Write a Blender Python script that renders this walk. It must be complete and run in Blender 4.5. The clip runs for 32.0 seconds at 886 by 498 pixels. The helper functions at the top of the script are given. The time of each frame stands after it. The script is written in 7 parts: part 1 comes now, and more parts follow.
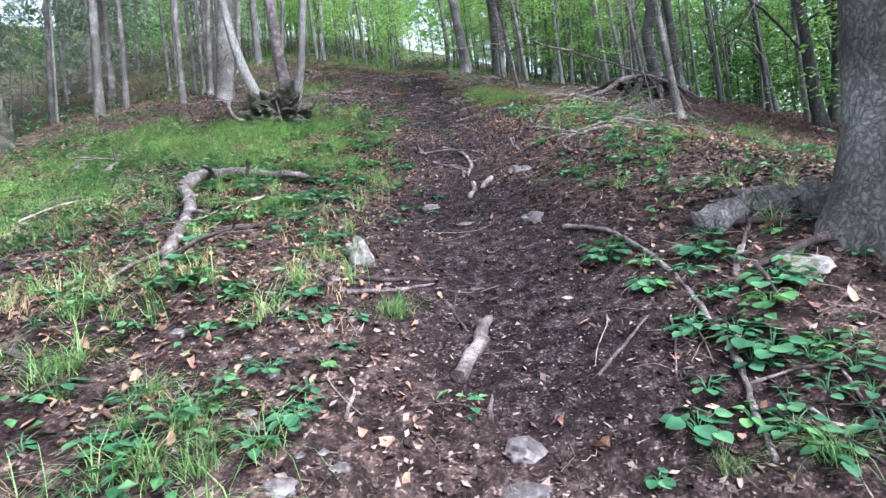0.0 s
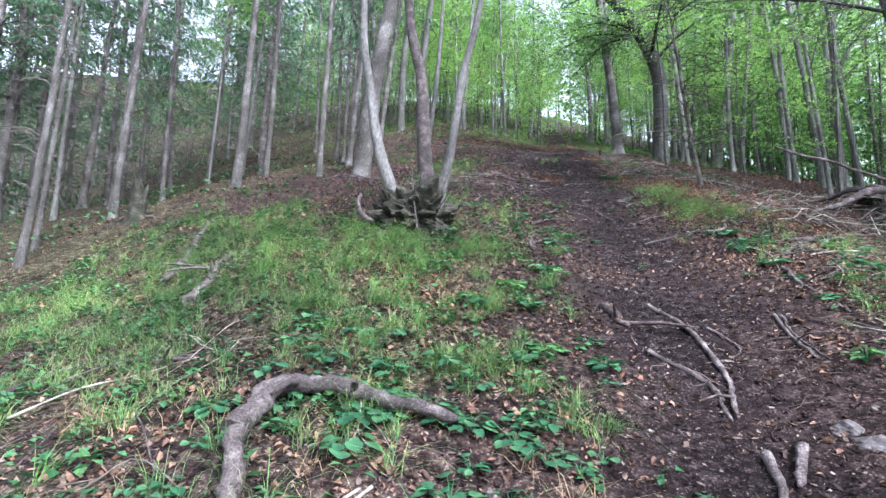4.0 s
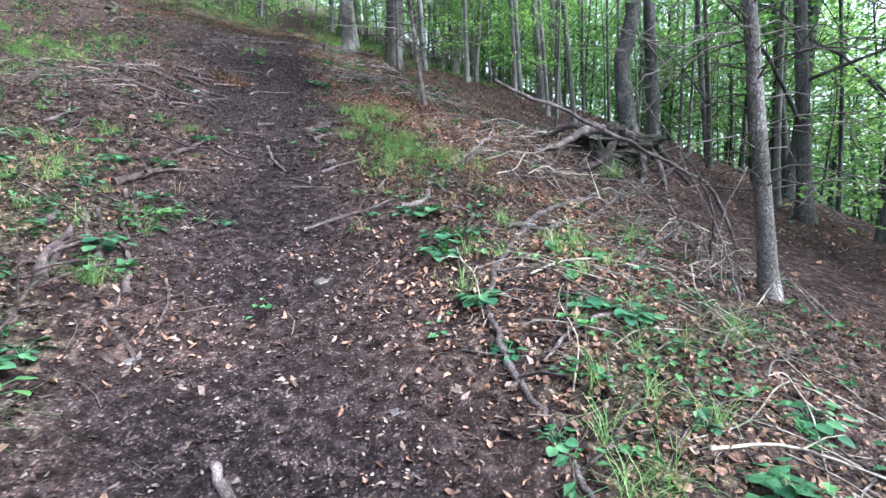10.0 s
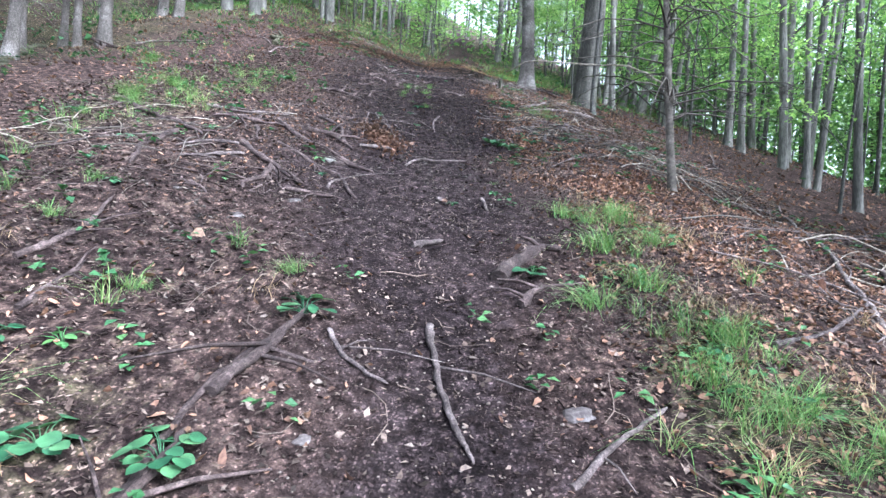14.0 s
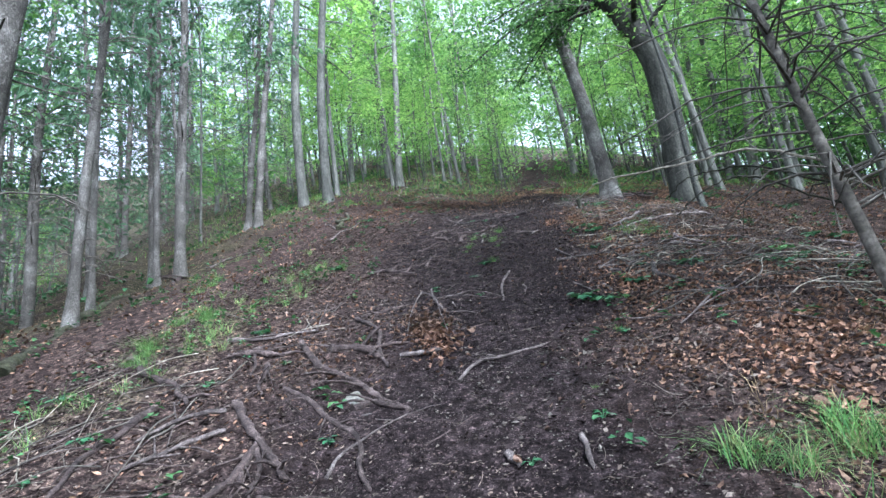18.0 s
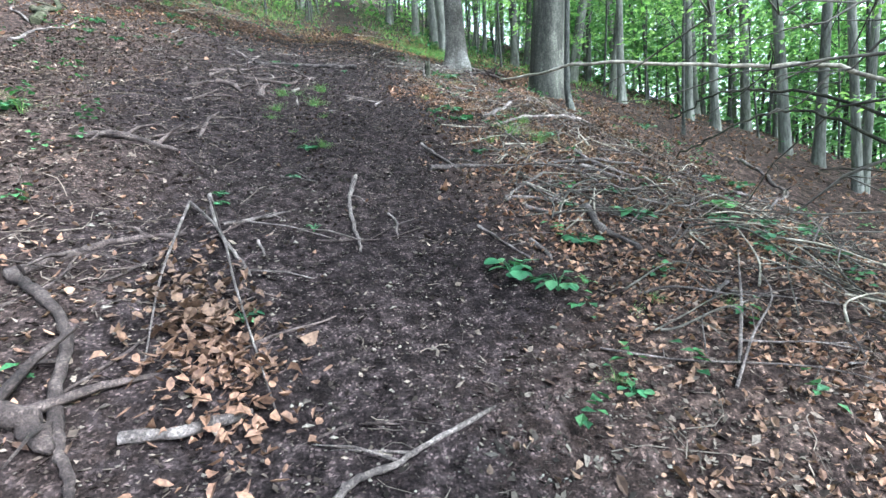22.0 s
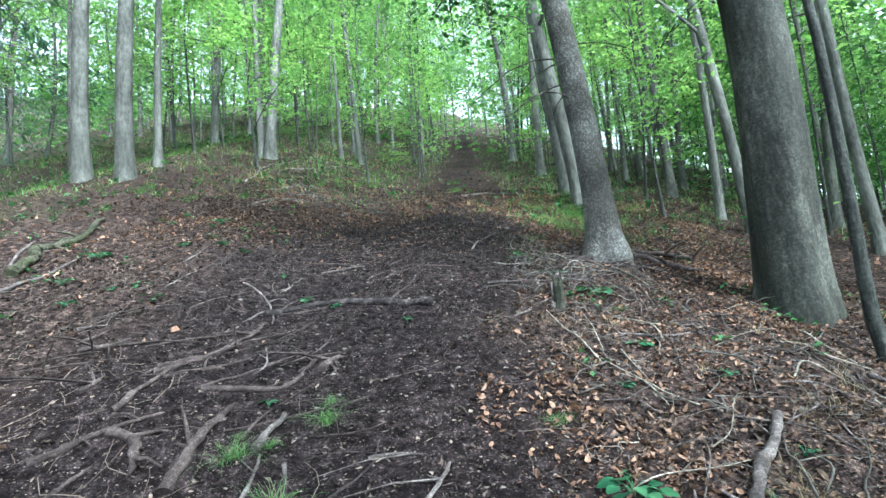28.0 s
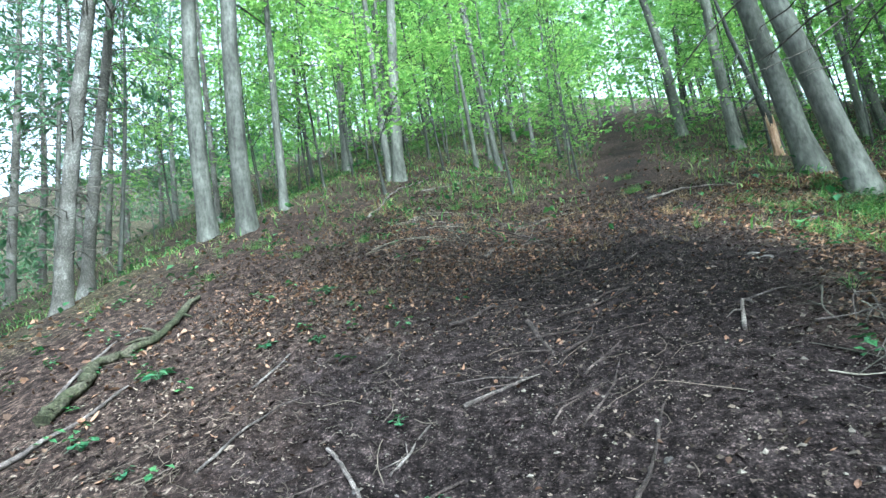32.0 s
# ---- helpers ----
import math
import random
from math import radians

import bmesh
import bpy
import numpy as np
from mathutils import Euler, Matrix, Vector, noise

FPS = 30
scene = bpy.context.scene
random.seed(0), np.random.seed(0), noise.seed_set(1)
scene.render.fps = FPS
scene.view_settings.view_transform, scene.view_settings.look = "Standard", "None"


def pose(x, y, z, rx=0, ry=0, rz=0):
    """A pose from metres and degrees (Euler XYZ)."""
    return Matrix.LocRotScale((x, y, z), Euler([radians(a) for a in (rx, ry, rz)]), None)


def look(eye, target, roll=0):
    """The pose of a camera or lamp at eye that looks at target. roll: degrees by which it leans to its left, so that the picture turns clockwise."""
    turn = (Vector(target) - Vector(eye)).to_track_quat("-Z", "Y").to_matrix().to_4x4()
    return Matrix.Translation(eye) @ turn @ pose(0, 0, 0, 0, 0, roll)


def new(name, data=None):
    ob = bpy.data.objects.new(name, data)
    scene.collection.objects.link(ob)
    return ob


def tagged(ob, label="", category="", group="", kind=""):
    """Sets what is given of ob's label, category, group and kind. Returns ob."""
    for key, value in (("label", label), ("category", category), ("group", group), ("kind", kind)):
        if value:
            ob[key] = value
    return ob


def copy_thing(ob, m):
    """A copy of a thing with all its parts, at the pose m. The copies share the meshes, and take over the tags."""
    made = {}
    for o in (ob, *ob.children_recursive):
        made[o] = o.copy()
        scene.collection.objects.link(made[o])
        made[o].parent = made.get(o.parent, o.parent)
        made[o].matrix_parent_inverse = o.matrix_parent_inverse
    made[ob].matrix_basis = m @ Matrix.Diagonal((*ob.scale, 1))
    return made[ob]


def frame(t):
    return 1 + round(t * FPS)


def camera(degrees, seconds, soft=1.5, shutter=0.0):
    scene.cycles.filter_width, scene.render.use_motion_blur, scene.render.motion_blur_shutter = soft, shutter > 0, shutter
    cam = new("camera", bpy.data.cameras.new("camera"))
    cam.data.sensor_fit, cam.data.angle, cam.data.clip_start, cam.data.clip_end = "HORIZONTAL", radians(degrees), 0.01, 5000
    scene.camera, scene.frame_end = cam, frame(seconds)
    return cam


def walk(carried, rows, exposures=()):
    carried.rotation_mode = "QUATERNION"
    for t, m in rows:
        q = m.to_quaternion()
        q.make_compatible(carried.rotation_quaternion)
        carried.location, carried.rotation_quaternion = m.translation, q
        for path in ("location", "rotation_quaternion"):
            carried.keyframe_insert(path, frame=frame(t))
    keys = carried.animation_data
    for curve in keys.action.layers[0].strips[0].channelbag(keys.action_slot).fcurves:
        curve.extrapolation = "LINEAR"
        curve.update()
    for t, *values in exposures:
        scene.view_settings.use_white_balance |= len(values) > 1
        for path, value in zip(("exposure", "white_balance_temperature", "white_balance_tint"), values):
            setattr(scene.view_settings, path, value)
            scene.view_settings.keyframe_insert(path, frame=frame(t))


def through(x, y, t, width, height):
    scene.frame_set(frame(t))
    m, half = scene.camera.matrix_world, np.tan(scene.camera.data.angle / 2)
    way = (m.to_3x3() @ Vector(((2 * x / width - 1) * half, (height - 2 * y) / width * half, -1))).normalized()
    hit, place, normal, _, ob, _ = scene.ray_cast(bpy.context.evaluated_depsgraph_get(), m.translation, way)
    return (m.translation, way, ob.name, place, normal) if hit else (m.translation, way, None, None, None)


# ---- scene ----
cam = camera(83.1, 32.0)
PATH = [
    (0, (0.024, 0.254, 1.584), (0.007, 2.253, 1.625), -6.5),
    (0.5, (-0.105, 0.771, 1.715), (-0.258, 2.765, 1.677), -7.2),
    (1, (-0.033, 1.028, 2.029), (-0.009, 3.027, 1.981), -1.0),
    (1.5, (-0.013, 1.203, 2.207), (-0.277, 3.176, 2.405), -3.4),
    (2, (-0.154, 1.14, 2.223), (-0.737, 3.027, 2.533), -1.5),
    (2.5, (-0.209, 1.334, 2.182), (-0.836, 3.224, 2.368), -0.2),
    (3, (-0.246, 1.734, 2.324), (-0.886, 3.629, 2.28), -3.7),
    (3.5, (-0.421, 1.939, 2.519), (-1.078, 3.828, 2.538), -3.6),
    (4, (-0.596, 2.083, 2.798), (-1.046, 4.009, 3.091), 1.4),
    (4.5, (-0.554, 2.147, 2.815), (-0.851, 4.047, 3.362), -1.2),
    (6.5, (-0.548, 2.01, 2.868), (-0.725, 3.927, 3.41), -3.8),
    (7, (-0.576, 2.207, 2.874), (-0.531, 4.184, 3.173), -2.4),
    (7.5, (-0.457, 2.603, 2.837), (-0.054, 4.56, 2.928), -4.3),
    (8, (-0.155, 2.978, 3.119), (0.689, 4.786, 3.264), -10.5),
    (8.5, (0.118, 3.341, 3.309), (1.244, 4.991, 3.411), -6.8),
    (9, (0.504, 3.656, 3.461), (1.797, 5.182, 3.465), -0.7),
    (9.5, (0.661, 3.953, 3.767), (1.587, 5.723, 3.672), -5.0),
    (10, (0.521, 4.67, 3.844), (0.994, 6.61, 3.721), -1.4),
    (10.5, (0.447, 5.272, 4.053), (0.775, 7.241, 3.918), 0.6),
    (11, (0.463, 5.778, 4.338), (0.603, 7.772, 4.295), -4.2),
    (11.5, (0.352, 6.231, 4.569), (0.397, 8.23, 4.603), -1.6),
    (12, (0.305, 6.536, 4.614), (0.238, 8.534, 4.637), -0.2),
    (12.5, (0.276, 6.904, 4.855), (0.154, 8.899, 4.812), -2.5),
    (13, (0.124, 7.36, 4.949), (-0.019, 9.355, 4.908), 0.8),
    (13.5, (0.095, 7.584, 5.036), (0.044, 9.583, 5.011), 4.8),
    (15.5, (0.237, 9.157, 5.489), (0.147, 11.15, 5.357), 1.5),
    (16, (0.337, 9.42, 5.784), (-0.059, 11.374, 5.941), -3.9),
    (16.5, (0.295, 9.473, 5.873), (-0.201, 11.36, 6.314), -6.1),
    (17, (0.378, 9.468, 5.892), (-0.092, 11.337, 6.426), -6.9),
    (17.5, (0.399, 9.43, 5.882), (-0.028, 11.304, 6.433), -7.5),
    (18, (0.396, 9.475, 5.874), (-0.071, 11.363, 6.342), -7.9),
    (18.5, (0.26, 9.665, 5.84), (-0.365, 11.537, 6.161), -6.2),
    (19, (-0.026, 9.893, 5.952), (-0.811, 11.721, 6.16), -2.2),
    (19.5, (-0.148, 10.082, 5.962), (-0.972, 11.9, 6.084), -0.3),
    (20, (-0.21, 10.443, 6.074), (-1.002, 12.279, 6.081), -3.6),
    (20.5, (-0.35, 10.631, 6.198), (-1.1, 12.485, 6.169), -5.2),
    (21, (-0.6, 10.962, 6.393), (-1.085, 12.89, 6.172), 2.5),
    (21.5, (-0.522, 11.304, 6.485), (-0.467, 13.286, 6.22), 3.5),
    (22, (-0.295, 11.746, 6.69), (0.035, 13.711, 6.512), -1.9),
    (22.5, (-0.319, 12.021, 6.823), (0.091, 13.978, 6.88), -2.1),
    (23, (-0.314, 12.336, 6.951), (0.193, 14.271, 6.964), 2.9),
    (23.5, (-0.237, 12.677, 7.11), (0.419, 14.554, 6.893), -1.8),
    (24, (-0.165, 12.949, 7.221), (0.581, 14.805, 7.21), -5.4),
    (24.5, (-0.164, 13.242, 7.431), (0.571, 15.102, 7.473), -0.6),
    (26.5, (0.181, 14.398, 7.917), (0.681, 16.332, 8.012), -5.4),
    (27, (0.293, 14.826, 8.212), (0.593, 16.802, 8.259), -7.1),
    (27.5, (0.327, 14.97, 8.348), (0.377, 16.96, 8.545), -7.0),
    (28, (0.311, 15.116, 8.492), (0.123, 17.084, 8.792), -4.8),
    (28.5, (0.352, 15.453, 8.48), (0.072, 17.424, 8.666), -5.8),
    (29, (0.199, 15.823, 8.599), (-0.197, 17.782, 8.682), -6.9),
    (29.5, (0.087, 16.067, 8.719), (-0.371, 18.012, 8.794), -6.0),
    (30, (-0.009, 16.407, 8.921), (-0.485, 18.349, 8.961), -4.9),
    (30.5, (-0.232, 16.787, 9.06), (-0.74, 18.721, 9.065), -3.1),
    (31, (-0.359, 17.026, 9.248), (-0.921, 18.945, 9.3), -2.3),
    (31.5, (-0.363, 17.312, 9.335), (-1.022, 19.193, 9.502), -4.8),
    (32, (-0.328, 17.386, 9.499), (-1.069, 19.209, 9.857), -8.5),
]
walk(cam, [(t, look(eye, target, roll)) for t, eye, target, roll in PATH], [(0, 2.42, 5550, 21), (1, 2.48, 5550, 15), (2, 2.4, 5500, 19), (4, 2.32, 5500, 20), (7, 2.22, 5500, 24), (9, 2.35, 5500, 18), (11, 2.85, 5450, 16), (12, 2.75, 5400, 18), (13, 2.8, 5400, 19), (16, 2.95, 5400, 16), (17, 2.45, 5300, 11), (18, 2.38, 5300, 13), (20, 2.85, 5350, 11), (22, 3.14, 5400, 5), (23, 3.05, 5400, 4), (24, 3.35, 5400, 4), (26, 3.05, 5350, 0), (28, 2.68, 5300, 1), (30, 2.68, 5250, -2), (31, 2.95, 5250, -1), (32, 2.68, 5250, -3)])

# ---- sky and light ----
world = bpy.data.worlds.new("world")
scene.world = world
world.use_nodes = True
wn = world.node_tree.nodes
sky = wn.new("ShaderNodeTexSky")
sky.sky_type = "NISHITA"
sky.sun_disc = False
sky.sun_elevation, sky.sun_rotation = radians(45), radians(133)
sky.air_density, sky.dust_density, sky.ozone_density = 1.0, 3.0, 1.0
wn["Background"].inputs["Strength"].default_value = 0.14
haze = wn.new("ShaderNodeHueSaturation")  # thin cloud takes most of the blue out of the sky
haze.inputs["Saturation"].default_value = 0.3
world.node_tree.links.new(sky.outputs[0], haze.inputs["Color"])
world.node_tree.links.new(haze.outputs[0], wn["Background"].inputs["Color"])

sun = new("sun", bpy.data.lights.new("sun", "SUN"))
sun.data.energy, sun.data.angle, sun.data.color = 1.9, radians(22), (1.0, 0.98, 0.94)
sun.matrix_world = look((16, -15, 22), (0, 0, 0))
scene.view_settings.exposure = 2.0


# ---- materials ----
def material(name, rough=0.8, metal=0.0):
    m = bpy.data.materials.new(name)
    m.use_nodes = True
    b = m.node_tree.nodes["Principled BSDF"]
    b.inputs["Roughness"].default_value, b.inputs["Metallic"].default_value = rough, metal
    b.inputs["Specular IOR Level"].default_value = 0.25
    return m, m.node_tree, b


def noise_tex(nt, scale, detail=4, rough=0.55, stretch=None):
    co = nt.nodes.new("ShaderNodeTexCoord")
    mp = nt.nodes.new("ShaderNodeMapping")
    mp.inputs["Scale"].default_value = stretch or (1, 1, 1)
    n = nt.nodes.new("ShaderNodeTexNoise")
    n.inputs["Scale"].default_value, n.inputs["Detail"].default_value, n.inputs["Roughness"].default_value = scale, detail, rough
    nt.links.new(co.outputs["Object"], mp.inputs[0])
    nt.links.new(mp.outputs[0], n.inputs["Vector"])
    return n


def ramp(nt, source, stops):
    r = nt.nodes.new("ShaderNodeValToRGB")
    e = r.color_ramp.elements
    while len(e) < len(stops):
        e.new(0.5)
    for el, (p, c) in zip(e, stops):
        el.position, el.color = p, (*c, 1)
    nt.links.new(source, r.inputs[0])
    return r.outputs[0]


def mix(nt, fac, a, b, mode="MIX"):
    n = nt.nodes.new("ShaderNodeMix")
    n.data_type, n.blend_type = "RGBA", mode
    for sock, v in ((n.inputs[0], fac), (n.inputs[6], a), (n.inputs[7], b)):
        if isinstance(v, bpy.types.NodeSocket):
            nt.links.new(v, sock)
        elif isinstance(v, (int, float)):
            sock.default_value = v
        else:
            sock.default_value = (*v, 1)
    return n.outputs[2]


def bump(nt, b, height, strength, dist):
    n = nt.nodes.new("ShaderNodeBump")
    n.inputs["Strength"].default_value, n.inputs["Distance"].default_value = strength, dist
    nt.links.new(height, n.inputs["Height"])
    nt.links.new(n.outputs[0], b.inputs["Normal"])


def two_scale(name, dark, mid, light, scale, rough=0.85, stretch=None, fine=6.0, relief=0.5, dist=0.02, per_object=0.0, flecks=0):
    """A surface with broad stains and fine grain, and relief from the grain."""
    m, nt, b = material(name, rough)
    broad, grain = noise_tex(nt, scale, 4, 0.6, stretch), noise_tex(nt, scale * fine, 5, 0.65, stretch)
    base = ramp(nt, broad.outputs[0], [(0.3, dark), (0.52, mid), (0.72, light)])
    tone = ramp(nt, grain.outputs[0], [(0.3, (0.42, 0.42, 0.42)), (0.7, (1.4, 1.4, 1.4))])
    col = mix(nt, 1.0, base, tone, "MULTIPLY")
    if flecks:
        v = nt.nodes.new("ShaderNodeTexVoronoi")
        v.inputs["Scale"].default_value = flecks
        co = nt.nodes.new("ShaderNodeTexCoord")
        nt.links.new(co.outputs["Object"], v.inputs["Vector"])
        col = mix(nt, 1.0, col, ramp(nt, v.outputs["Color"], [(0.15, (0.6, 0.6, 0.6)), (0.55, (0.95, 0.95, 0.95)), (0.9, (1.45, 1.44, 1.42))]), "MULTIPLY")
    if per_object:
        oi = nt.nodes.new("ShaderNodeObjectInfo")
        r = ramp(nt, oi.outputs["Random"], [(0, (1 - per_object,) * 3), (1, (1 + per_object,) * 3)])
        col = mix(nt, 1.0, col, r, "MULTIPLY")
    nt.links.new(col, b.inputs["Base Color"])
    bump(nt, b, grain.outputs[0], relief, dist)
    return m


def leafy(name, colours, through, rough=0.5, per_object=False, gloss=0.25):
    """Thin leaf: coloured leaf by leaf, lets part of the light through."""
    m, nt, b = material(name, rough)
    b.inputs["Specular IOR Level"].default_value = gloss
    g = nt.nodes.new("ShaderNodeNewGeometry")
    n = len(colours)
    col = ramp(nt, (nt.nodes.new("ShaderNodeObjectInfo").outputs["Random"] if per_object else g.outputs["Random Per Island"]), [(i / max(1, n - 1), c) for i, c in enumerate(colours)])
    broad = noise_tex(nt, 0.6, 2)
    col = mix(nt, 1.0, col, ramp(nt, broad.outputs[0], [(0.32, (0.5, 0.55, 0.52)), (0.68, (1.35, 1.28, 1.15))]), "MULTIPLY")
    vein = noise_tex(nt, 70, 3)
    col = mix(nt, 1.0, col, ramp(nt, vein.outputs[0], [(0.35, (0.65, 0.65, 0.66)), (0.65, (1.22, 1.22, 1.2))]), "MULTIPLY")
    nt.links.new(col, b.inputs["Base Color"])
    if through:
        t = nt.nodes.new("ShaderNodeBsdfTranslucent")
        nt.links.new(mix(nt, 1.0, col, (1.25, 1.25, 0.9), "MULTIPLY"), t.inputs["Color"])
        s = nt.nodes.new("ShaderNodeMixShader")
        s.inputs[0].default_value = through
        nt.links.new(b.outputs[0], s.inputs[1])
        nt.links.new(t.outputs[0], s.inputs[2])
        nt.links.new(s.outputs[0], nt.nodes["Material Output"].inputs["Surface"])
    return m


BEECH_BARK = two_scale("beech_bark", (0.045, 0.046, 0.038), (0.112, 0.114, 0.098), (0.2, 0.2, 0.176), 2.2, 0.8, (1, 1, 0.35), 9, 0.35, 0.01, 0.25)
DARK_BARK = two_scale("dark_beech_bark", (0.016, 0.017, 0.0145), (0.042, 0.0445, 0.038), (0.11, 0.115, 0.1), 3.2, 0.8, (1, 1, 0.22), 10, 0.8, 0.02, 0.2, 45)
DEAD_WOOD = two_scale("dead_wood", (0.03744, 0.03078, 0.02829), (0.1082, 0.08984, 0.0824), (0.2579, 0.2246, 0.2063), 9, 0.85, (1, 1, 1), 18, 0.9, 0.012, 0.3, 130)
ROOT_BARK = two_scale("root_bark", (0.022, 0.0165, 0.015), (0.066, 0.049, 0.044), (0.155, 0.122, 0.11), 10, 0.85, (1, 1, 1), 18, 0.9, 0.012, 0.3, 120)
TWIG_BARK = two_scale("twig_bark", (0.034, 0.031, 0.025), (0.08, 0.073, 0.06), (0.165, 0.152, 0.128), 6, 0.85, (1, 1, 1), 5, 0.4, 0.004, 0.2)
MOSSY_WOOD = two_scale("mossy_wood", (0.012, 0.014, 0.008), (0.03, 0.03, 0.02), (0.085, 0.078, 0.06), 9, 0.95, (1, 1, 1), 6, 0.8, 0.012, 0.15)
LOG_BARK = two_scale("log_bark", (0.01008, 0.00812, 0.00784), (0.0336, 0.02688, 0.0252), (0.1344, 0.1148, 0.1064), 11, 0.85, (1, 1, 1), 16, 0.9, 0.012, 0, 100)
MOSSY_LOG = two_scale("mossy_log", (0.018, 0.0216, 0.0096), (0.042, 0.0432, 0.024), (0.09, 0.081, 0.06), 6, 0.95, (1, 1, 1), 9, 0.8, 0.012, 0.1, 60)
TORN_WOOD = two_scale("torn_wood", (0.16, 0.09, 0.055), (0.32, 0.2, 0.125), (0.46, 0.33, 0.24), 4, 0.8, (4, 4, 0.6), 6, 0.6, 0.012)
STONE = two_scale("limestone", (0.0384, 0.032, 0.02944), (0.096, 0.0864, 0.08), (0.2112, 0.2048, 0.192), 9, 0.85, (1, 1, 1), 5, 0.7, 0.008, 0.2)
MOSSY_STONE = two_scale("mossy_limestone", (0.048, 0.064, 0.024), (0.152, 0.148, 0.124), (0.304, 0.3, 0.276), 11, 0.9, (1, 1, 1), 5, 0.8, 0.008)
CHIP = leafy("stone_chip", [(0.05, 0.041, 0.038), (0.125, 0.105, 0.097), (0.22, 0.195, 0.18), (0.09, 0.075, 0.069)], 0, 0.85, gloss=0.1)
# Lit and shaded tones of one beech leaf, the light put into colour.
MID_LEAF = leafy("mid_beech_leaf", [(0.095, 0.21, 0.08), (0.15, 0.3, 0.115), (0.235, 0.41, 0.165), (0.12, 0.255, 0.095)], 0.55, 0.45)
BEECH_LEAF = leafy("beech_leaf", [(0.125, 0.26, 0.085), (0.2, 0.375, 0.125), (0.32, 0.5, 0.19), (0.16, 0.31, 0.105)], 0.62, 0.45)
SHADE_TINTED_LEAF = leafy("shade_tinted_leaf", [(0.06, 0.145, 0.06), (0.1, 0.21, 0.085), (0.16, 0.3, 0.12)], 0.5, 0.45)
NEEDLE = leafy("spruce_needles", [(0.058, 0.1305, 0.07975), (0.09425, 0.1885, 0.1087), (0.145, 0.2537, 0.145)], 0.35, 0.6)
HERB = leafy("herb_leaf", [(0.025, 0.095, 0.05), (0.045, 0.145, 0.07), (0.085, 0.2, 0.095)], 0.25, 0.42, True)
YOUNG_HERB = leafy("young_herb_leaf", [(0.06, 0.19, 0.07), (0.12, 0.27, 0.09)], 0.3, 0.4, True)
GRASS = leafy("grass_blade", [(0.055, 0.15, 0.05), (0.11, 0.25, 0.075), (0.18, 0.33, 0.105), (0.28, 0.28, 0.15)], 0.3, 0.5)
LITTER = leafy("fallen_leaf", [(0.05, 0.031, 0.025), (0.14, 0.082, 0.062), (0.24, 0.142, 0.102), (0.33, 0.21, 0.155), (0.1, 0.066, 0.053)], 0.1, 0.7, gloss=0.12)
WITHERED = leafy("withered_leaf", [(0.08, 0.048, 0.036), (0.15, 0.09, 0.064)], 0.1, 0.7)


def spruce_bark(name, tone=1.0):
    m, nt, b = material(name, 0.9)
    co = nt.nodes.new("ShaderNodeTexCoord")
    mp = nt.nodes.new("ShaderNodeMapping")
    mp.inputs["Scale"].default_value = (1, 1, 0.42)
    v = nt.nodes.new("ShaderNodeTexVoronoi")
    v.feature, v.inputs["Scale"].default_value = "DISTANCE_TO_EDGE", 30
    warp = noise_tex(nt, 9, 3)
    nt.links.new(co.outputs["Object"], mp.inputs[0])
    nt.links.new(mix(nt, 0.16, mp.outputs[0], warp.outputs["Color"], "ADD"), v.inputs["Vector"])
    broad = noise_tex(nt, 1.6, 4, 0.6)
    base = ramp(nt, broad.outputs[0], [(p, tuple(tone * c for c in col)) for p, col in ((0.3, (0.036, 0.034, 0.029)), (0.5, (0.08, 0.076, 0.067)), (0.7, (0.195, 0.19, 0.175)))])
    crack = ramp(nt, v.outputs["Distance"], [(0.0, (0.42, 0.41, 0.4)), (0.22, (0.9, 0.9, 0.9)), (0.5, (1.2, 1.2, 1.2))])
    fine = noise_tex(nt, 60, 4, 0.7)
    crack = mix(nt, 1.0, crack, ramp(nt, fine.outputs[0], [(0.3, (0.6, 0.6, 0.6)), (0.7, (1.3, 1.3, 1.3))]), "MULTIPLY")
    nt.links.new(mix(nt, 1.0, base, crack, "MULTIPLY"), b.inputs["Base Color"])
    bump(nt, b, crack, 0.7, 0.012)
    return m


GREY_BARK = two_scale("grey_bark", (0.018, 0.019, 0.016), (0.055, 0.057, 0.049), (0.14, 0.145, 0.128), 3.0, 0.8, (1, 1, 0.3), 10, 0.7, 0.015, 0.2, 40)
STEM_BARK = two_scale("stem_bark", (0.045, 0.044, 0.038), (0.115, 0.112, 0.1), (0.215, 0.21, 0.19), 3.5, 0.85, (1, 1, 0.4), 12, 0.6, 0.01, 0.2)
SCALY_BARK, OLD_BARK = spruce_bark("scaly_bark", 1.75), spruce_bark("old_spruce_bark", 2.1)
BIG_BARK = two_scale("old_beech_bark", (0.012, 0.0125, 0.009), (0.042, 0.043, 0.034), (0.125, 0.125, 0.105), 3.4, 0.8, (1, 1, 0.3), 9, 0.6, 0.014, 0, 60)
SPRUCE_BARK, PALE_SPRUCE_BARK = spruce_bark("spruce_bark", 1.7), spruce_bark("pale_spruce_bark", 1.4)
PALE_BRUSH = two_scale("pale_brushwood", (0.1, 0.09, 0.07), (0.21, 0.19, 0.15), (0.4, 0.36, 0.3), 5, 0.85, (1, 1, 1), 8, 0.5, 0.006, 0.35)


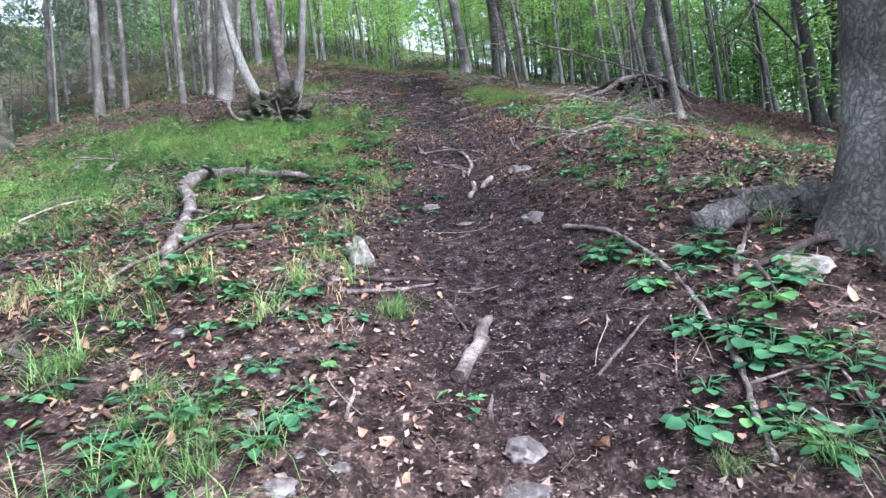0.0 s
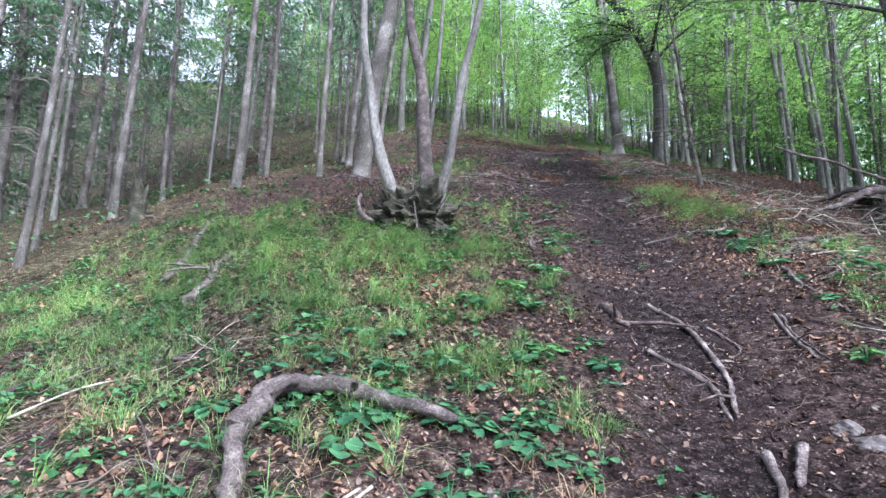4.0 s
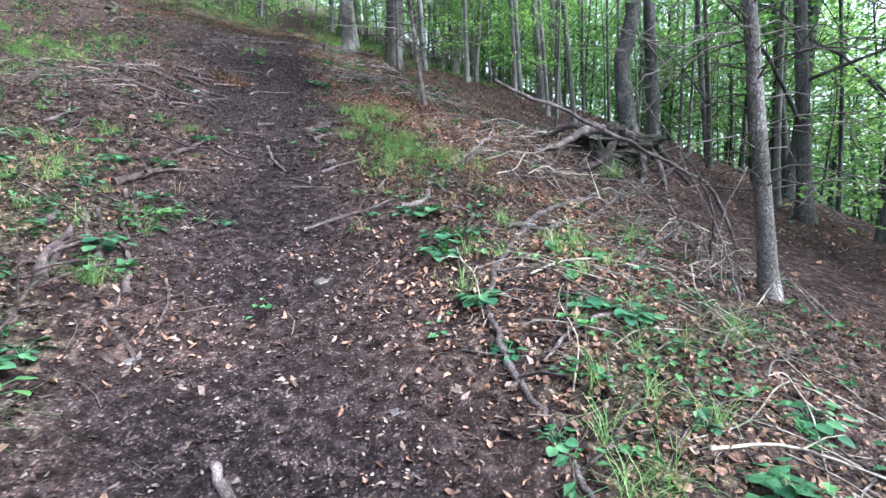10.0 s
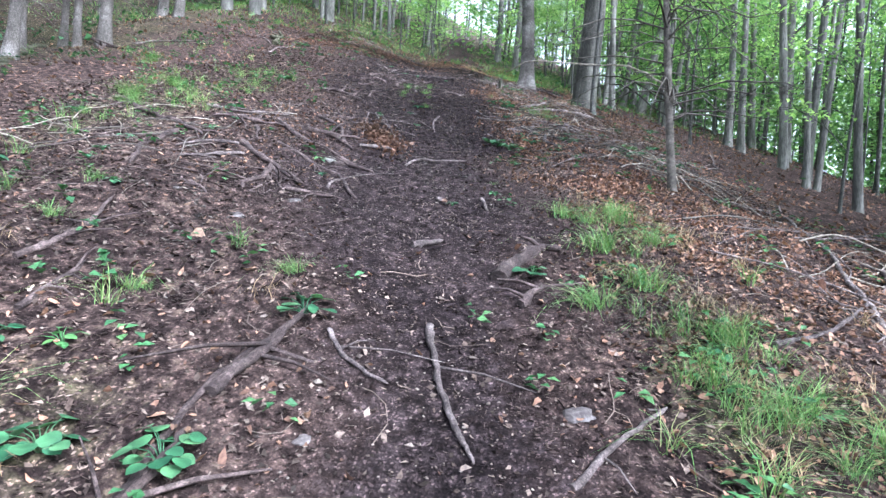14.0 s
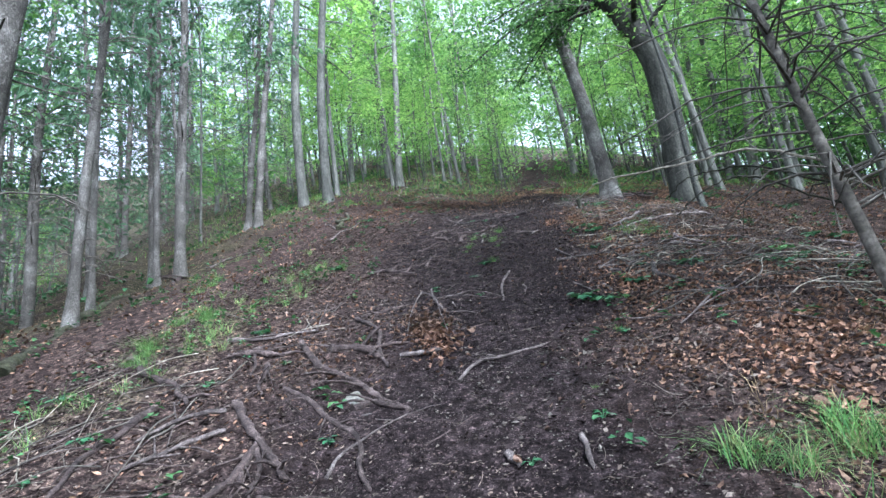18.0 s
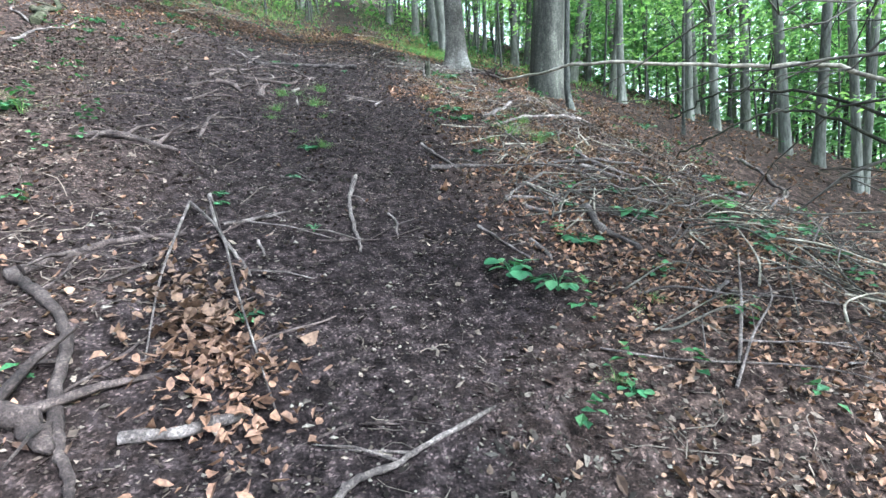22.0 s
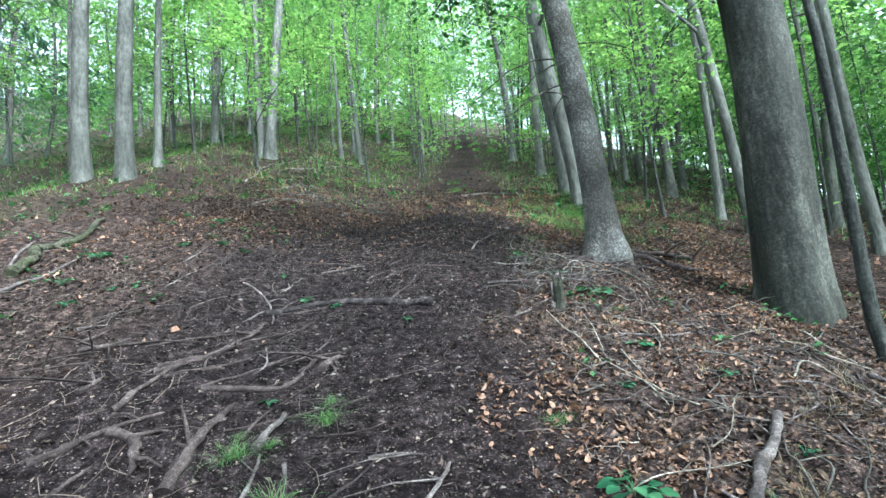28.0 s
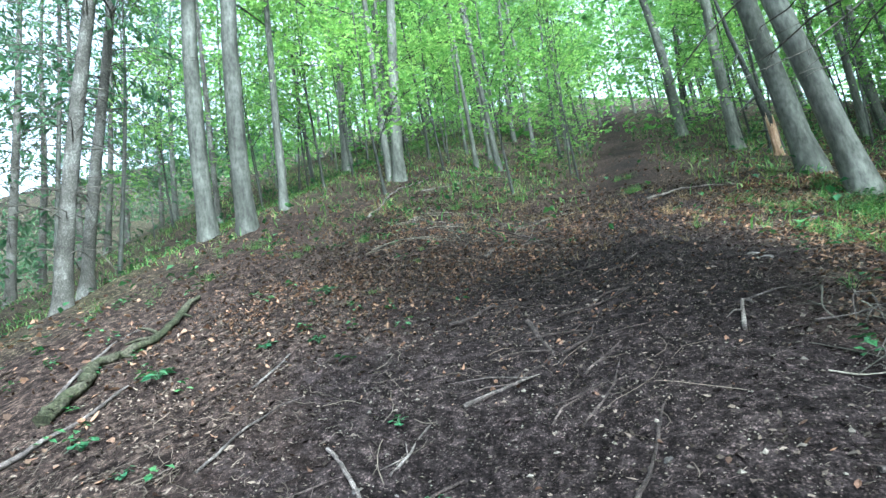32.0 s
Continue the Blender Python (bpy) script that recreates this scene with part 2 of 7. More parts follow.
def ground_material():
    """Bare humus on the trail, fallen leaves beside it, moss and grass roots where it is green; the three amounts come with the mesh."""
    m, nt, b = material("forest_floor", 0.95)
    b.inputs["Specular IOR Level"].default_value = 0.04
    amount = []
    for n in ("bare", "green"):
        a = nt.nodes.new("ShaderNodeAttribute")
        a.attribute_name = n
        amount.append(a.outputs["Fac"])
    n1, n2, n3 = noise_tex(nt, 1.3, 5, 0.6), noise_tex(nt, 14, 5, 0.65), noise_tex(nt, 70, 4, 0.7)
    soil = ramp(nt, n2.outputs[0], [(0.3, (0.0036, 0.0028, 0.0029)), (0.5, (0.0155, 0.012, 0.0122)), (0.72, (0.05, 0.039, 0.039))])
    litter = ramp(nt, n2.outputs[0], [(0.28, (0.004, 0.003, 0.0029)), (0.5, (0.026, 0.019, 0.0173)), (0.74, (0.125, 0.09, 0.075))])
    moss = ramp(nt, n2.outputs[0], [(0.3, (0.018, 0.024, 0.01)), (0.52, (0.05, 0.064, 0.025)), (0.75, (0.115, 0.125, 0.055))])
    co = nt.nodes.new("ShaderNodeTexCoord")

    def shards(scale, stretch, stops):
        """Angular flakes, each with its own tone."""
        mp, v = nt.nodes.new("ShaderNodeMapping"), nt.nodes.new("ShaderNodeTexVoronoi")
        mp.inputs["Scale"].default_value, v.inputs["Scale"].default_value = stretch, scale
        nt.links.new(co.outputs["Object"], mp.inputs[0])
        nt.links.new(mp.outputs[0], v.inputs["Vector"])
        return ramp(nt, v.outputs["Color"], stops)

    fine = shards(120, (1, 1, 1), [(0.1, (0.5, 0.5, 0.51)), (0.5, (0.85, 0.85, 0.85)), (0.74, (1.15, 1.14, 1.13)), (0.87, (3.2, 3.1, 3.0))])
    fibre = shards(70, (0.35, 1.3, 0.8), [(0.15, (0.72, 0.72, 0.72)), (0.5, (0.95, 0.95, 0.95)), (0.85, (1.4, 1.38, 1.35))])
    flake = shards(32, (1, 1, 1), [(0.1, (0.25, 0.25, 0.26)), (0.5, (0.8, 0.8, 0.8)), (0.9, (2.3, 2.15, 2.0))])
    soil = mix(nt, 1.0, mix(nt, 1.0, soil, fine, "MULTIPLY"), fibre, "MULTIPLY")
    litter = mix(nt, 0.75, mix(nt, 1.0, mix(nt, 1.0, litter, flake, "MULTIPLY"), fibre, "MULTIPLY"), mix(nt, 1.0, litter, fine, "MULTIPLY"))
    moss = mix(nt, 0.6, mix(nt, 1.0, moss, flake, "MULTIPLY"), mix(nt, 1.0, litter, fine, "MULTIPLY"))
    edge = nt.nodes.new("ShaderNodeMath")
    edge.operation = "MULTIPLY_ADD"
    edge.inputs[1].default_value, edge.inputs[2].default_value = 2.0, -1.0
    nt.links.new(n2.outputs[0], edge.inputs[0])

    def ragged(a):
        s = nt.nodes.new("ShaderNodeMath")
        s.operation, s.use_clamp = "ADD", True
        nt.links.new(a, s.inputs[0])
        nt.links.new(edge.outputs[0], s.inputs[1])
        return ramp(nt, s.outputs[0], [(0.2, (0, 0, 0)), (0.8, (1, 1, 1))])

    col = mix(nt, ragged(amount[1]), litter, moss)
    col = mix(nt, ragged(amount[0]), col, soil)
    col = mix(nt, 1.0, col, ramp(nt, n1.outputs[0], [(0.3, (0.72, 0.72, 0.74)), (0.7, (1.28, 1.26, 1.22))]), "MULTIPLY")
    col = mix(nt, 1.0, col, ramp(nt, n3.outputs[0], [(0.3, (0.55, 0.55, 0.55)), (0.7, (1.35, 1.35, 1.35))]), "MULTIPLY")
    nt.links.new(col, b.inputs["Base Color"])
    bump(nt, b, mix(nt, 0.5, n2.outputs["Color"], n3.outputs["Color"]), 0.9, 0.03)
    return m


FLOOR = ground_material()


# ---- shapes ----
class Shape:
    """Gathers vertices and faces for one mesh."""

    def __init__(self):
        self.v, self.f, self.n = [], [], 0

    def add(self, v, f):
        v, f = np.asarray(v, float), np.asarray(f, int)
        self.v.append(v)
        self.f.append(f + self.n)
        self.n += len(v)

    def mesh(self, name, mat, smooth=True):
        me = bpy.data.meshes.new(name)
        v = np.concatenate(self.v) if self.v else np.zeros((0, 3))
        faces = [r for f in self.f for r in f.tolist()]
        me.from_pydata(v.tolist(), [], faces)
        if smooth:
            me.polygons.foreach_set("use_smooth", [True] * len(me.polygons))
        me.materials.append(mat)
        return me


def part(name, shape, mat, parent=None, label="", smooth=True):
    ob = new(name, shape.mesh(name, mat, smooth))
    if parent:
        ob.parent = parent
    if label:
        ob["label"] = label
    return ob


def empty(name, m):
    ob = new(name)
    ob.matrix_world = m
    ob.empty_display_size = 0.2
    return ob


def curve_points(control, n):
    """A smooth line through the control points (Catmull-Rom), n points."""
    c = np.asarray(control, float)
    c = np.concatenate([[2 * c[0] - c[1]], c, [2 * c[-1] - c[-2]]])
    out = []
    for s in np.linspace(0, len(c) - 3 - 1e-6, n):
        i = int(s)
        t = s - i
        p0, p1, p2, p3 = c[i : i + 4]
        out.append(0.5 * (2 * p1 + (p2 - p0) * t + (2 * p0 - 5 * p1 + 4 * p2 - p3) * t * t + (3 * p1 - p0 - 3 * p2 + p3) * t**3))
    return np.array(out)


def tube(shape, pts, radii, seg=8, knobs=0.0, rng=None, flat=1.0, cap=True):
    """A round, tapering tube along pts; knobs: uneven girth; flat: height against width."""
    pts, n = np.asarray(pts, float), len(pts)
    radii = np.asarray(radii, float)
    d = np.gradient(pts, axis=0)
    d /= np.linalg.norm(d, axis=1, keepdims=True) + 1e-9
    ref = np.array([0.0, 0, 1]) if abs(d[0, 2]) < 0.75 else np.array([1.0, 0, 0])
    side = np.cross(d, ref)
    side /= np.linalg.norm(side, axis=1, keepdims=True) + 1e-9
    up = np.cross(side, d)
    a = np.arange(seg) * 2 * np.pi / seg
    r = radii if radii.ndim == 2 else np.broadcast_to(radii, n)[:, None] * np.ones(seg)
    if knobs and rng is not None:
        r = r * (1 + knobs * rng.normal(0, 1, (n, seg)))
    v = pts[:, None] + r[..., None] * (np.cos(a)[None, :, None] * side[:, None] + flat * np.sin(a)[None, :, None] * up[:, None])
    i, j = np.meshgrid(np.arange(n - 1), np.arange(seg), indexing="ij")
    k = (j + 1) % seg
    f = np.stack([i * seg + j, i * seg + k, (i + 1) * seg + k, (i + 1) * seg + j], -1).reshape(-1, 4)
    shape.add(v.reshape(-1, 3), f)
    if cap:
        for row, flip in ((0, False), (n - 1, True)):
            ring = v[row]
            c = ring.mean(0)
            vv = np.concatenate([ring, [c]])
            ff = [[q, (q + 1) % seg, seg] if flip else [(q + 1) % seg, q, seg] for q in range(seg)]
            shape.v.append(vv)
            shape.f.append(np.array(ff) + shape.n)
            shape.n += len(vv)


def leaves(shape, centres, size, rng, up=0.6, width=0.6, droop=0.25, heading=None):
    """Folded, pointed leaves (two quads each) at the centres, lying about flat."""
    c = np.asarray(centres, float)
    n = len(c)
    if not n:
        return
    ang = rng.uniform(0, 2 * np.pi, n) if heading is None else heading
    tilt = rng.normal(0, 1 - up + 0.05, (n, 2))
    x = np.stack([np.cos(ang), np.sin(ang), tilt[:, 0] * 0.8 - droop * 0.5], -1)
    x /= np.linalg.norm(x, axis=1, keepdims=True)
    y = np.stack([-np.sin(ang), np.cos(ang), tilt[:, 1] * 0.8], -1)
    z = np.cross(x, y)
    s = (np.broadcast_to(size, n) * rng.uniform(0.7, 1.25, n))[:, None]
    w = s * width * 0.5
    base, tip = c - x * s * 0.5, c + x * s * 0.5 - z * s * droop * 0.3
    mid = c + z * s * 0.02
    left, right = mid + y * w + z * s * 0.1, mid - y * w + z * s * 0.1
    v = np.stack([base, left, tip, right], 1).reshape(-1, 3)
    q = np.arange(n)[:, None] * 4
    shape.add(v, np.concatenate([q + [0, 2, 1], q + [0, 3, 2]], 0))


def dry_leaves(shape, centres, size, rng):
    """Curled fallen leaves: an oval blade folded along its midrib, lying any way."""
    c = np.asarray(centres, float)
    n = len(c)
    a, s = rng.uniform(0, 2 * np.pi, n), (size * rng.uniform(0.4, 1.35, n))
    fold, curl = rng.normal(0.15, 0.25, n), rng.normal(0.08, 0.2, n)
    tilt = rng.normal(0, 0.45, (n, 2))
    rows = []
    for k, w in ((-0.5, 0.0), (-0.2, 0.27), (0.18, 0.25), (0.5, 0.0)):
        for side in ((0,) if w == 0 else (-1, 0, 1)):
            lx, ly = k * s, side * w * s
            lz = s * (np.abs(side) * fold * 0.6 + curl * (2 * k) ** 2) + tilt[:, 0] * lx + tilt[:, 1] * ly
            rows.append(np.stack([lx * np.cos(a) - ly * np.sin(a), lx * np.sin(a) + ly * np.cos(a), lz], -1) + c)
    v = np.stack(rows, 1).reshape(-1, 3)
    q = np.arange(n)[:, None] * 8
    shape.f += [np.concatenate([q + shape.n + t for t in ([0, 2, 1], [0, 3, 2], [4, 5, 7], [5, 6, 7])]), np.concatenate([q + shape.n + t for t in ([1, 2, 5, 4], [2, 3, 6, 5])])]
    shape.v.append(v)
    shape.n += len(v)


def sp(v):
    return np.logaddexp(0, v * 3) / 3


def slope_height(x, y):
    """The smooth hillside: a steep spur with a trodden trough along it."""
    x, y = np.asarray(x, float), np.asarray(y, float)
    u, s, v = x - (0.35 - 0.025 * y), np.tanh((y - 11) / 8), sp(y - 18) / 10
    v = v / (1 + v / 1.2)
    h = 0.46 * y - 0.06 * sp(y - 20) + 0.03 * sp(y - 36) + (-0.077 - 0.467 * s + 0.14 * s * s)
    h = h + (-0.09 + 0.304 * s + 0.052 * s * s) * np.exp(-((u / 0.95) ** 2))
    h = h + (0.165 + 0.155 * s + 0.023 * s * s) * (sp(-u - 0.6) - sp(-u - 2.2))
    h = h + (0.067 + 0.119 * s - 0.296 * s * s) * sp(-u - 3) - 0.4 * sp(-u - 8) + 0.293 * sp(-u - 10.5) - 0.3 * sp(-u - 15)
    h = h + (-0.276 + 0.006 * s - 0.004 * s * s) * sp(u - 2) + 0.055 * sp(u - 5) - 0.15 * sp(u - 13)
    h = h + 0.59 * v * sp(-u - 2) - 0.155 * v * np.exp(-((u / 2.5) ** 2))
    h = h + 0.55 * np.exp(-((x - 5.3) ** 2 + (y - 11.9) ** 2) / 2.2)
    return h


def bumps(x, y):
    """Small humps and hollows, larger away from the trail."""
    x, y = np.asarray(x, float), np.asarray(y, float)
    u = x - (0.35 - 0.025 * y)
    rough = 0.35 + 0.65 * (1 - np.exp(-((u / 1.3) ** 2)))
    a = np.sin(2.1 * x + 1.3 * np.sin(1.1 * y)) * np.sin(1.7 * y + 0.9 * np.sin(1.9 * x))
    b = np.sin(5.3 * x + 2.1 * np.sin(3.1 * y + 1)) * np.sin(4.7 * y + 1.7 * np.sin(3.7 * x))
    c = np.sin(13.1 * x + 2.4 * np.sin(7.3 * y)) * np.sin(11.9 * y + 2.2 * np.sin(8.1 * x + 2))
    return rough * (0.035 * a + 0.02 * b + 0.009 * c)


def ground_height(x, y):
    return slope_height(x, y) + bumps(x, y)



# ---- the hillside ----
def in_trail(x, y):
    """How bare the ground is, 0 to 1: the trodden trail, wider over the root step and above it."""
    x, y = np.asarray(x, float), np.asarray(y, float)
    u = x - (0.35 - 0.025 * y)
    left = 0.82 + 1.2 / (1 + np.exp(-(y - 10.8) * 1.6)) + 1.1 / (1 + np.exp(-(y - 15.5) * 1.2)) - 2.3 / (1 + np.exp(-(y - 22.6) * 1.2))
    right = 0.95 + 0.1 / (1 + np.exp(-(y - 12))) + 0.25 / (1 + np.exp(-(y - 19.5) * 1.5)) - 0.5 / (1 + np.exp(-(y - 23) * 1.5))
    w = 0.18 * np.sin(2.3 * y + 1.1 * np.sin(0.9 * y)) + 0.1 * np.sin(5.9 * y + 2 * x)
    w = w + 0.16 * np.sin(3.7 * x + 2.2 * np.sin(2.9 * y)) * np.sin(4.1 * y + 1.7 * x)
    soft = 0.8 + 0.5 / (1 + np.exp(-(y - 10.8) * 1.6))
    return np.clip((u + left + w) / soft, 0, 1) * np.clip((right + w - u) / 0.95, 0, 1)


def greenness(x, y):
    """How grassy the ground is, 0 to 1."""
    x, y = np.asarray(x, float), np.asarray(y, float)
    u = x - (0.35 - 0.025 * y)
    patch = 0.5 + 0.5 * np.sin(0.9 * x + 1.2 * np.sin(0.7 * y)) * np.sin(0.8 * y + 0.8)
    left = np.clip((-u - 0.55) / 0.6, 0, 1) * np.clip((10.2 - y) / 2.4, 0.12, 1) * np.clip((12.5 - y) / 2, 0, 1) * (0.72 + 0.3 * patch + 0.25 * np.clip((y - 4) / 1.5, 0, 1))
    edge = np.exp(-(((u - 1.35) / 0.4) ** 2)) * np.clip((y - 8.3) / 1, 0, 1) * np.clip((11.6 - y) / 1.5, 0, 1) * 0.8
    bank = np.exp(-(((u + 3.4) / 0.6) ** 2)) * np.clip((y - 11) / 2, 0, 1) * np.clip((18 - y) / 2, 0, 1) * 0.7
    top = 0.85 * np.clip((y - 23.3) / 4, 0, 1) * np.clip((np.abs(u) - 0.5) / 1, 0, 1) * (0.6 + 0.4 * patch)
    rtop = np.clip((y - 20.8) / 1.5, 0, 1) * np.exp(-(((u - 2.0) / 0.8) ** 2)) * np.clip((26 - y) / 2, 0, 1) * 0.7
    rbank = np.clip((u - 0.8) / 0.5, 0, 1) * np.clip((9 - y) / 2, 0, 1) * np.clip((4.5 - u) / 2, 0, 1) * (0.25 + 0.4 * patch)
    far = np.clip((-u - 5) / 3, 0, 1) * (0.55 + 0.4 * patch)
    lush = np.clip((-u - 0.9) / 0.7, 0, 1) * np.clip((y - 4.4) / 1.2, 0, 1) * np.clip((10.2 - y) / 1.5, 0, 1)
    holes = 0.62 + 0.25 * np.clip((-u - 5) / 2, 0, 1) + 0.18 * lush + (0.6 - 0.1 * lush) * np.sin(3.3 * x + 1.7 * np.sin(2.6 * y)) * np.sin(2.9 * y + 1.9 * np.sin(2.2 * x))
    return np.clip(np.maximum.reduce([left, edge, bank, top, rtop, rbank, far]) * holes, 0, 1)


def spread(lo, hi, step, far, grow):
    a = list(np.arange(lo, hi + 1e-6, step))
    for sign, end in ((1, far[1]), (-1, far[0])):
        d, p = step, a[-1] if sign > 0 else a[0]
        more = []
        while (p < end) if sign > 0 else (p > end):
            d *= grow
            p += sign * d
            more.append(p)
        a = a + more if sign > 0 else more[::-1] + a
    return np.array(a)


def build_ground():
    xs, ys = spread(-5.0, 4.6, 0.05, (-350, 350), 1.07), spread(0.5, 25.0, 0.05, (-300, 400), 1.07)
    X, Y = np.meshgrid(xs, ys, indexing="xy")
    Z = ground_height(X, Y)
    rng = np.random.default_rng(5)
    near = (X > -5.5) & (X < 5) & (Y > 0) & (Y < 26)
    Z = Z + near * rng.normal(0, 0.007, Z.shape)
    v = np.stack([X, Y, Z], -1).reshape(-1, 3)
    nx, ny = len(xs), len(ys)
    i, j = np.meshgrid(np.arange(ny - 1), np.arange(nx - 1), indexing="ij")
    f = np.stack([i * nx + j, i * nx + j + 1, (i + 1) * nx + j + 1, (i + 1) * nx + j], -1).reshape(-1, 4)
    me = bpy.data.meshes.new("ground")
    me.vertices.add(len(v))
    me.vertices.foreach_set("co", v.ravel())
    me.loops.add(f.size)
    me.loops.foreach_set("vertex_index", f.ravel())
    me.polygons.add(len(f))
    me.polygons.foreach_set("loop_start", np.arange(len(f)) * 4)
    me.update(calc_edges=True)
    me.polygons.foreach_set("use_smooth", np.ones(len(f), bool))
    for n, values in (("bare", in_trail(X, Y)), ("green", greenness(X, Y) * np.clip((Y - 3.2) / 2, 0.25, 1))):
        me.attributes.new(n, "FLOAT", "POINT").data.foreach_set("value", values.ravel().astype(np.float32))
    me.materials.append(FLOOR)
    ob = new("ground", me)
    return tagged(ob, "steep forest floor with a trodden dark earth trail between fallen leaves", "ground", kind="structure")


build_ground()


# ---- trees ----
def trunk_line(height, rng, sway=0.15, lean=(0, 0), n=14):
    z = -0.35 + (height + 0.35) * np.linspace(0, 1, n) ** 1.9
    k = np.clip(z / height, 0, 1)
    a, b = rng.uniform(0, 6.3, 2)
    x = lean[0] * z + sway * (np.sin(a + 4 * k) - np.sin(a))
    y = lean[1] * z + sway * (np.sin(b + 3.4 * k) - np.sin(b))
    return np.stack([x, y, z], -1)


def fluted(pts, radii, seg, rng, arms=6, depth=0.5, foot=0.4, ridges=0.05):
    """Girths ring by ring with root buttresses at the foot and shallow ridges above."""
    a, z = np.arange(seg) * 2 * np.pi / seg, np.maximum(pts[:, 2], 0)
    ph, amp = np.sort(rng.uniform(0, 2 * np.pi, arms)), rng.uniform(0.5, 1.0, arms)
    lobes = sum(w * np.exp(-((1 - np.cos(a - p)) / 0.12)) for w, p in zip(amp, ph))
    return radii[:, None] * (1 + depth * np.exp(-z / foot)[:, None] * lobes[None] + ridges * np.sin(arms * a + 1.0)[None] * np.exp(-z / 2.5)[:, None])


def trunk_radii(pts, d, flare=0.5, top=0.12, foot=0.14):
    z = pts[:, 2]
    k = np.clip(z / z[-1], 0, 1)
    return d / 2 * ((1 - k) ** 0.8 * (1 - top) + top) * (1 + flare * np.exp(-np.maximum(z, 0) / foot))


def beech(name, height, d, rng, first=3.0, limbs=13, reach=2.6, leaf=0.13, per=20, sprays=8, bark=None, leaf_mat=None, sway=0.15, lean=(0, 0), line=None, label="", seg=9, buttress=0.0):
    """A beech: smooth trunk, rising limbs, flat sprays of leaves."""
    tree = empty(name, Matrix.Identity(4))
    pts = curve_points(line, 18) if line is not None else trunk_line(height, rng, sway, lean)
    t = Shape()
    if buttress:
        pts = curve_points(line, 60)
        tube(t, pts, fluted(pts, trunk_radii(pts, d, 0.12, 0.5), seg, rng, 6, buttress, 0.45, 0.06), seg, 0.008, rng)
    else:
        tube(t, pts, trunk_radii(pts, d), seg, 0.025, rng)
    part("trunk", t, bark or BEECH_BARK, tree)
    b, c = Shape(), Shape()
    for i in range(limbs):
        k = first / height + (1 - first / height) * (i + rng.uniform(0, 0.9)) / limbs
        at = np.array([np.interp(k * pts[-1, 2], pts[:, 2], pts[:, q]) for q in range(3)])
        a = rng.uniform(0, 2 * np.pi) + i * 2.4
        length = reach * rng.uniform(0.6, 1.2) * (1.1 - 0.5 * k)
        rise = rng.uniform(0.1, 0.75) * length
        out = np.array([np.cos(a), np.sin(a), 0]) * length
        line_ = curve_points([at, at + out * 0.35 + [0, 0, rise * 0.55], at + out * 0.75 + [0, 0, rise * 0.9], at + out + [0, 0, rise * 0.95]], 7)
        tube(b, line_, np.linspace(max(0.012, d * 0.16 * (1.15 - k)), 0.006, 7), 5, cap=False)
        for q in range(sprays):
            s = rng.uniform(0.3, 1.05)
            o = line_[min(6, int(s * 6))] + rng.normal(0, 0.28, 3) * [1, 1, 0.6]
            tw = line_[max(0, min(6, int(s * 6)) - 1)]
            tube(b, [tw, o], [0.008, 0.003], 3, cap=False)
            rad = rng.uniform(0.35, 0.75)
            p = rng.normal(0, 0.5, (per, 3)) * [rad, rad, 0.13] + o
            p[:, 2] -= 0.12 * np.hypot(*(p[:, :2] - o[:2]).T)
            leaves(c, p, leaf, rng, 0.7, 0.62)
    tagged(part("branchwork", b, bark or BEECH_BARK, tree), kind="stuff")
    tagged(part("crown", c, leaf_mat or BEECH_LEAF, tree, smooth=False), kind="stuff")
    return tagged(tree, label or "smooth grey beech with sprays of bright green leaves", "tree")


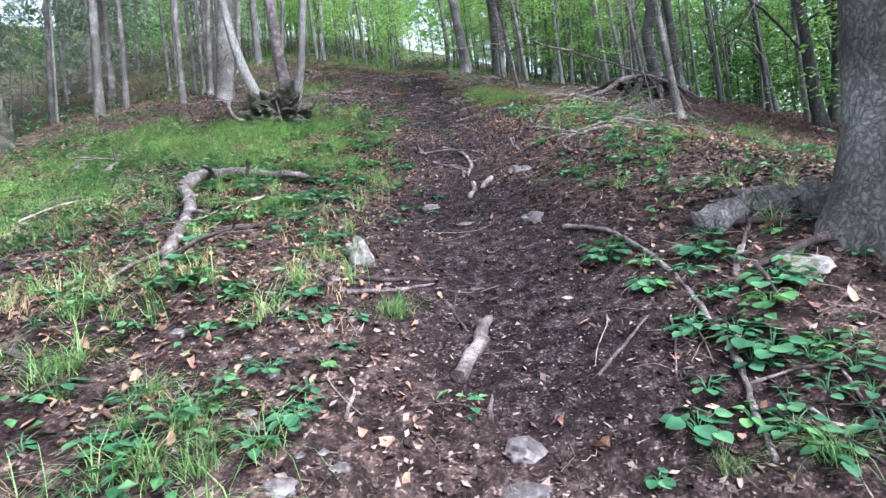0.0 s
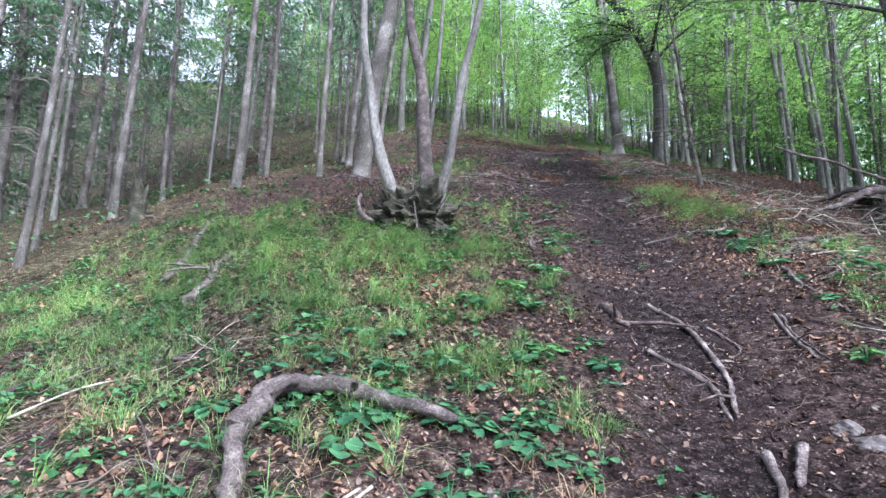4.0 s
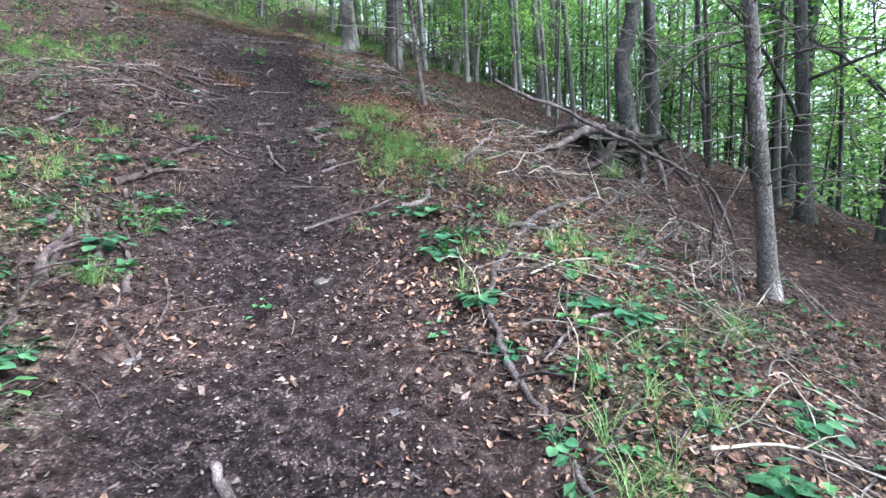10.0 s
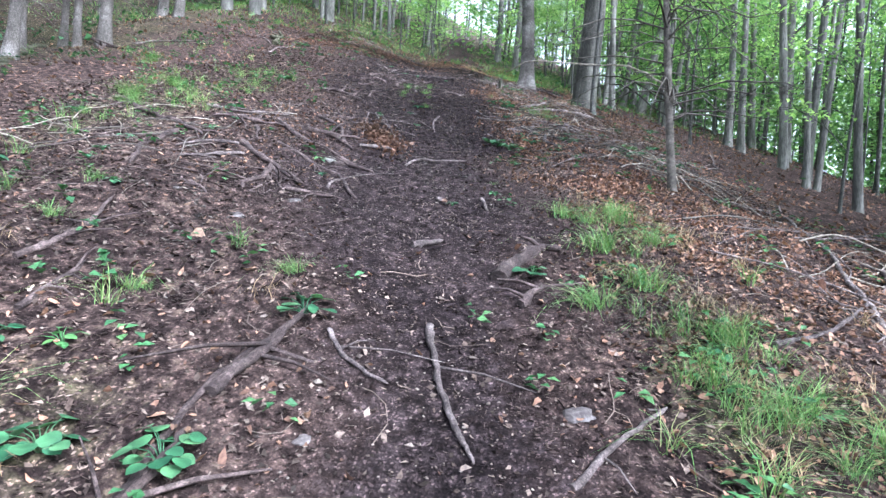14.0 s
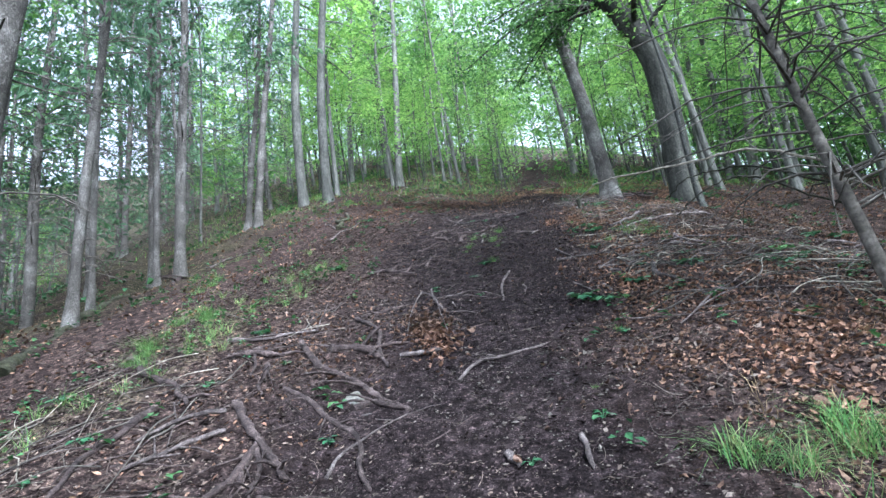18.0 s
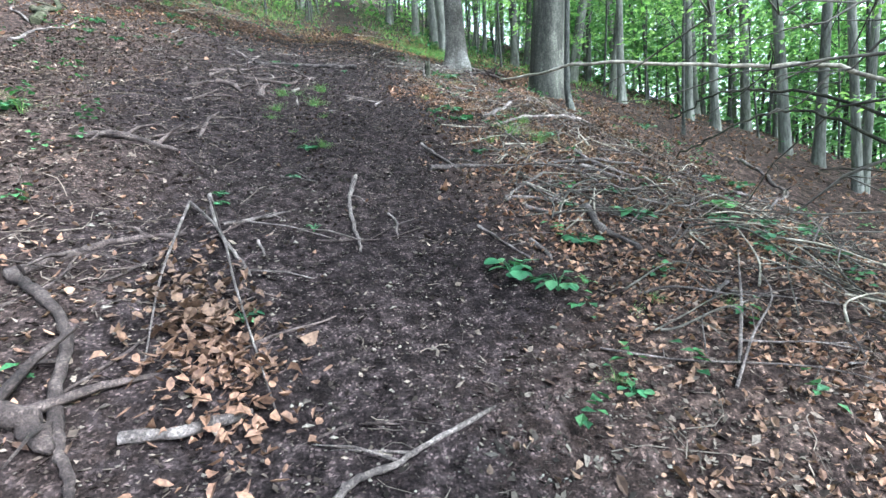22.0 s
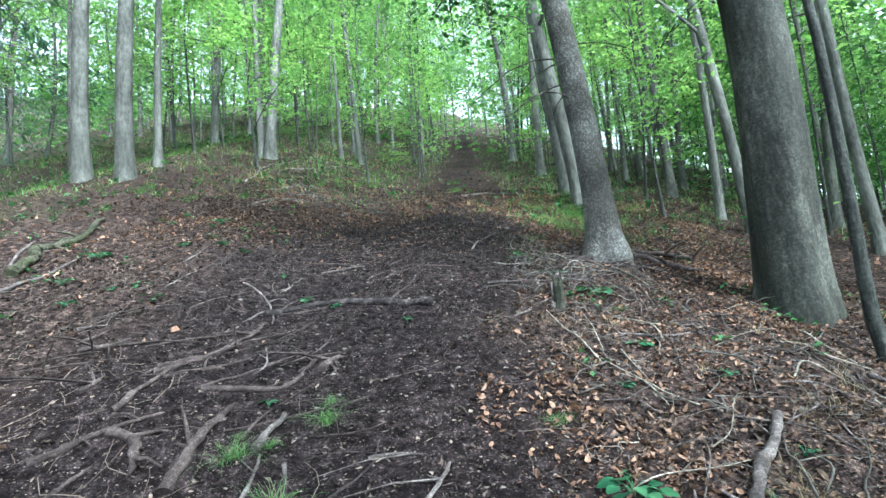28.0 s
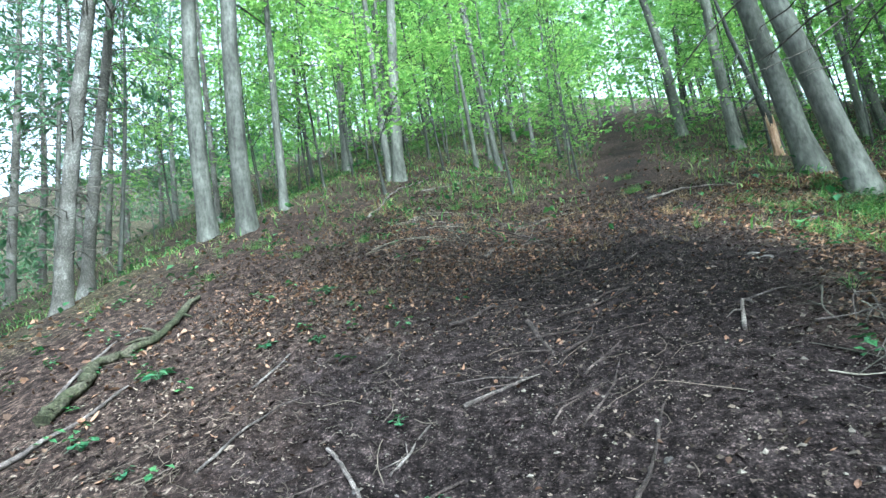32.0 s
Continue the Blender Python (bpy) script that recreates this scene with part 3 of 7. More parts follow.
def spruce(name, height, d, rng, dead_to=6.0, green_from=4.5, dead=55, green=46, reach=1.9, strips=34, bark=None, lean=(0, 0), label="", seg=10, sway=0.04, flare=0.6, limb=0.012, foot=0.14, buttress=0.0):
    """A spruce: straight flaky trunk, bare dead branches below, drooping green ones above."""
    tree = empty(name, Matrix.Identity(4))
    rows = 70 if buttress else 16
    pts = trunk_line(height, rng, sway, lean, rows)
    pts[:, 2] = -0.35 + (height + 0.35) * np.linspace(0, 1, rows) ** 1.8
    pts[:, :2] = np.outer(pts[:, 2], lean) + sway * np.sin(pts[:, 2:] * 0.7 + rng.uniform(0, 6, 2))
    t = Shape()
    girth = trunk_radii(pts, d, flare, 0.08, foot)
    tube(t, pts, fluted(pts, girth, seg, rng, 7, buttress, foot, 0.02) if buttress else girth, seg, 0.012 if buttress else 0.03, rng)
    part("trunk", t, bark or SPRUCE_BARK, tree)

    def on_trunk(z):
        return np.array([np.interp(z, pts[:, 2], pts[:, q]) for q in range(2)] + [z])

    b = Shape()
    for i in range(dead):
        z = rng.uniform(0.7, dead_to)
        at, a = on_trunk(z), rng.uniform(0, 2 * np.pi)
        length = rng.uniform(0.4, 1.05) * reach * (0.6 + 0.4 * min(1, z / 3))
        out = np.array([np.cos(a), np.sin(a), 0]) * length
        dr = rng.uniform(-0.5, 0.12) * length
        line_ = curve_points([at, at + out * 0.4 + [0, 0, 0.07 * length], at + out * 0.8 + [0, 0, dr * 0.5], at + out + [0, 0, dr]], 6)
        line_[1:-1] += rng.normal(0, 0.02, (4, 3))
        tube(b, line_, np.linspace(limb * rng.uniform(0.7, 1.2), 0.002, 6), 4, cap=False)
        for q in range(4):
            s = line_[rng.integers(2, 6)]
            e = s + (rng.normal(0, 0.2, 3) + out / length * 0.22) * [1, 1, 0.6]
            tube(b, [s, (s + e) / 2 + rng.normal(0, 0.02, 3), e], [0.0038, 0.003, 0.0018], 3, cap=False)
    if dead:
        tagged(part("dead_branchwork", b, TWIG_BARK, tree, "bare brittle grey-brown branches"), kind="stuff")
    g, w = Shape(), Shape()
    for i in range(green):
        z = green_from + (height - green_from) * (i + rng.uniform(0, 1)) / green
        at, a = on_trunk(min(z, height - 0.05)), rng.uniform(0, 2 * np.pi)
        length = (0.25 + reach * 1.1 * (1 - (z - green_from) / (height - green_from + 0.5)) ** 0.7) * rng.uniform(0.75, 1.15)
        out = np.array([np.cos(a), np.sin(a), 0])
        line_ = np.array([at + out * length * s + [0, 0, -0.28 * length * s + 0.2 * length * s * s] for s in np.linspace(0, 1, 5)])
        tube(w, line_, np.linspace(0.015, 0.004, 5), 4, cap=False)
        s = rng.uniform(0.15, 1.0, strips)
        p = at + np.outer(s, out) * length
        p[:, 2] += -0.28 * length * s + 0.2 * length * s * s
        side = np.array([-out[1], out[0], 0])
        p += np.outer(rng.normal(0, 0.2, strips) * (1.2 - s), side) * length * 0.8
        p[:, 2] -= np.abs(rng.normal(0, 0.1, strips))
        leaves(g, p, 0.24, rng, 0.5, 0.26, 0.9, a + rng.normal(0, 0.7, strips))
    if green:
        tagged(part("branchwork", w, bark or SPRUCE_BARK, tree), kind="stuff")
        tagged(part("crown", g, NEEDLE, tree, smooth=False), kind="stuff")
    return tagged(tree, label or "slender spruce with flaky bark and bare dead lower branches", "tree")


def stand(x, y, turn=0.0, scale=1.0, lean=(0, 0), girth=1.0, sink=0.0):
    """The pose of a tree that stands on the ground at x, y; lean: metres aside per metre up."""
    up = Vector((lean[0], lean[1], 1)).normalized()
    tilt = Vector((0, 0, 1)).rotation_difference(up)
    m = Matrix.LocRotScale((x, y, float(ground_height(x, y)) - sink), tilt @ Euler((0, 0, turn)).to_quaternion(), (scale * girth, scale * girth, scale))
    return m


def put(tree, m):
    tree.matrix_basis = m
    return tree


rng = np.random.default_rng(11)



def make_kinds():
    """The tree kinds that are copied; each first one stands far up the slope."""
    kinds = {"beech": [], "spruce": [], "young": [], "slender": [], "shade": [], "dark": []}
    spots = [(-14, 58), (6, 60), (12, 50), (-20, 50), (20, 42), (26, 30)]
    for i, (x, y) in enumerate(spots):
        t = beech("beech_tree", 13 + 0.9 * i, 0.3, rng, 3.4 + 1.2 * (i % 4), 14, 2.9, 0.15, 17, 7, sway=0.16 + 0.05 * i, seg=7)
        kinds["beech"].append(put(t, stand(x, y)))
    for i, (x, y) in enumerate([(-30, 44), (-24, 34), (-34, 26)]):
        t = spruce("spruce_tree", 14 + 2 * i, 0.26, rng, 6.5, 3.6 + 1.2 * i, 60, 44, 2.1, 30)
        kinds["spruce"].append(put(t, stand(x, y)))
    for i, (x, y) in enumerate([(9, 38), (-10, 40), (16, 33)]):
        t = beech("young_beech_tree", 5.5 + i, 0.07, rng, 0.9, 11, 1.6, 0.12, 18, 6, sway=0.12, seg=6, bark=GREY_BARK, label="thin young beech with flat sprays of bright green leaves")
        kinds["young"].append(put(t, stand(x, y)))
    # trees for the dim right flank: shade is put into their leaf colour
    for i, (x, y) in enumerate([(24, 8), (28, 2), (22, -3)]):
        t = beech("shaded_beech_tree", 12 + i, 0.24, rng, 1.4 + 0.6 * i, 13, 2.7, 0.15, 14, 7, sway=0.2, seg=7, bark=GREY_BARK, leaf_mat=SHADE_TINTED_LEAF, label="dark-stemmed beech, its leaf green darkened to stand for shade")
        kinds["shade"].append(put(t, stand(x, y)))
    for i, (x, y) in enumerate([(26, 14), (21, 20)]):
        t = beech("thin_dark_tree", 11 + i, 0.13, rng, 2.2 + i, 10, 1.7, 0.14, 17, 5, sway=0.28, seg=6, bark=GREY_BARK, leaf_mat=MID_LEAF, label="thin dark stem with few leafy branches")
        kinds["dark"].append(put(t, stand(x, y)))
    for i, (x, y) in enumerate([(3, 66), (-5, 63), (15, 56)]):
        t = beech("slender_beech_tree", 12 + i, 0.16, rng, 4.2 + i, 11, 1.9, 0.16, 22, 6, sway=0.22, seg=6, leaf_mat=MID_LEAF, label="slender pale beech with few thin branches")
        kinds["slender"].append(put(t, stand(x, y)))
    return kinds


KINDS = make_kinds()


def plant_tree(kind, x, y, d, lean=(0, 0), scale=1.0, which=None):
    src = KINDS[kind][rng.integers(len(KINDS[kind])) if which is None else which]
    d0 = {"beech": 0.3, "spruce": 0.26, "young": 0.07, "slender": 0.16, "shade": 0.24, "dark": 0.13}[kind]
    return tagged(copy_thing(src, stand(x, y, rng.uniform(0, 6.3), scale, lean, d / d0 / scale, 0.0)), group="forest trees")


# spruces on the flank to the left
for x, y, d, lx, ly in ((-12.5, 9.6, 0.33, 0.04, 0), (-7.4, 7.1, 0.12, 0.06, 0), (-10.4, 11.2, 0.2, 0.03, 0), (-12.5, 13.1, 0.24, 0.02, 0),
                        (-10.6, 9.7, 0.13, 0.05, 0), (-7.1, 10.9, 0.21, 0.03, 0), (-7.5, 12.5, 0.15, 0.02, 0), (-6.0, 12.4, 0.17, 0.01, 0)):
    plant_tree("spruce", x, y, d * 0.82, (lx, ly))
for x, y, d, lx, ly in ((-6.4, 14.9, 0.19, 0.06, 0.02), (-6.9, 15.6, 0.13, 0, 0), (-8.5, 18.3, 0.18, 0, 0), (-7.2, 17.8, 0.27, 0.02, 0),
                        (-7.6, 17.6, 0.16, 0, 0), (-8.2, 21.9, 0.28, 0.1, 0.03), (-9.2, 22.9, 0.26, 0.08, 0.03)):
    plant_tree("spruce", x, y, d * 0.82, (lx, ly))
# beeches above, beside the trail
for x, y, d, lx, ly in ((-7.2, 24.6, 0.37, 0.03, 0), (-8.1, 24.5, 0.36, 0.0, 0), (-5.9, 28.8, 0.34, 0.02, 0), (-6.2, 28.9, 0.22, -0.04, 0),
                        (-7.6, 26.2, 0.2, -0.04, 0), (-7.5, 32, 0.3, 0, 0), (-9.5, 32, 0.3, 0.02, 0), (-4.5, 33, 0.15, 0, 0), (-2.5, 38, 0.2, 0, 0),
                        (2.2, 26.4, 0.35, 0.0, 0.0), (2.1, 24.5, 0.3, -0.03, 0), (2.2, 31.3, 0.29, -0.03, 0), (1.7, 37.4, 0.38, -0.06, 0),
                        (4.63, 23.7, 0.2, -0.09, 0), (7, 28, 0.36, 0.05, 0)):
    plant_tree("beech", x, y, d, (lx, ly))
# the slope falling away to the right
for kind, x, y, d, lx in (("beech", 7.85, 20.2, 0.2, -0.04), ("beech", 8.15, 19.8, 0.19, -0.03), ("beech", 6.96, 18.0, 0.13, -0.03), ("beech", 7.3, 18.2, 0.12, 0.08),
                          ("beech", 7.3, 17.1, 0.15, -0.05), ("shade", 10.2, 8.0, 0.24, 0.0), ("shade", 11, 14, 0.3, 0.05), ("shade", 10.5, 11.6, 0.22, 0.1), ("shade", 8.9, 11.8, 0.26, 0)):
    plant_tree(kind, x, y, d, (lx, 0))
for x, y, d in ((-2.6, 27.2, 0.06), (-1.5, 29.5, 0.05), (3.5, 24.4, 0.06), (5.4, 19.8, 0.06), (6.3, 16.2, 0.05), (4.2, 27.5, 0.07)):
    plant_tree("young", x, y, d)

# trees that stand out
pale = spruce("pale_spruce_tree", 19, 0.42, rng, 9, 7, 45, 36, 1.8, 40, lean=(0.15, 0.0), bark=PALE_SPRUCE_BARK, label="tall spruce with pale silvery flaking bark and flared roots", seg=28, flare=0.08, foot=0.22, buttress=0.25)
put(pale, stand(-5.1, 12.6))
old = spruce("old_spruce_tree", 20, 0.44, rng, 9, 8, 14, 34, 1.8, 36, label="thick old spruce with rough bark beside the trail", seg=40, flare=0.35, foot=0.4, buttress=0.55, bark=OLD_BARK)
put(old, stand(2.06, 2.44))
stout = spruce("stout_spruce_tree", 19, 0.33, rng, 7, 8, 12, 34, 1.8, 36, bark=SCALY_BARK, label="stout spruce with scaly bark and roots over the bank", seg=36, flare=0.25, foot=0.32, lean=(-0.08, 0), buttress=0.6)
put(stout, stand(1.6, 20.85))
bare = spruce("dead_young_spruce_tree", 5.6, 0.09, rng, 5.3, 4.6, 120, 3, 1.65, 4, lean=(-0.13, 0), label="dead young spruce, its trunk stripped, thin bare branches", bark=TWIG_BARK, seg=8, limb=0.011, flare=0.25)
put(bare, stand(2.38, 13.25))
comb = spruce("bare_spruce_tree", 9, 0.115, rng, 8.0, 8.0, 230, 10, 1.6, 14, label="thin spruce with a comb of bare dead twigs", seg=10, lean=(-0.05, 0), limb=0.007)
put(comb, stand(3.58, 7.58))
big = beech("leaning_beech_tree", 13, 0.52, rng, 3.6, 20, 3.4, 0.12, 26, 10, bark=BIG_BARK, leaf_mat=MID_LEAF, label="thick dark beech that bends over the trail", seg=36, buttress=0.16,
            line=[(0, 0, -0.4), (0.02, 0, 0.6), (0.08, 0, 2.2), (-0.02, 0, 3.4), (-0.7, -0.1, 5.0), (-2.0, -0.2, 7), (-3.0, -0.3, 9.5), (-3.7, -0.3, 12)])
put(big, stand(2.8, 19.6))


def overhang(tree, start, ends, mat):
    """Low leafy boughs that reach out from a trunk, with flat sprays of leaves."""
    for end in ends:
        a, e = np.array(start, float), np.array(end, float)
        m = (a + e) / 2 + [0, 0, 0.5]
        line_ = curve_points([a, m, e], 12)
        s, c = Shape(), Shape()
        tube(s, line_, np.linspace(0.045, 0.008, 12), 6, 0.04, rng)
        for k in range(4, 12):
            for q in range(3):
                o = line_[k] + rng.normal(0, 0.4, 3) * [1, 1, 0.4]
                tube(s, [line_[k - 1], o], [0.008, 0.003], 4, cap=False)
                p = rng.normal(0, 0.32, (46, 3)) * [1, 1, 0.16] + o
                leaves(c, p, 0.085, rng, 0.7, 0.62)
        part("limb", s, BIG_BARK, tree)
        tagged(part("leaf_spray", c, mat, tree, smooth=False), kind="stuff")


# these boughs carry a leaf green darkened in place of shade
overhang(big, (-0.5, -0.05, 4.6), ((-2.9, 0.9, 3.7), (-3.9, 0.6, 4.4), (-2.3, 1.6, 4.6), (-3.2, -0.1, 4.9)), SHADE_TINTED_LEAF)
slim = beech("slim_beech_tree", 6.5, 0.09, rng, 3.4, 6, 1.2, 0.11, 22, 6, bark=DARK_BARK, label="slim dark beech stem with a bent foot", seg=8,
             line=[(0.1, -0.05, -0.25), (0.03, 0, 0.12), (0, 0, 0.5), (0.02, 0, 2.4), (-0.1, 0.05, 4.4), (-0.2, 0, 6.5)])
put(slim, stand(2.78, 18.75))
# forked and bowed beeches: crown colour darkened to imitate the shaded flank
twin = beech("forked_beech_tree", 13, 0.26, rng, 2.7, 20, 3.2, 0.14, 24, 11, bark=GREY_BARK, leaf_mat=SHADE_TINTED_LEAF, label="dark beech with a kinked trunk above a rotten mound", seg=14,
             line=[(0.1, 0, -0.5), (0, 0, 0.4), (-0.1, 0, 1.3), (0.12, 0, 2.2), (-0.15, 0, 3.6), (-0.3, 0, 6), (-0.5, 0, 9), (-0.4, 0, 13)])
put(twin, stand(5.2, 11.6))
twin2 = beech("forked_beech_tree", 12, 0.2, rng, 2.8, 16, 2.9, 0.14, 22, 10, bark=GREY_BARK, leaf_mat=SHADE_TINTED_LEAF, label="dark leaning beech above a rotten mound", seg=12,
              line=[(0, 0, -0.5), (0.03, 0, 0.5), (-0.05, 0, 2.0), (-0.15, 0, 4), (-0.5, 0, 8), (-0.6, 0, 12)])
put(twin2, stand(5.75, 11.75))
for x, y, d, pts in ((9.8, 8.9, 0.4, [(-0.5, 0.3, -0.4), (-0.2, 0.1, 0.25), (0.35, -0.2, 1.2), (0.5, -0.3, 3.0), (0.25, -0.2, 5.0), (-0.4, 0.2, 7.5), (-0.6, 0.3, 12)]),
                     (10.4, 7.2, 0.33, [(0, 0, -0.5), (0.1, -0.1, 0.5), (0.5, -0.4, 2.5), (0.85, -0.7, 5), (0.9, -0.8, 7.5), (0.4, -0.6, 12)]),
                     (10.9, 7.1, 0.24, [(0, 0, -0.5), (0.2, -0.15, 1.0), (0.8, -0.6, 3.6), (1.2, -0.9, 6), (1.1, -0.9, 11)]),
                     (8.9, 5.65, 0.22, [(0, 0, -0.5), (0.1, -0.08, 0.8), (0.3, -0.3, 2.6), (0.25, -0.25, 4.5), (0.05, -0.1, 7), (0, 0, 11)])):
    t = beech("bowed_beech_tree", 12, d, rng, 3.8, 11, 2.6, 0.14, 20, 8, bark=GREY_BARK, leaf_mat=SHADE_TINTED_LEAF, line=pts, label="dark bowed beech on the steep flank", seg=12)
    put(t, stand(x, y))

# the forest behind
taken = [(o.location.x, o.location.y) for o in scene.objects if o.parent is None and o.type == "EMPTY"]


def free(x, y, gap):
    return all((x - a) ** 2 + (y - b) ** 2 > gap * gap for a, b in taken)


def fill(count, xr, yr, gap, kinds, keep):
    made = 0
    for _ in range(count * 12):
        if made >= count:
            break
        x, y = rng.uniform(*xr), rng.uniform(*yr)
        if not keep(x, y) or not free(x, y, gap):
            continue
        kind = kinds[rng.integers(len(kinds))]
        d = rng.uniform(0.04, 0.08) if kind == "young" else rng.uniform(0.08, 0.16) if kind in ("slender", "dark") else rng.uniform(0.14, 0.28)
        s = rng.uniform(0.8, 1.2)
        plant_tree(kind, x, y, d, (rng.normal(0, 0.03), rng.normal(0, 0.02)), s)
        taken.append((x, y))
        made += 1


mixed, leafy_kinds = ["beech", "beech", "beech", "young", "spruce"], ["beech", "beech", "young"]
fill(50, (-13, 15), (26, 48), 1.5, leafy_kinds, lambda x, y: abs(x - 0.2) > 2.0 and not (x < 0 and y < 30))
fill(26, (-11, 9), (30, 50), 1.1, ["young"], lambda x, y: abs(x - 0.2) > 1.6)
fill(46, (-34, 36), (45, 80), 2.3, ["beech", "beech", "beech", "young"], lambda x, y: True)
fill(32, (-26, -9.5), (4, 19), 1.6, ["spruce"], lambda x, y: True)
fill(16, (-32, -12), (22, 46), 1.9, mixed, lambda x, y: True)
fill(26, (10, 32), (-2, 17), 1.6, ["shade"], lambda x, y: x > 7 + 0.12 * y or y < 4)
fill(34, (9, 34), (15, 36), 1.6, ["shade", "dark", "dark"], lambda x, y: x > 8 + 0.12 * y)
fill(40, (4.5, 12), (22, 40), 1.3, leafy_kinds, lambda x, y: True)
fill(120, (-16, 20), (27, 60), 0.9, ["slender", "dark"], lambda x, y: abs(x - 0.2) > 1.5 and not (x < 0 and y < 30))
fill(8, (8.5, 13), (3, 13), 1.2, ["young"], lambda x, y: True)
fill(54, (8, 24), (2, 30), 0.9, ["dark", "slender"], lambda x, y: x > 8 + 0.1 * y)
fill(30, (-24, -10), (6, 30), 1.2, ["slender", "spruce"], lambda x, y: True)
fill(16, (-15, -5.0), (27, 42), 1.2, ["young"], lambda x, y: True)
fill(26, (8, 20), (14, 30), 1.2, ["young", "shade"], lambda x, y: x > 8 + 0.12 * y)
fill(8, (-20, 24), (-26, -14), 4.0, mixed, lambda x, y: True)


def far_clumps(n, per, a0, a1, r0, r1, lift, spread_, size, width, droop, base=0.4):
    """Loose clumps of leaves standing about the wood, with gaps between them."""
    s = Shape()
    a, r = rng.uniform(a0, a1, n), rng.uniform(r0, r1, n)
    x, y = r * np.sin(a), 12 + r * np.cos(a)
    c = np.stack([x, y, ground_height(x, y) + base + rng.gamma(1.5, lift, n)], -1)
    p = np.repeat(c, per, 0) + rng.normal(0, 1, (n * per, 3)) * spread_
    p[:, 2] = np.maximum(p[:, 2], ground_height(p[:, 0], p[:, 1]) + 0.15)
    leaves(s, p, size, rng, 0.6, width, droop)
    return s


tagged(part("distant_foliage", far_clumps(3300, 28, -0.75, 1.75, 28, 95, 4.4, [1.1, 1.1, 0.3], 0.38, 0.7, 0.25), MID_LEAF, smooth=False), "far green leaves of the wood up the slope", "foliage", kind="stuff")
# canopy and undergrowth clumps: dimness under the trees is painted into the leaf colour
tagged(part("canopy_foliage", far_clumps(620, 34, -0.5, 0.7, 18, 56, 3.0, [1.2, 1.2, 0.25], 0.24, 0.65, 0.25, 6.5), SHADE_TINTED_LEAF, smooth=False), "leafy beech canopy closing over the trail", "foliage", kind="stuff")
tagged(part("understorey_foliage", far_clumps(2500, 34, 0.35, 1.75, 17, 48, 2.6, [1.0, 1.0, 0.3], 0.25, 0.65, 0.25), SHADE_TINTED_LEAF, smooth=False), "undergrowth between the stems down the flank, its green darkened for shade", "foliage", kind="stuff")
tagged(part("distant_needles", far_clumps(420, 60, -1.75, -0.6, 20, 60, 2.4, [1.0, 1.0, 0.3], 0.3, 0.28, 0.8), NEEDLE, smooth=False), "dim green spruce boughs deep in the wood", "foliage", kind="stuff")



# ---- lying wood, roots, stones ----
detail = np.random.default_rng(23)


def along(points, lift, step=0.026):
    """A line over the ground through the points (x, y), lift above it."""
    c = np.array([(x, y, 0) for x, y in points], float)
    n = max(6, int(np.linalg.norm(np.diff(c, axis=0), axis=1).sum() / step))
    p = curve_points(c, n)
    p[:, 2] = ground_height(p[:, 0], p[:, 1])
    for _ in range(3):
        p[1:-1, 2] = 0.25 * p[:-2, 2] + 0.5 * p[1:-1, 2] + 0.25 * p[2:, 2]
    p[:, 2] += lift
    return p


def wood(name, r, points, lift, mat, label, category, group="", taper=0.5, knobs=0.07, seg=8, twigs=0, flat=0.9):
    p, own = along(points, lift), []
    n = len(p)
    k = np.linspace(0, 1, n)
    wave = 0.35 * r
    kink = np.cumsum(detail.normal(0, 1, (n, 3)) * [1, 1, 0.45], 0)
    kink -= kink[0] + np.outer(k, kink[-1] - kink[0])
    p += np.clip(kink * (0.12 * r + 0.0016), -1.9 * r, 1.9 * r)
    p[:, :2] += np.stack([np.sin(9 * k + detail.uniform(0, 6)), np.sin(11 * k + detail.uniform(0, 6))], -1) * wave
    span = max(5, int(r / 0.007))
    lump = np.convolve(detail.normal(0, 1, n + 2 * span), np.ones(span) / span**0.5, "same")[span:-span]
    radii = r * (1.12 - taper * k) * np.clip(1 + 0.1 * lump, 0.75, 1.3)
    radii[-1] *= 0.45
    s = Shape()
    tube(s, p - p[0], radii, seg, knobs, detail, flat)
    stubs = Shape() if twigs and r > 0.03 else s
    for _ in range(twigs):
        i = detail.integers(n // 4, n - 1)
        d = detail.normal(0, 0.22, 3) * [1, 1, 0.35]
        a = p[i] - p[0]
        tube(stubs, [a, a + d * 0.5 + [0, 0, 0.02], a + d], np.array([0.45, 0.32, 0.15]) * r, 4, cap=False)
        if stubs is not s:
            own.append(stubs)
            stubs = Shape()
    ob = part(name, s, mat)
    ob.location = p[0]
    for twig in own:
        part("twig", twig, mat, ob)
    return tagged(ob, label, category, group)


def root(r, *points):
    return wood("tree_root", r * (1.3 if points[0][1] > 15.5 else 0.95), points, r * 0.5, ROOT_BARK, "knotty bare brown tree root half sunk in the earth", "root", "exposed roots", 0.6, 0.11, 9, 3)


def stick(r, *points):
    return wood("fallen_stick", r, points, r * 0.85, DEAD_WOOD, "thin dry grey-brown stick lying on the forest floor", "stick", "fallen sticks", 0.55, 0.13, 7, 2)


def chunk(r, *points):
    return wood("dead_branch_piece", r * 0.75, points, r * 0.75, DEAD_WOOD, "short broken piece of dead branch on the ground", "branch", "broken branch pieces", 0.3, 0.13, 10, 0)


def bough(r, *points):
    return wood("fallen_bough", r * 0.68, points, r * 0.8, DEAD_WOOD, "long weathered grey bough lying across the slope", "branch", "fallen boughs", 0.5, 0.13, 11, 3)


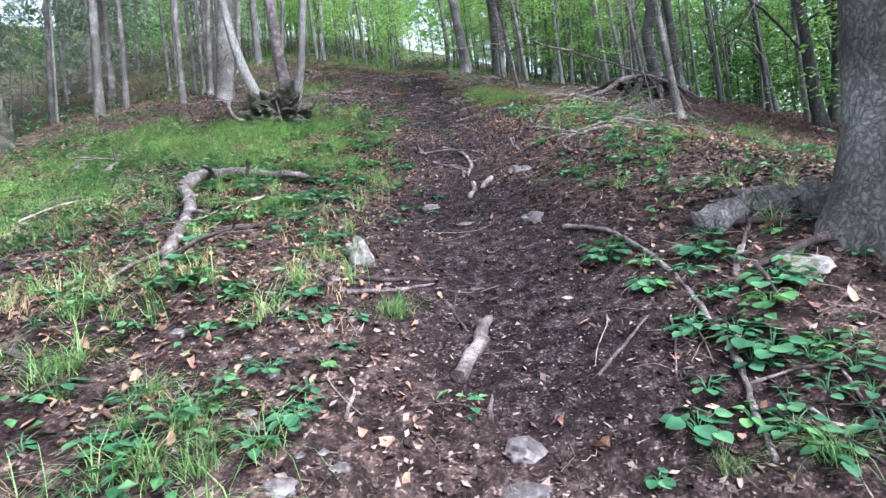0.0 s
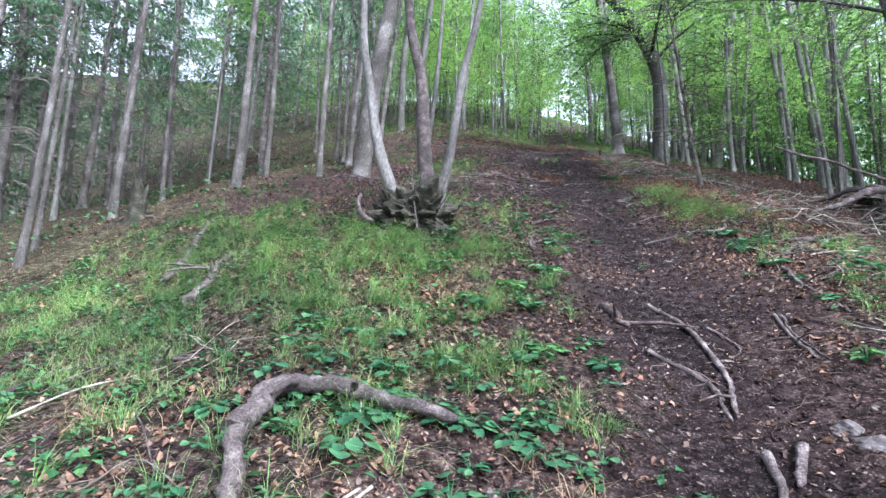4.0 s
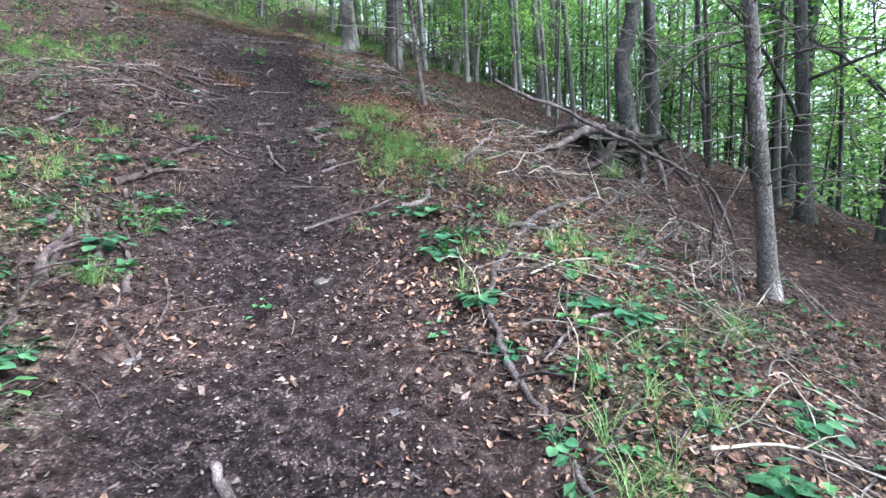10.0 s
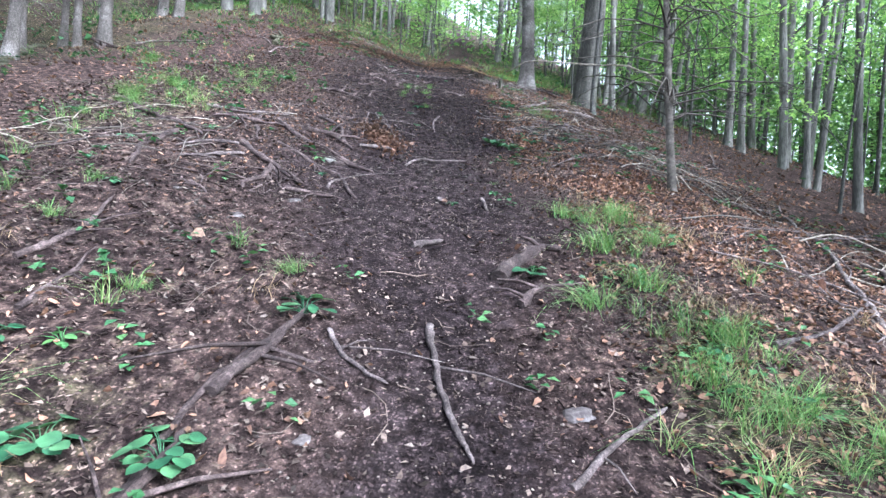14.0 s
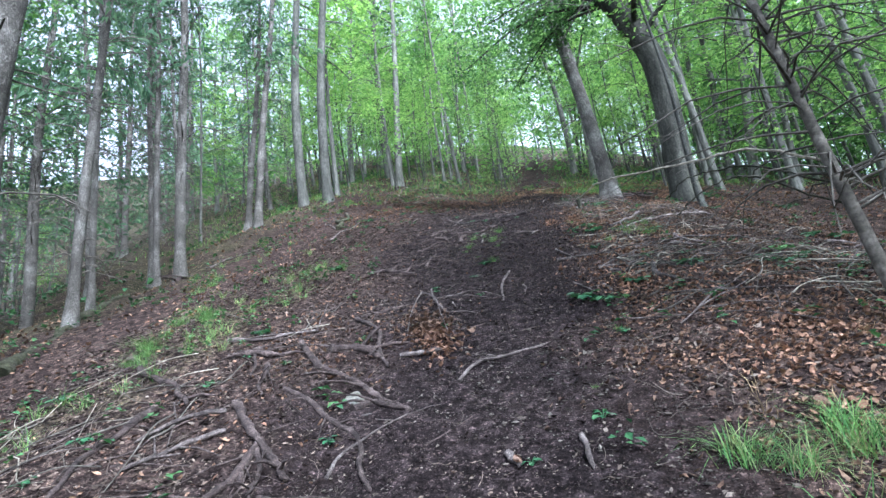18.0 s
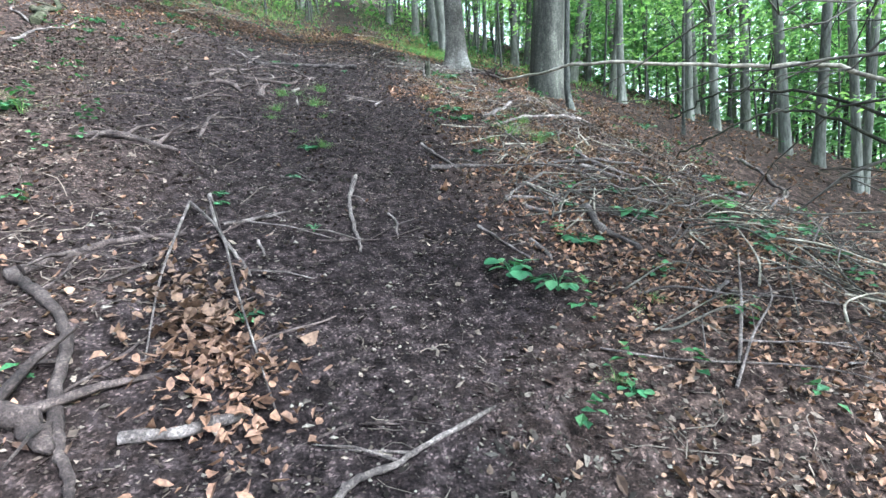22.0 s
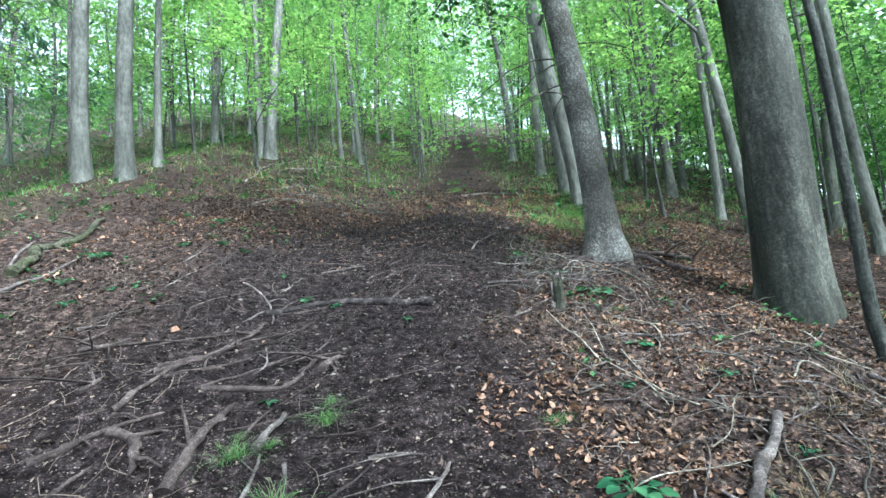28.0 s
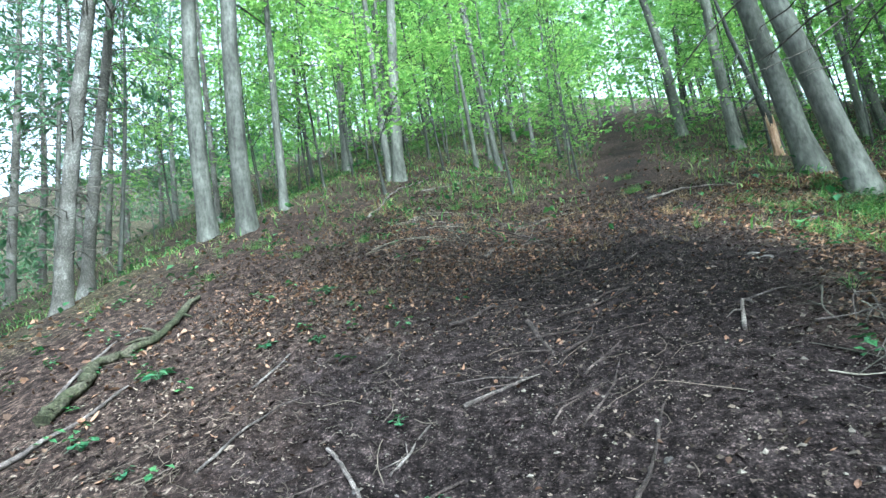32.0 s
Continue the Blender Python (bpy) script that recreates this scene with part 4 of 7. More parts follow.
def rock(x, y, w, mat=None, name="limestone_rock", label="pale angular limestone rock set in the earth", tall=1.0):
    bm = bmesh.new()
    bmesh.ops.create_icosphere(bm, subdivisions=3, radius=0.5)
    off = Vector((detail.uniform(0, 50), detail.uniform(0, 50), 0))
    for v in bm.verts:
        c = noise.cell(v.co * 2.6 + off)
        v.co *= 0.85 + 0.28 * noise.noise(v.co * 2.2 + off) + 0.12 * c + 0.06 * tall * noise.noise(v.co * 9 + off)
    sx, sy, sz = w * detail.uniform(0.9, 1.15), w * detail.uniform(0.6, 0.85), w * detail.uniform(0.4, 0.6) * tall
    bmesh.ops.scale(bm, vec=(sx, sy, sz), verts=bm.verts)
    me = bpy.data.meshes.new(name)
    bm.to_mesh(me)
    bm.free()
    me.materials.append(mat or STONE)
    ob = new(name, me)
    ob.matrix_world = pose(x, y, float(ground_height(x, y)) - sz * 0.26 / tall**1.6, 22 / tall, 0, detail.uniform(-40, 40))
    return tagged(ob, label, "rock", "rocks on the trail")


def mossy_rock(x, y, w):
    return rock(x, y, w * 1.45, MOSSY_STONE, "mossy_rock", "pale limestone rock with a green cushion of moss")


# ---- low plants ----
def leaf_mesh(name, outline, mat, cup=0.07):
    """A leaf blade along +x from the stalk at the origin, folded at its midrib; outline: half widths."""
    n = len(outline)
    xs = np.linspace(0, 1, n)
    s = Shape()
    mid = np.stack([xs, 0 * xs, -0.22 * xs**2], -1)
    up = np.array(outline)
    v = np.concatenate([mid, mid + np.stack([-0.06 * (up > 0.3), up, cup * up], -1), mid + np.stack([-0.06 * (up > 0.3), -up, cup * up], -1)])
    f = [q for i in range(n - 1) for q in ([i, i + 1, n + i + 1, n + i], [i + 1, i, 2 * n + i, 2 * n + i + 1])]
    s.add(v, f)
    return s.mesh(name, mat, True)


LEAF_MESHES = [leaf_mesh("leaf", o, m) for m in (HERB, YOUNG_HERB) for o in
               ([0.05, 0.33, 0.43, 0.44, 0.38, 0.24, 0.0], [0.03, 0.25, 0.34, 0.35, 0.29, 0.17, 0.0], [0.12, 0.42, 0.52, 0.54, 0.48, 0.34, 0.0])]


def herb(x, y, w, tall=None, young=None, style=None):
    """A low leafy plant: stalks with a leaf at each end, each leaf a part."""
    z = float(ground_height(x, y))
    plant = empty("leafy_plant", pose(x, y, z))
    young = detail.random() < 0.12 if young is None else young
    style = detail.integers(3) if style is None else style
    me = LEAF_MESHES[style + (3 if young else 0)]
    count = int(np.clip(w * 74, 6, 16))
    size = float(np.clip(w * 0.3, 0.035, 0.066))
    tall = w * detail.uniform(0.2, 0.42) if tall is None else tall
    stems = Shape()
    for i in range(count):
        a = i * 2.4 + detail.uniform(-0.4, 0.4)
        rad = w * 0.42 * math.sqrt((i + 0.4) / count)
        tip = np.array([rad * math.cos(a), rad * math.sin(a), 0])
        gz = float(ground_height(x + tip[0], y + tip[1])) - z
        tip[2] = max(gz + 0.025, gz * 0.5 + tall * detail.uniform(0.5, 1.0))
        tube(stems, [(0, 0, -0.01), tip * [0.5, 0.5, 0.75], tip], [0.0028, 0.0022, 0.0015], 3, cap=False)
        leaf = new("leaf", me)
        leaf.parent = plant
        s = size * detail.uniform(0.75, 1.25)
        leaf.matrix_basis = Matrix.LocRotScale(Vector(tip), Euler((detail.uniform(-0.3, 0.3), detail.uniform(-0.2, 0.3), a + detail.uniform(-0.5, 0.5))), (s, s, s))
    part("stem", stems, me.materials[0], plant)
    return tagged(plant, "low bright young plant with pointed green leaves" if young else "low leafy plant with dark green rounded leaves", "plant", "leafy plants")


def blades(shape, base, length, rng_, width=0.006, spread=0.6):
    """Arching grass blades from the base points, three segments each."""
    n = len(base)
    a = rng_.uniform(0, 2 * np.pi, n)
    ln = length * rng_.uniform(0.5, 1.2, n)
    bend = spread * rng_.uniform(0.3, 1.3, n)
    d = np.stack([np.cos(a), np.sin(a), 0 * a], -1)
    side = np.stack([-np.sin(a), np.cos(a), 0 * a], -1) * width * rng_.uniform(0.7, 1.4, n)[:, None]
    rows = []
    for k, wd in ((0.0, 1.0), (0.45, 0.9), (0.8, 0.6)):
        c = base + d * (ln * bend * k * k)[:, None]
        c = c + np.stack([0 * ln, 0 * ln, ln * (k - 0.35 * bend * k * k)], -1)
        rows += [c - side * wd, c + side * wd]
    c = base + d * (ln * bend)[:, None] + np.stack([0 * ln, 0 * ln, ln * (1 - 0.5 * bend)], -1)
    v = np.stack(rows + [c], 1).reshape(-1, 3)
    q = np.arange(n)[:, None] * 7
    shape.f += [q + shape.n + [0, 1, 3, 2], q + shape.n + [2, 3, 5, 4], q + shape.n + [4, 5, 6]]
    shape.v.append(v)
    shape.n += len(v)


def make_tufts():
    out = []
    for i in range(4):
        s = Shape()
        b = detail.normal(0, 0.06, (110, 3)) * [1, 1, 0]
        blades(s, b, 0.32, detail, 0.0021, 1.5)
        out.append(s.mesh("grass_tuft", GRASS, False))
    return out


TUFTS = make_tufts()


def tuft(x, y, w):
    ob = new("grass_tuft", TUFTS[detail.integers(4)])
    s = float(np.clip(w / 0.44, 0.28, 1.2)) * (0.58 if y > 12 else 0.9)
    ob.matrix_world = Matrix.LocRotScale((x, y, float(ground_height(x, y)) - 0.015), Euler((detail.uniform(-0.2, 0.3), 0, detail.uniform(0, 6.3))), (s, s, s))
    return tagged(ob, "tuft of arching green grass blades on the bank", "grass tuft", "grass tufts")



for x, y, w in ((-0.26, 2.6, 0.24), (-0.64, 17.82, 0.36), (-1.04, 17.56, 0.36), (1.12, 11.86, 0.3),
                (-3.79, 14.48, 0.5), (-3.7, 14.3, 0.5), (-3.71, 13.58, 0.5), (-3.6, 13.4, 0.46), (-3.46, 13.21, 0.5), (-0.38, 26.1, 0.5), (-0.3, 26.2, 0.5)):
    tuft(x, y, w)
for x, y, w in ((-0.67, 2.57, 0.2), (0.84, 2.88, 0.24), (1.1, 2.51, 0.17), (1.24, 2.6, 0.18), (0.93, 2.52, 0.14), (-0.4, 2.48, 0.08), (-1.23, 2.51, 0.2),
                (-0.92, 2.5, 0.12), (-0.78, 3.4, 0.2), (-0.95, 3.45, 0.2), (-1.25, 3.5, 0.2), (-1.1, 3.0, 0.16), (-1.35, 2.85, 0.18), (-0.62, 3.2, 0.16)):
    herb(x, y, w)
for x, y, w in ((0.95, 1.7, 0.16), (1.14, 1.6, 0.17), (1.22, 1.8, 0.15), (1.04, 2.1, 0.16), (-0.66, 2.06, 0.16), (-0.5, 1.92, 0.12), (-0.62, 1.74, 0.16), (-1.05, 1.7, 0.12)):
    herb(x, y, w)
for x, y, w in ((0.99, 1.6, 0.24), (-0.82, 1.78, 0.26), (-1.02, 1.92, 0.2), (-1.36, 2.02, 0.26), (-0.72, 1.62, 0.22)):
    tuft(x, y, w)
for _ in range(60):  # stones weathering out of the low bank
    rock(detail.uniform(-1.2, -0.3), detail.uniform(1.45, 3.0), float(detail.uniform(0.02, 0.055) * (1 + detail.random() ** 3)), label="small pale limestone in the eroded bank")
root(0.015, (-1.1, 2.64), (-1.17, 2.44), (-1.21, 2.28))
root(0.010, (-0.78, 2.9), (-0.86, 2.66), (-0.98, 2.52), (-1.1, 2.5))
root(0.009, (-0.64, 2.66), (-0.72, 2.48), (-0.76, 2.34))
root(0.014, (-1.62, 2.1), (-1.4, 1.96), (-1.18, 1.96), (-1.05, 2.06))
bough(0.056, (-1.92, 4.08), (-1.77, 3.82), (-1.69, 3.56), (-1.58, 3.24), (-1.46, 2.94), (-1.4, 2.72))
bough(0.074, (-1.91, 4.0), (-1.95, 4.30), (-1.76, 4.39), (-1.38, 4.37), (-1.05, 4.36))
root(0.014, (-1.39, 3.34), (-1.11, 3.35), (-1.03, 3.45), (-0.96, 3.61), (-0.83, 3.75), (-0.70, 3.84))
stick(0.016, (-0.87, 4.07), (-0.73, 4.00), (-0.66, 3.94), (-0.59, 3.79))
stick(0.022, (-4.28, 4.07), (-3.88, 4.25), (-3.66, 4.57), (-3.38, 4.81), (-2.73, 4.69))
chunk(0.050, (-4.30, 6.15), (-5.08, 7.49), (-5.69, 8.58))
stick(0.010, (-2.41, 3.05), (-2.30, 3.09), (-2.21, 3.16))
root(0.012, (-2.40, 3.40), (-2.37, 3.50), (-2.42, 3.61))
stick(0.008, (-2.39, 3.34), (-2.82, 3.75), (-3.04, 4.20))
stick(0.009, (-1.92, 3.52), (-1.86, 3.62), (-1.85, 3.68))
herb(-1.45, 4.09, 0.24)
herb(-1.78, 4.13, 0.14)
herb(-1.60, 3.77, 0.14)
herb(-1.74, 3.64, 0.11)
herb(-1.50, 3.52, 0.10)
herb(-1.24, 3.65, 0.13)
herb(-1.17, 3.78, 0.10)
herb(-0.96, 3.47, 0.10)
herb(-0.75, 3.37, 0.09)
herb(-0.99, 3.32, 0.07)
herb(-2.02, 3.75, 0.14)
herb(-2.17, 3.74, 0.10)
herb(-1.88, 3.32, 0.12)
herb(-0.70, 4.09, 0.10)
herb(-0.63, 3.56, 0.06)
herb(-0.58, 4.01, 0.08)
herb(-0.27, 4.07, 0.10)
herb(-0.16, 4.13, 0.07)
herb(0.02, 4.45, 0.08)
herb(-0.04, 4.06, 0.05)
herb(-0.29, 3.69, 0.11)
herb(-0.39, 3.77, 0.09)
herb(-2.39, 3.25, 0.10)
herb(-1.68, 3.13, 0.09)
herb(-1.89, 3.15, 0.06)
herb(-2.05, 3.98, 0.13)
herb(-1.91, 7.85, 0.34)
herb(-0.68, 6.73, 0.37)
herb(-0.32, 5.38, 0.22)
herb(-1.01, 4.75, 0.13)
herb(-2.21, 5.18, 0.25)
herb(-1.33, 4.50, 0.11)
herb(-0.52, 4.36, 0.13)
tuft(-1.46, 3.81, 0.12)
tuft(-1.02, 3.83, 0.10)
tuft(-7.10, 6.04, 0.55)
tuft(-2.58, 6.49, 0.55)
tuft(-3.43, 6.48, 0.54)
tuft(-2.48, 7.40, 0.46)
tuft(-0.55, 4.80, 0.22)
tuft(-4.84, 9.55, 0.55)
tuft(-0.35, 4.80, 0.18)
tuft(-5.81, 5.94, 0.50)
tuft(-2.46, 5.55, 0.42)
tuft(-1.96, 5.68, 0.37)
tuft(-2.20, 9.46, 0.52)
tuft(-2.48, 3.48, 0.12)
tuft(-2.84, 4.11, 0.13)

chunk(0.038, (0.02, 2.17), (0.11, 2.42), (0.19, 2.58))
rock(-1.12, 2.72, 0.14)
rock(-0.72, 2.86, 0.09)
rock(0.18, 1.88, 0.19)
rock(0.16, 1.71, 0.18)
rock(0.16, 2.90, 0.11)
rock(0.79, 4.81, 0.21)
rock(0.67, 3.72, 0.27)
rock(-0.08, 4.20, 0.25)
rock(0.19, 3.85, 0.15)
rock(-0.66, 2.06, 0.07)
rock(-0.51, 1.62, 0.11)
rock(-0.50, 1.85, 0.05)
rock(-0.67, 1.87, 0.07)
rock(-0.46, 3.03, 0.21, MOSSY_STONE, "mossy_rock", "upright pale limestone rock with moss and lichen", 2.9)
mossy_rock(1.49, 2.32, 0.21)
stick(0.016, (0.77, 3.39), (0.98, 3.10), (1.06, 2.61), (1.03, 2.23), (0.98, 1.98), (0.90, 1.78), (0.84, 1.63))
stick(0.014, (-0.48, 2.65), (-0.28, 2.75), (-0.06, 2.92))
stick(0.011, (-0.66, 2.78), (-0.49, 2.63))
stick(0.008, (-0.37, 1.89), (-0.36, 2.04))
stick(0.006, (0.91, 2.33), (0.85, 2.18), (0.77, 2.02))
stick(0.007, (0.53, 2.13), (0.69, 2.26), (0.84, 2.38))
stick(0.008, (1.02, 1.75), (1.03, 1.62), (1.05, 1.52))
stick(0.006, (1.18, 1.80), (1.15, 1.69), (1.09, 1.57))
wood("buttress_root", 0.1, ((2.1, 2.62), (1.8, 2.86), (1.58, 2.94), (1.36, 2.84)), -0.01, SPRUCE_BARK,
     "broad dark buttress root at the foot of an old spruce", "root", taper=0.35, knobs=0.2, seg=20, flat=1.1)
stick(0.010, (1.39, 2.61), (1.23, 2.40), (1.54, 2.76), (1.88, 2.93))
root(0.012, (0.10, 1.97), (0.13, 2.11))
root(0.016, (-0.09, 2.95), (-0.36, 2.85), (-0.52, 2.84), (-0.68, 2.97), (-0.74, 3.12))
root(0.022, (-0.80, 3.84), (-1.0, 3.61), (-1.13, 3.30), (-1.40, 3.26))
root(0.010, (-0.01, 2.74), (0.03, 2.64), (0.07, 2.50))
bough(0.06, (-3.55, 5.64), (-3.8, 6.2), (-4.15, 6.9))
herb(0.72, 1.79, 0.17)
herb(0.83, 1.93, 0.13)
herb(1.00, 1.96, 0.13)
herb(1.20, 2.62, 0.19)
herb(0.88, 2.92, 0.30)
herb(1.15, 2.31, 0.12)
herb(0.99, 1.77, 0.12)
herb(1.19, 1.90, 0.11)
herb(0.97, 1.58, 0.13)
herb(0.93, 1.71, 0.08)
herb(1.20, 1.72, 0.11)
herb(0.54, 1.68, 0.05)
herb(0.88, 1.78, 0.10)
herb(-0.52, 2.01, 0.10)
herb(-0.56, 1.86, 0.08)
herb(-0.48, 2.14, 0.09)
herb(-0.43, 2.25, 0.07)
herb(-0.67, 2.39, 0.13)
herb(-0.57, 1.74, 0.05)
herb(-1.25, 2.25, 0.12)
herb(-1.66, 2.25, 0.10)
herb(-1.89, 3.27, 0.17)
herb(-0.99, 3.28, 0.15)
herb(-0.71, 3.07, 0.13)
herb(0.93, 2.24, 0.13)
herb(1.04, 1.91, 0.09)
herb(1.75, 2.66, 0.14)
herb(1.30, 1.89, 0.09)
herb(-0.93, 1.67, 0.06)
herb(-1.25, 1.68, 0.10)
tuft(-0.25, 2.56, 0.22)
tuft(-1.30, 1.91, 0.11)
tuft(-1.01, 1.78, 0.10)
tuft(-0.74, 1.73, 0.13)
tuft(0.74, 1.67, 0.17)
tuft(-0.79, 1.86, 0.11)
tuft(-1.43, 2.06, 0.12)
tuft(1.13, 4.15, 0.18)

stick(0.022, (0.13, 6.54), (0.31, 6.09), (0.36, 5.47), (0.30, 5.06))
stick(0.019, (-0.02, 5.71), (0.19, 5.49), (0.26, 5.26), (0.27, 5.01))
stick(0.017, (0.91, 6.17), (0.88, 5.81), (0.90, 5.53))
root(0.044, (-0.22, 6.37), (-0.16, 6.16), (-0.11, 6.02))
chunk(0.028, (0.33, 4.78), (0.31, 4.56), (0.26, 4.38))
chunk(0.032, (0.49, 4.82), (0.38, 4.58))
rock(0.77, 4.95, 0.26)
rock(-0.31, 7.08, 0.13)
rock(0.20, 4.50, 0.04)
rock(0.92, 5.05, 0.05)
stick(0.022, (1.86, 8.12), (2.41, 8.20), (4.10, 10.10))
stick(0.014, (1.25, 4.90), (1.27, 4.69), (1.34, 4.57))
herb(1.11, 4.46, 0.14)
herb(1.03, 4.28, 0.17)
herb(1.55, 4.54, 0.15)
herb(1.13, 4.20, 0.13)
herb(1.08, 4.05, 0.11)
herb(1.73, 4.37, 0.15)
herb(0.93, 4.70, 0.08)
herb(1.17, 4.85, 0.10)
herb(1.32, 4.48, 0.07)
herb(-0.02, 4.44, 0.08)
herb(-0.58, 4.43, 0.12)
herb(-0.41, 4.50, 0.13)
herb(-1.37, 4.31, 0.16)
herb(-1.12, 4.69, 0.12)
herb(-0.95, 4.45, 0.08)
herb(-1.15, 4.41, 0.09)
herb(-0.64, 4.78, 0.16)
herb(-0.39, 5.63, 0.17)
herb(-0.80, 5.37, 0.16)
herb(-0.98, 5.02, 0.14)
herb(-1.63, 4.93, 0.14)
herb(-1.17, 5.55, 0.15)
herb(-1.11, 4.79, 0.09)
herb(-0.33, 5.19, 0.12)
herb(-0.96, 6.24, 0.24)
herb(-0.66, 7.91, 0.26)
herb(1.21, 7.65, 0.27)
herb(1.32, 7.15, 0.25)
tuft(-1.75, 5.61, 0.40)
tuft(-1.34, 4.81, 0.13)
tuft(-1.87, 6.51, 0.36)
tuft(-0.84, 5.48, 0.19)
tuft(-0.71, 6.46, 0.30)
tuft(-1.55, 6.87, 0.31)
tuft(-0.69, 4.95, 0.15)
tuft(-1.07, 5.78, 0.24)
tuft(1.40, 12.14, 0.55)
tuft(2.46, 5.41, 0.26)
tuft(2.32, 5.00, 0.23)

stick(0.022, (3.65, 9.74), (2.44, 8.61), (1.82, 7.86), (1.43, 7.21), (1.33, 6.81), (1.31, 6.35), (1.30, 5.99))
stick(0.022, (4.09, 8.92), (2.76, 7.80), (2.28, 7.20), (1.90, 6.68), (1.60, 6.38))
stick(0.014, (2.06, 6.93), (1.70, 6.81), (1.44, 6.65))
stick(0.021, (2.11, 5.58), (1.78, 5.50), (1.60, 5.45), (1.43, 5.33), (1.35, 5.22))
stick(0.021, (1.52, 5.60), (1.39, 5.58), (1.27, 5.53))
stick(0.010, (1.57, 5.53), (1.63, 5.48), (1.69, 5.42))
stick(0.006, (1.01, 5.87), (1.18, 5.78), (1.36, 5.74))
stick(0.012, (0.94, 6.13), (0.92, 5.85), (0.95, 5.50))
stick(0.012, (0.45, 6.11), (0.52, 5.94), (0.56, 5.77))
stick(0.015, (2.71, 5.86), (2.67, 5.59), (2.65, 5.37))
stick(0.022, (8.63, 8.59), (11.13, 8.89), (8.94, 7.58), (7.14, 6.49))
chunk(0.037, (4.44, 5.51), (4.57, 5.44), (5.07, 5.49))
stick(0.022, (1.81, 9.44), (2.83, 11.29), (4.31, 14.60))
rock(0.52, 7.68, 0.14)
rock(0.79, 6.62, 0.08)
rock(1.29, 5.78, 0.06)
rock(1.62, 5.13, 0.10)
herb(1.88, 5.85, 0.28)
herb(2.42, 6.23, 0.27)
herb(1.57, 5.64, 0.12)
herb(2.24, 5.36, 0.29)
herb(1.75, 5.40, 0.08)
herb(1.30, 6.26, 0.14)
herb(1.31, 6.75, 0.16)
herb(1.29, 7.16, 0.16)
herb(5.77, 6.39, 0.31)
herb(3.27, 5.06, 0.13)
herb(2.38, 5.04, 0.12)
herb(3.94, 5.48, 0.18)
herb(1.18, 8.33, 0.32)
herb(1.30, 7.88, 0.30)
herb(1.55, 7.98, 0.20)
herb(1.86, 6.17, 0.10)
herb(2.39, 7.18, 0.14)
herb(3.72, 6.34, 0.21)
herb(4.12, 5.87, 0.20)
herb(2.29, 5.70, 0.12)
herb(4.16, 5.30, 0.16)
herb(5.40, 4.90, 0.19)
tuft(3.59, 6.12, 0.39)
tuft(3.43, 5.70, 0.23)
tuft(2.59, 5.09, 0.22)
tuft(3.51, 4.76, 0.25)
tuft(1.23, 5.86, 0.10)
tuft(1.55, 6.06, 0.11)
tuft(1.39, 11.98, 0.47)
tuft(1.49, 10.39, 0.39)
tuft(1.75, 9.69, 0.31)
tuft(8.11, 6.02, 0.38)
tuft(4.22, 10.48, 0.52)

root(0.027, (-0.76, 9.67), (-0.69, 9.99), (-0.60, 10.28))
root(0.034, (-0.96, 8.91), (-0.85, 9.09), (-0.78, 9.30), (-0.76, 9.52))
root(0.022, (-1.04, 8.08), (-1.08, 8.29), (-1.17, 8.49))
root(0.018, (-0.89, 8.14), (-0.92, 8.32), (-1.01, 8.46))
root(0.015, (-0.60, 8.22), (-0.71, 8.49), (-0.87, 8.87))
root(0.010, (-0.54, 8.68), (-0.40, 8.45), (-0.28, 8.33))
stick(0.013, (0.42, 8.37), (0.71, 8.50), (0.95, 8.57), (1.05, 8.66))
stick(0.013, (0.55, 9.54), (0.76, 9.73), (1.01, 9.92))
stick(0.016, (0.01, 10.39), (0.12, 9.90), (0.22, 9.62))
stick(0.012, (-0.46, 10.21), (-0.31, 10.04), (-0.13, 9.95))
root(0.050, (0.39, 10.90), (0.61, 11.25), (0.80, 11.28))
root(0.029, (0.48, 10.65), (0.63, 10.86))
stick(0.022, (-0.19, 11.24), (0.01, 11.38))
stick(0.014, (1.41, 9.18), (1.58, 9.06), (1.72, 9.02))
chunk(0.028, (1.45, 8.93), (1.51, 8.82), (1.53, 8.70))
chunk(0.029, (1.13, 8.49), (1.23, 8.48), (1.34, 8.60), (1.42, 8.76))
root(0.037, (1.87, 9.44), (2.28, 10.12), (2.99, 11.23), (3.48, 11.92))
chunk(0.017, (1.54, 8.48), (1.61, 8.43), (1.66, 8.37))
stick(0.011, (1.66, 8.77), (1.76, 8.69), (1.83, 8.57))
stick(0.011, (1.97, 9.12), (2.24, 9.18), (2.27, 8.94))
stick(0.011, (1.01, 8.98), (1.11, 9.19))
stick(0.009, (0.29, 9.25), (0.56, 9.17), (0.70, 9.11))
stick(0.013, (0.44, 9.44), (0.45, 9.26))
stick(0.014, (1.70, 10.36), (2.22, 10.68), (2.83, 11.21))
root(0.021, (-2.00, 10.22), (-1.93, 10.56), (-2.04, 10.94))
root(0.018, (-1.68, 9.90), (-1.70, 10.30))
rock(-1.33, 11.09, 0.13)
rock(0.65, 9.89, 0.16)
rock(-0.38, 9.63, 0.09)
rock(0.29, 8.92, 0.08)
herb(-1.10, 8.78, 0.34)
herb(-0.66, 8.73, 0.25)
herb(-0.48, 8.72, 0.10)
herb(-0.54, 8.51, 0.20)
herb(-0.51, 8.29, 0.10)
herb(-0.75, 9.40, 0.23)
herb(-0.30, 8.51, 0.08)
herb(-0.13, 8.47, 0.13)
herb(-1.09, 9.34, 0.19)
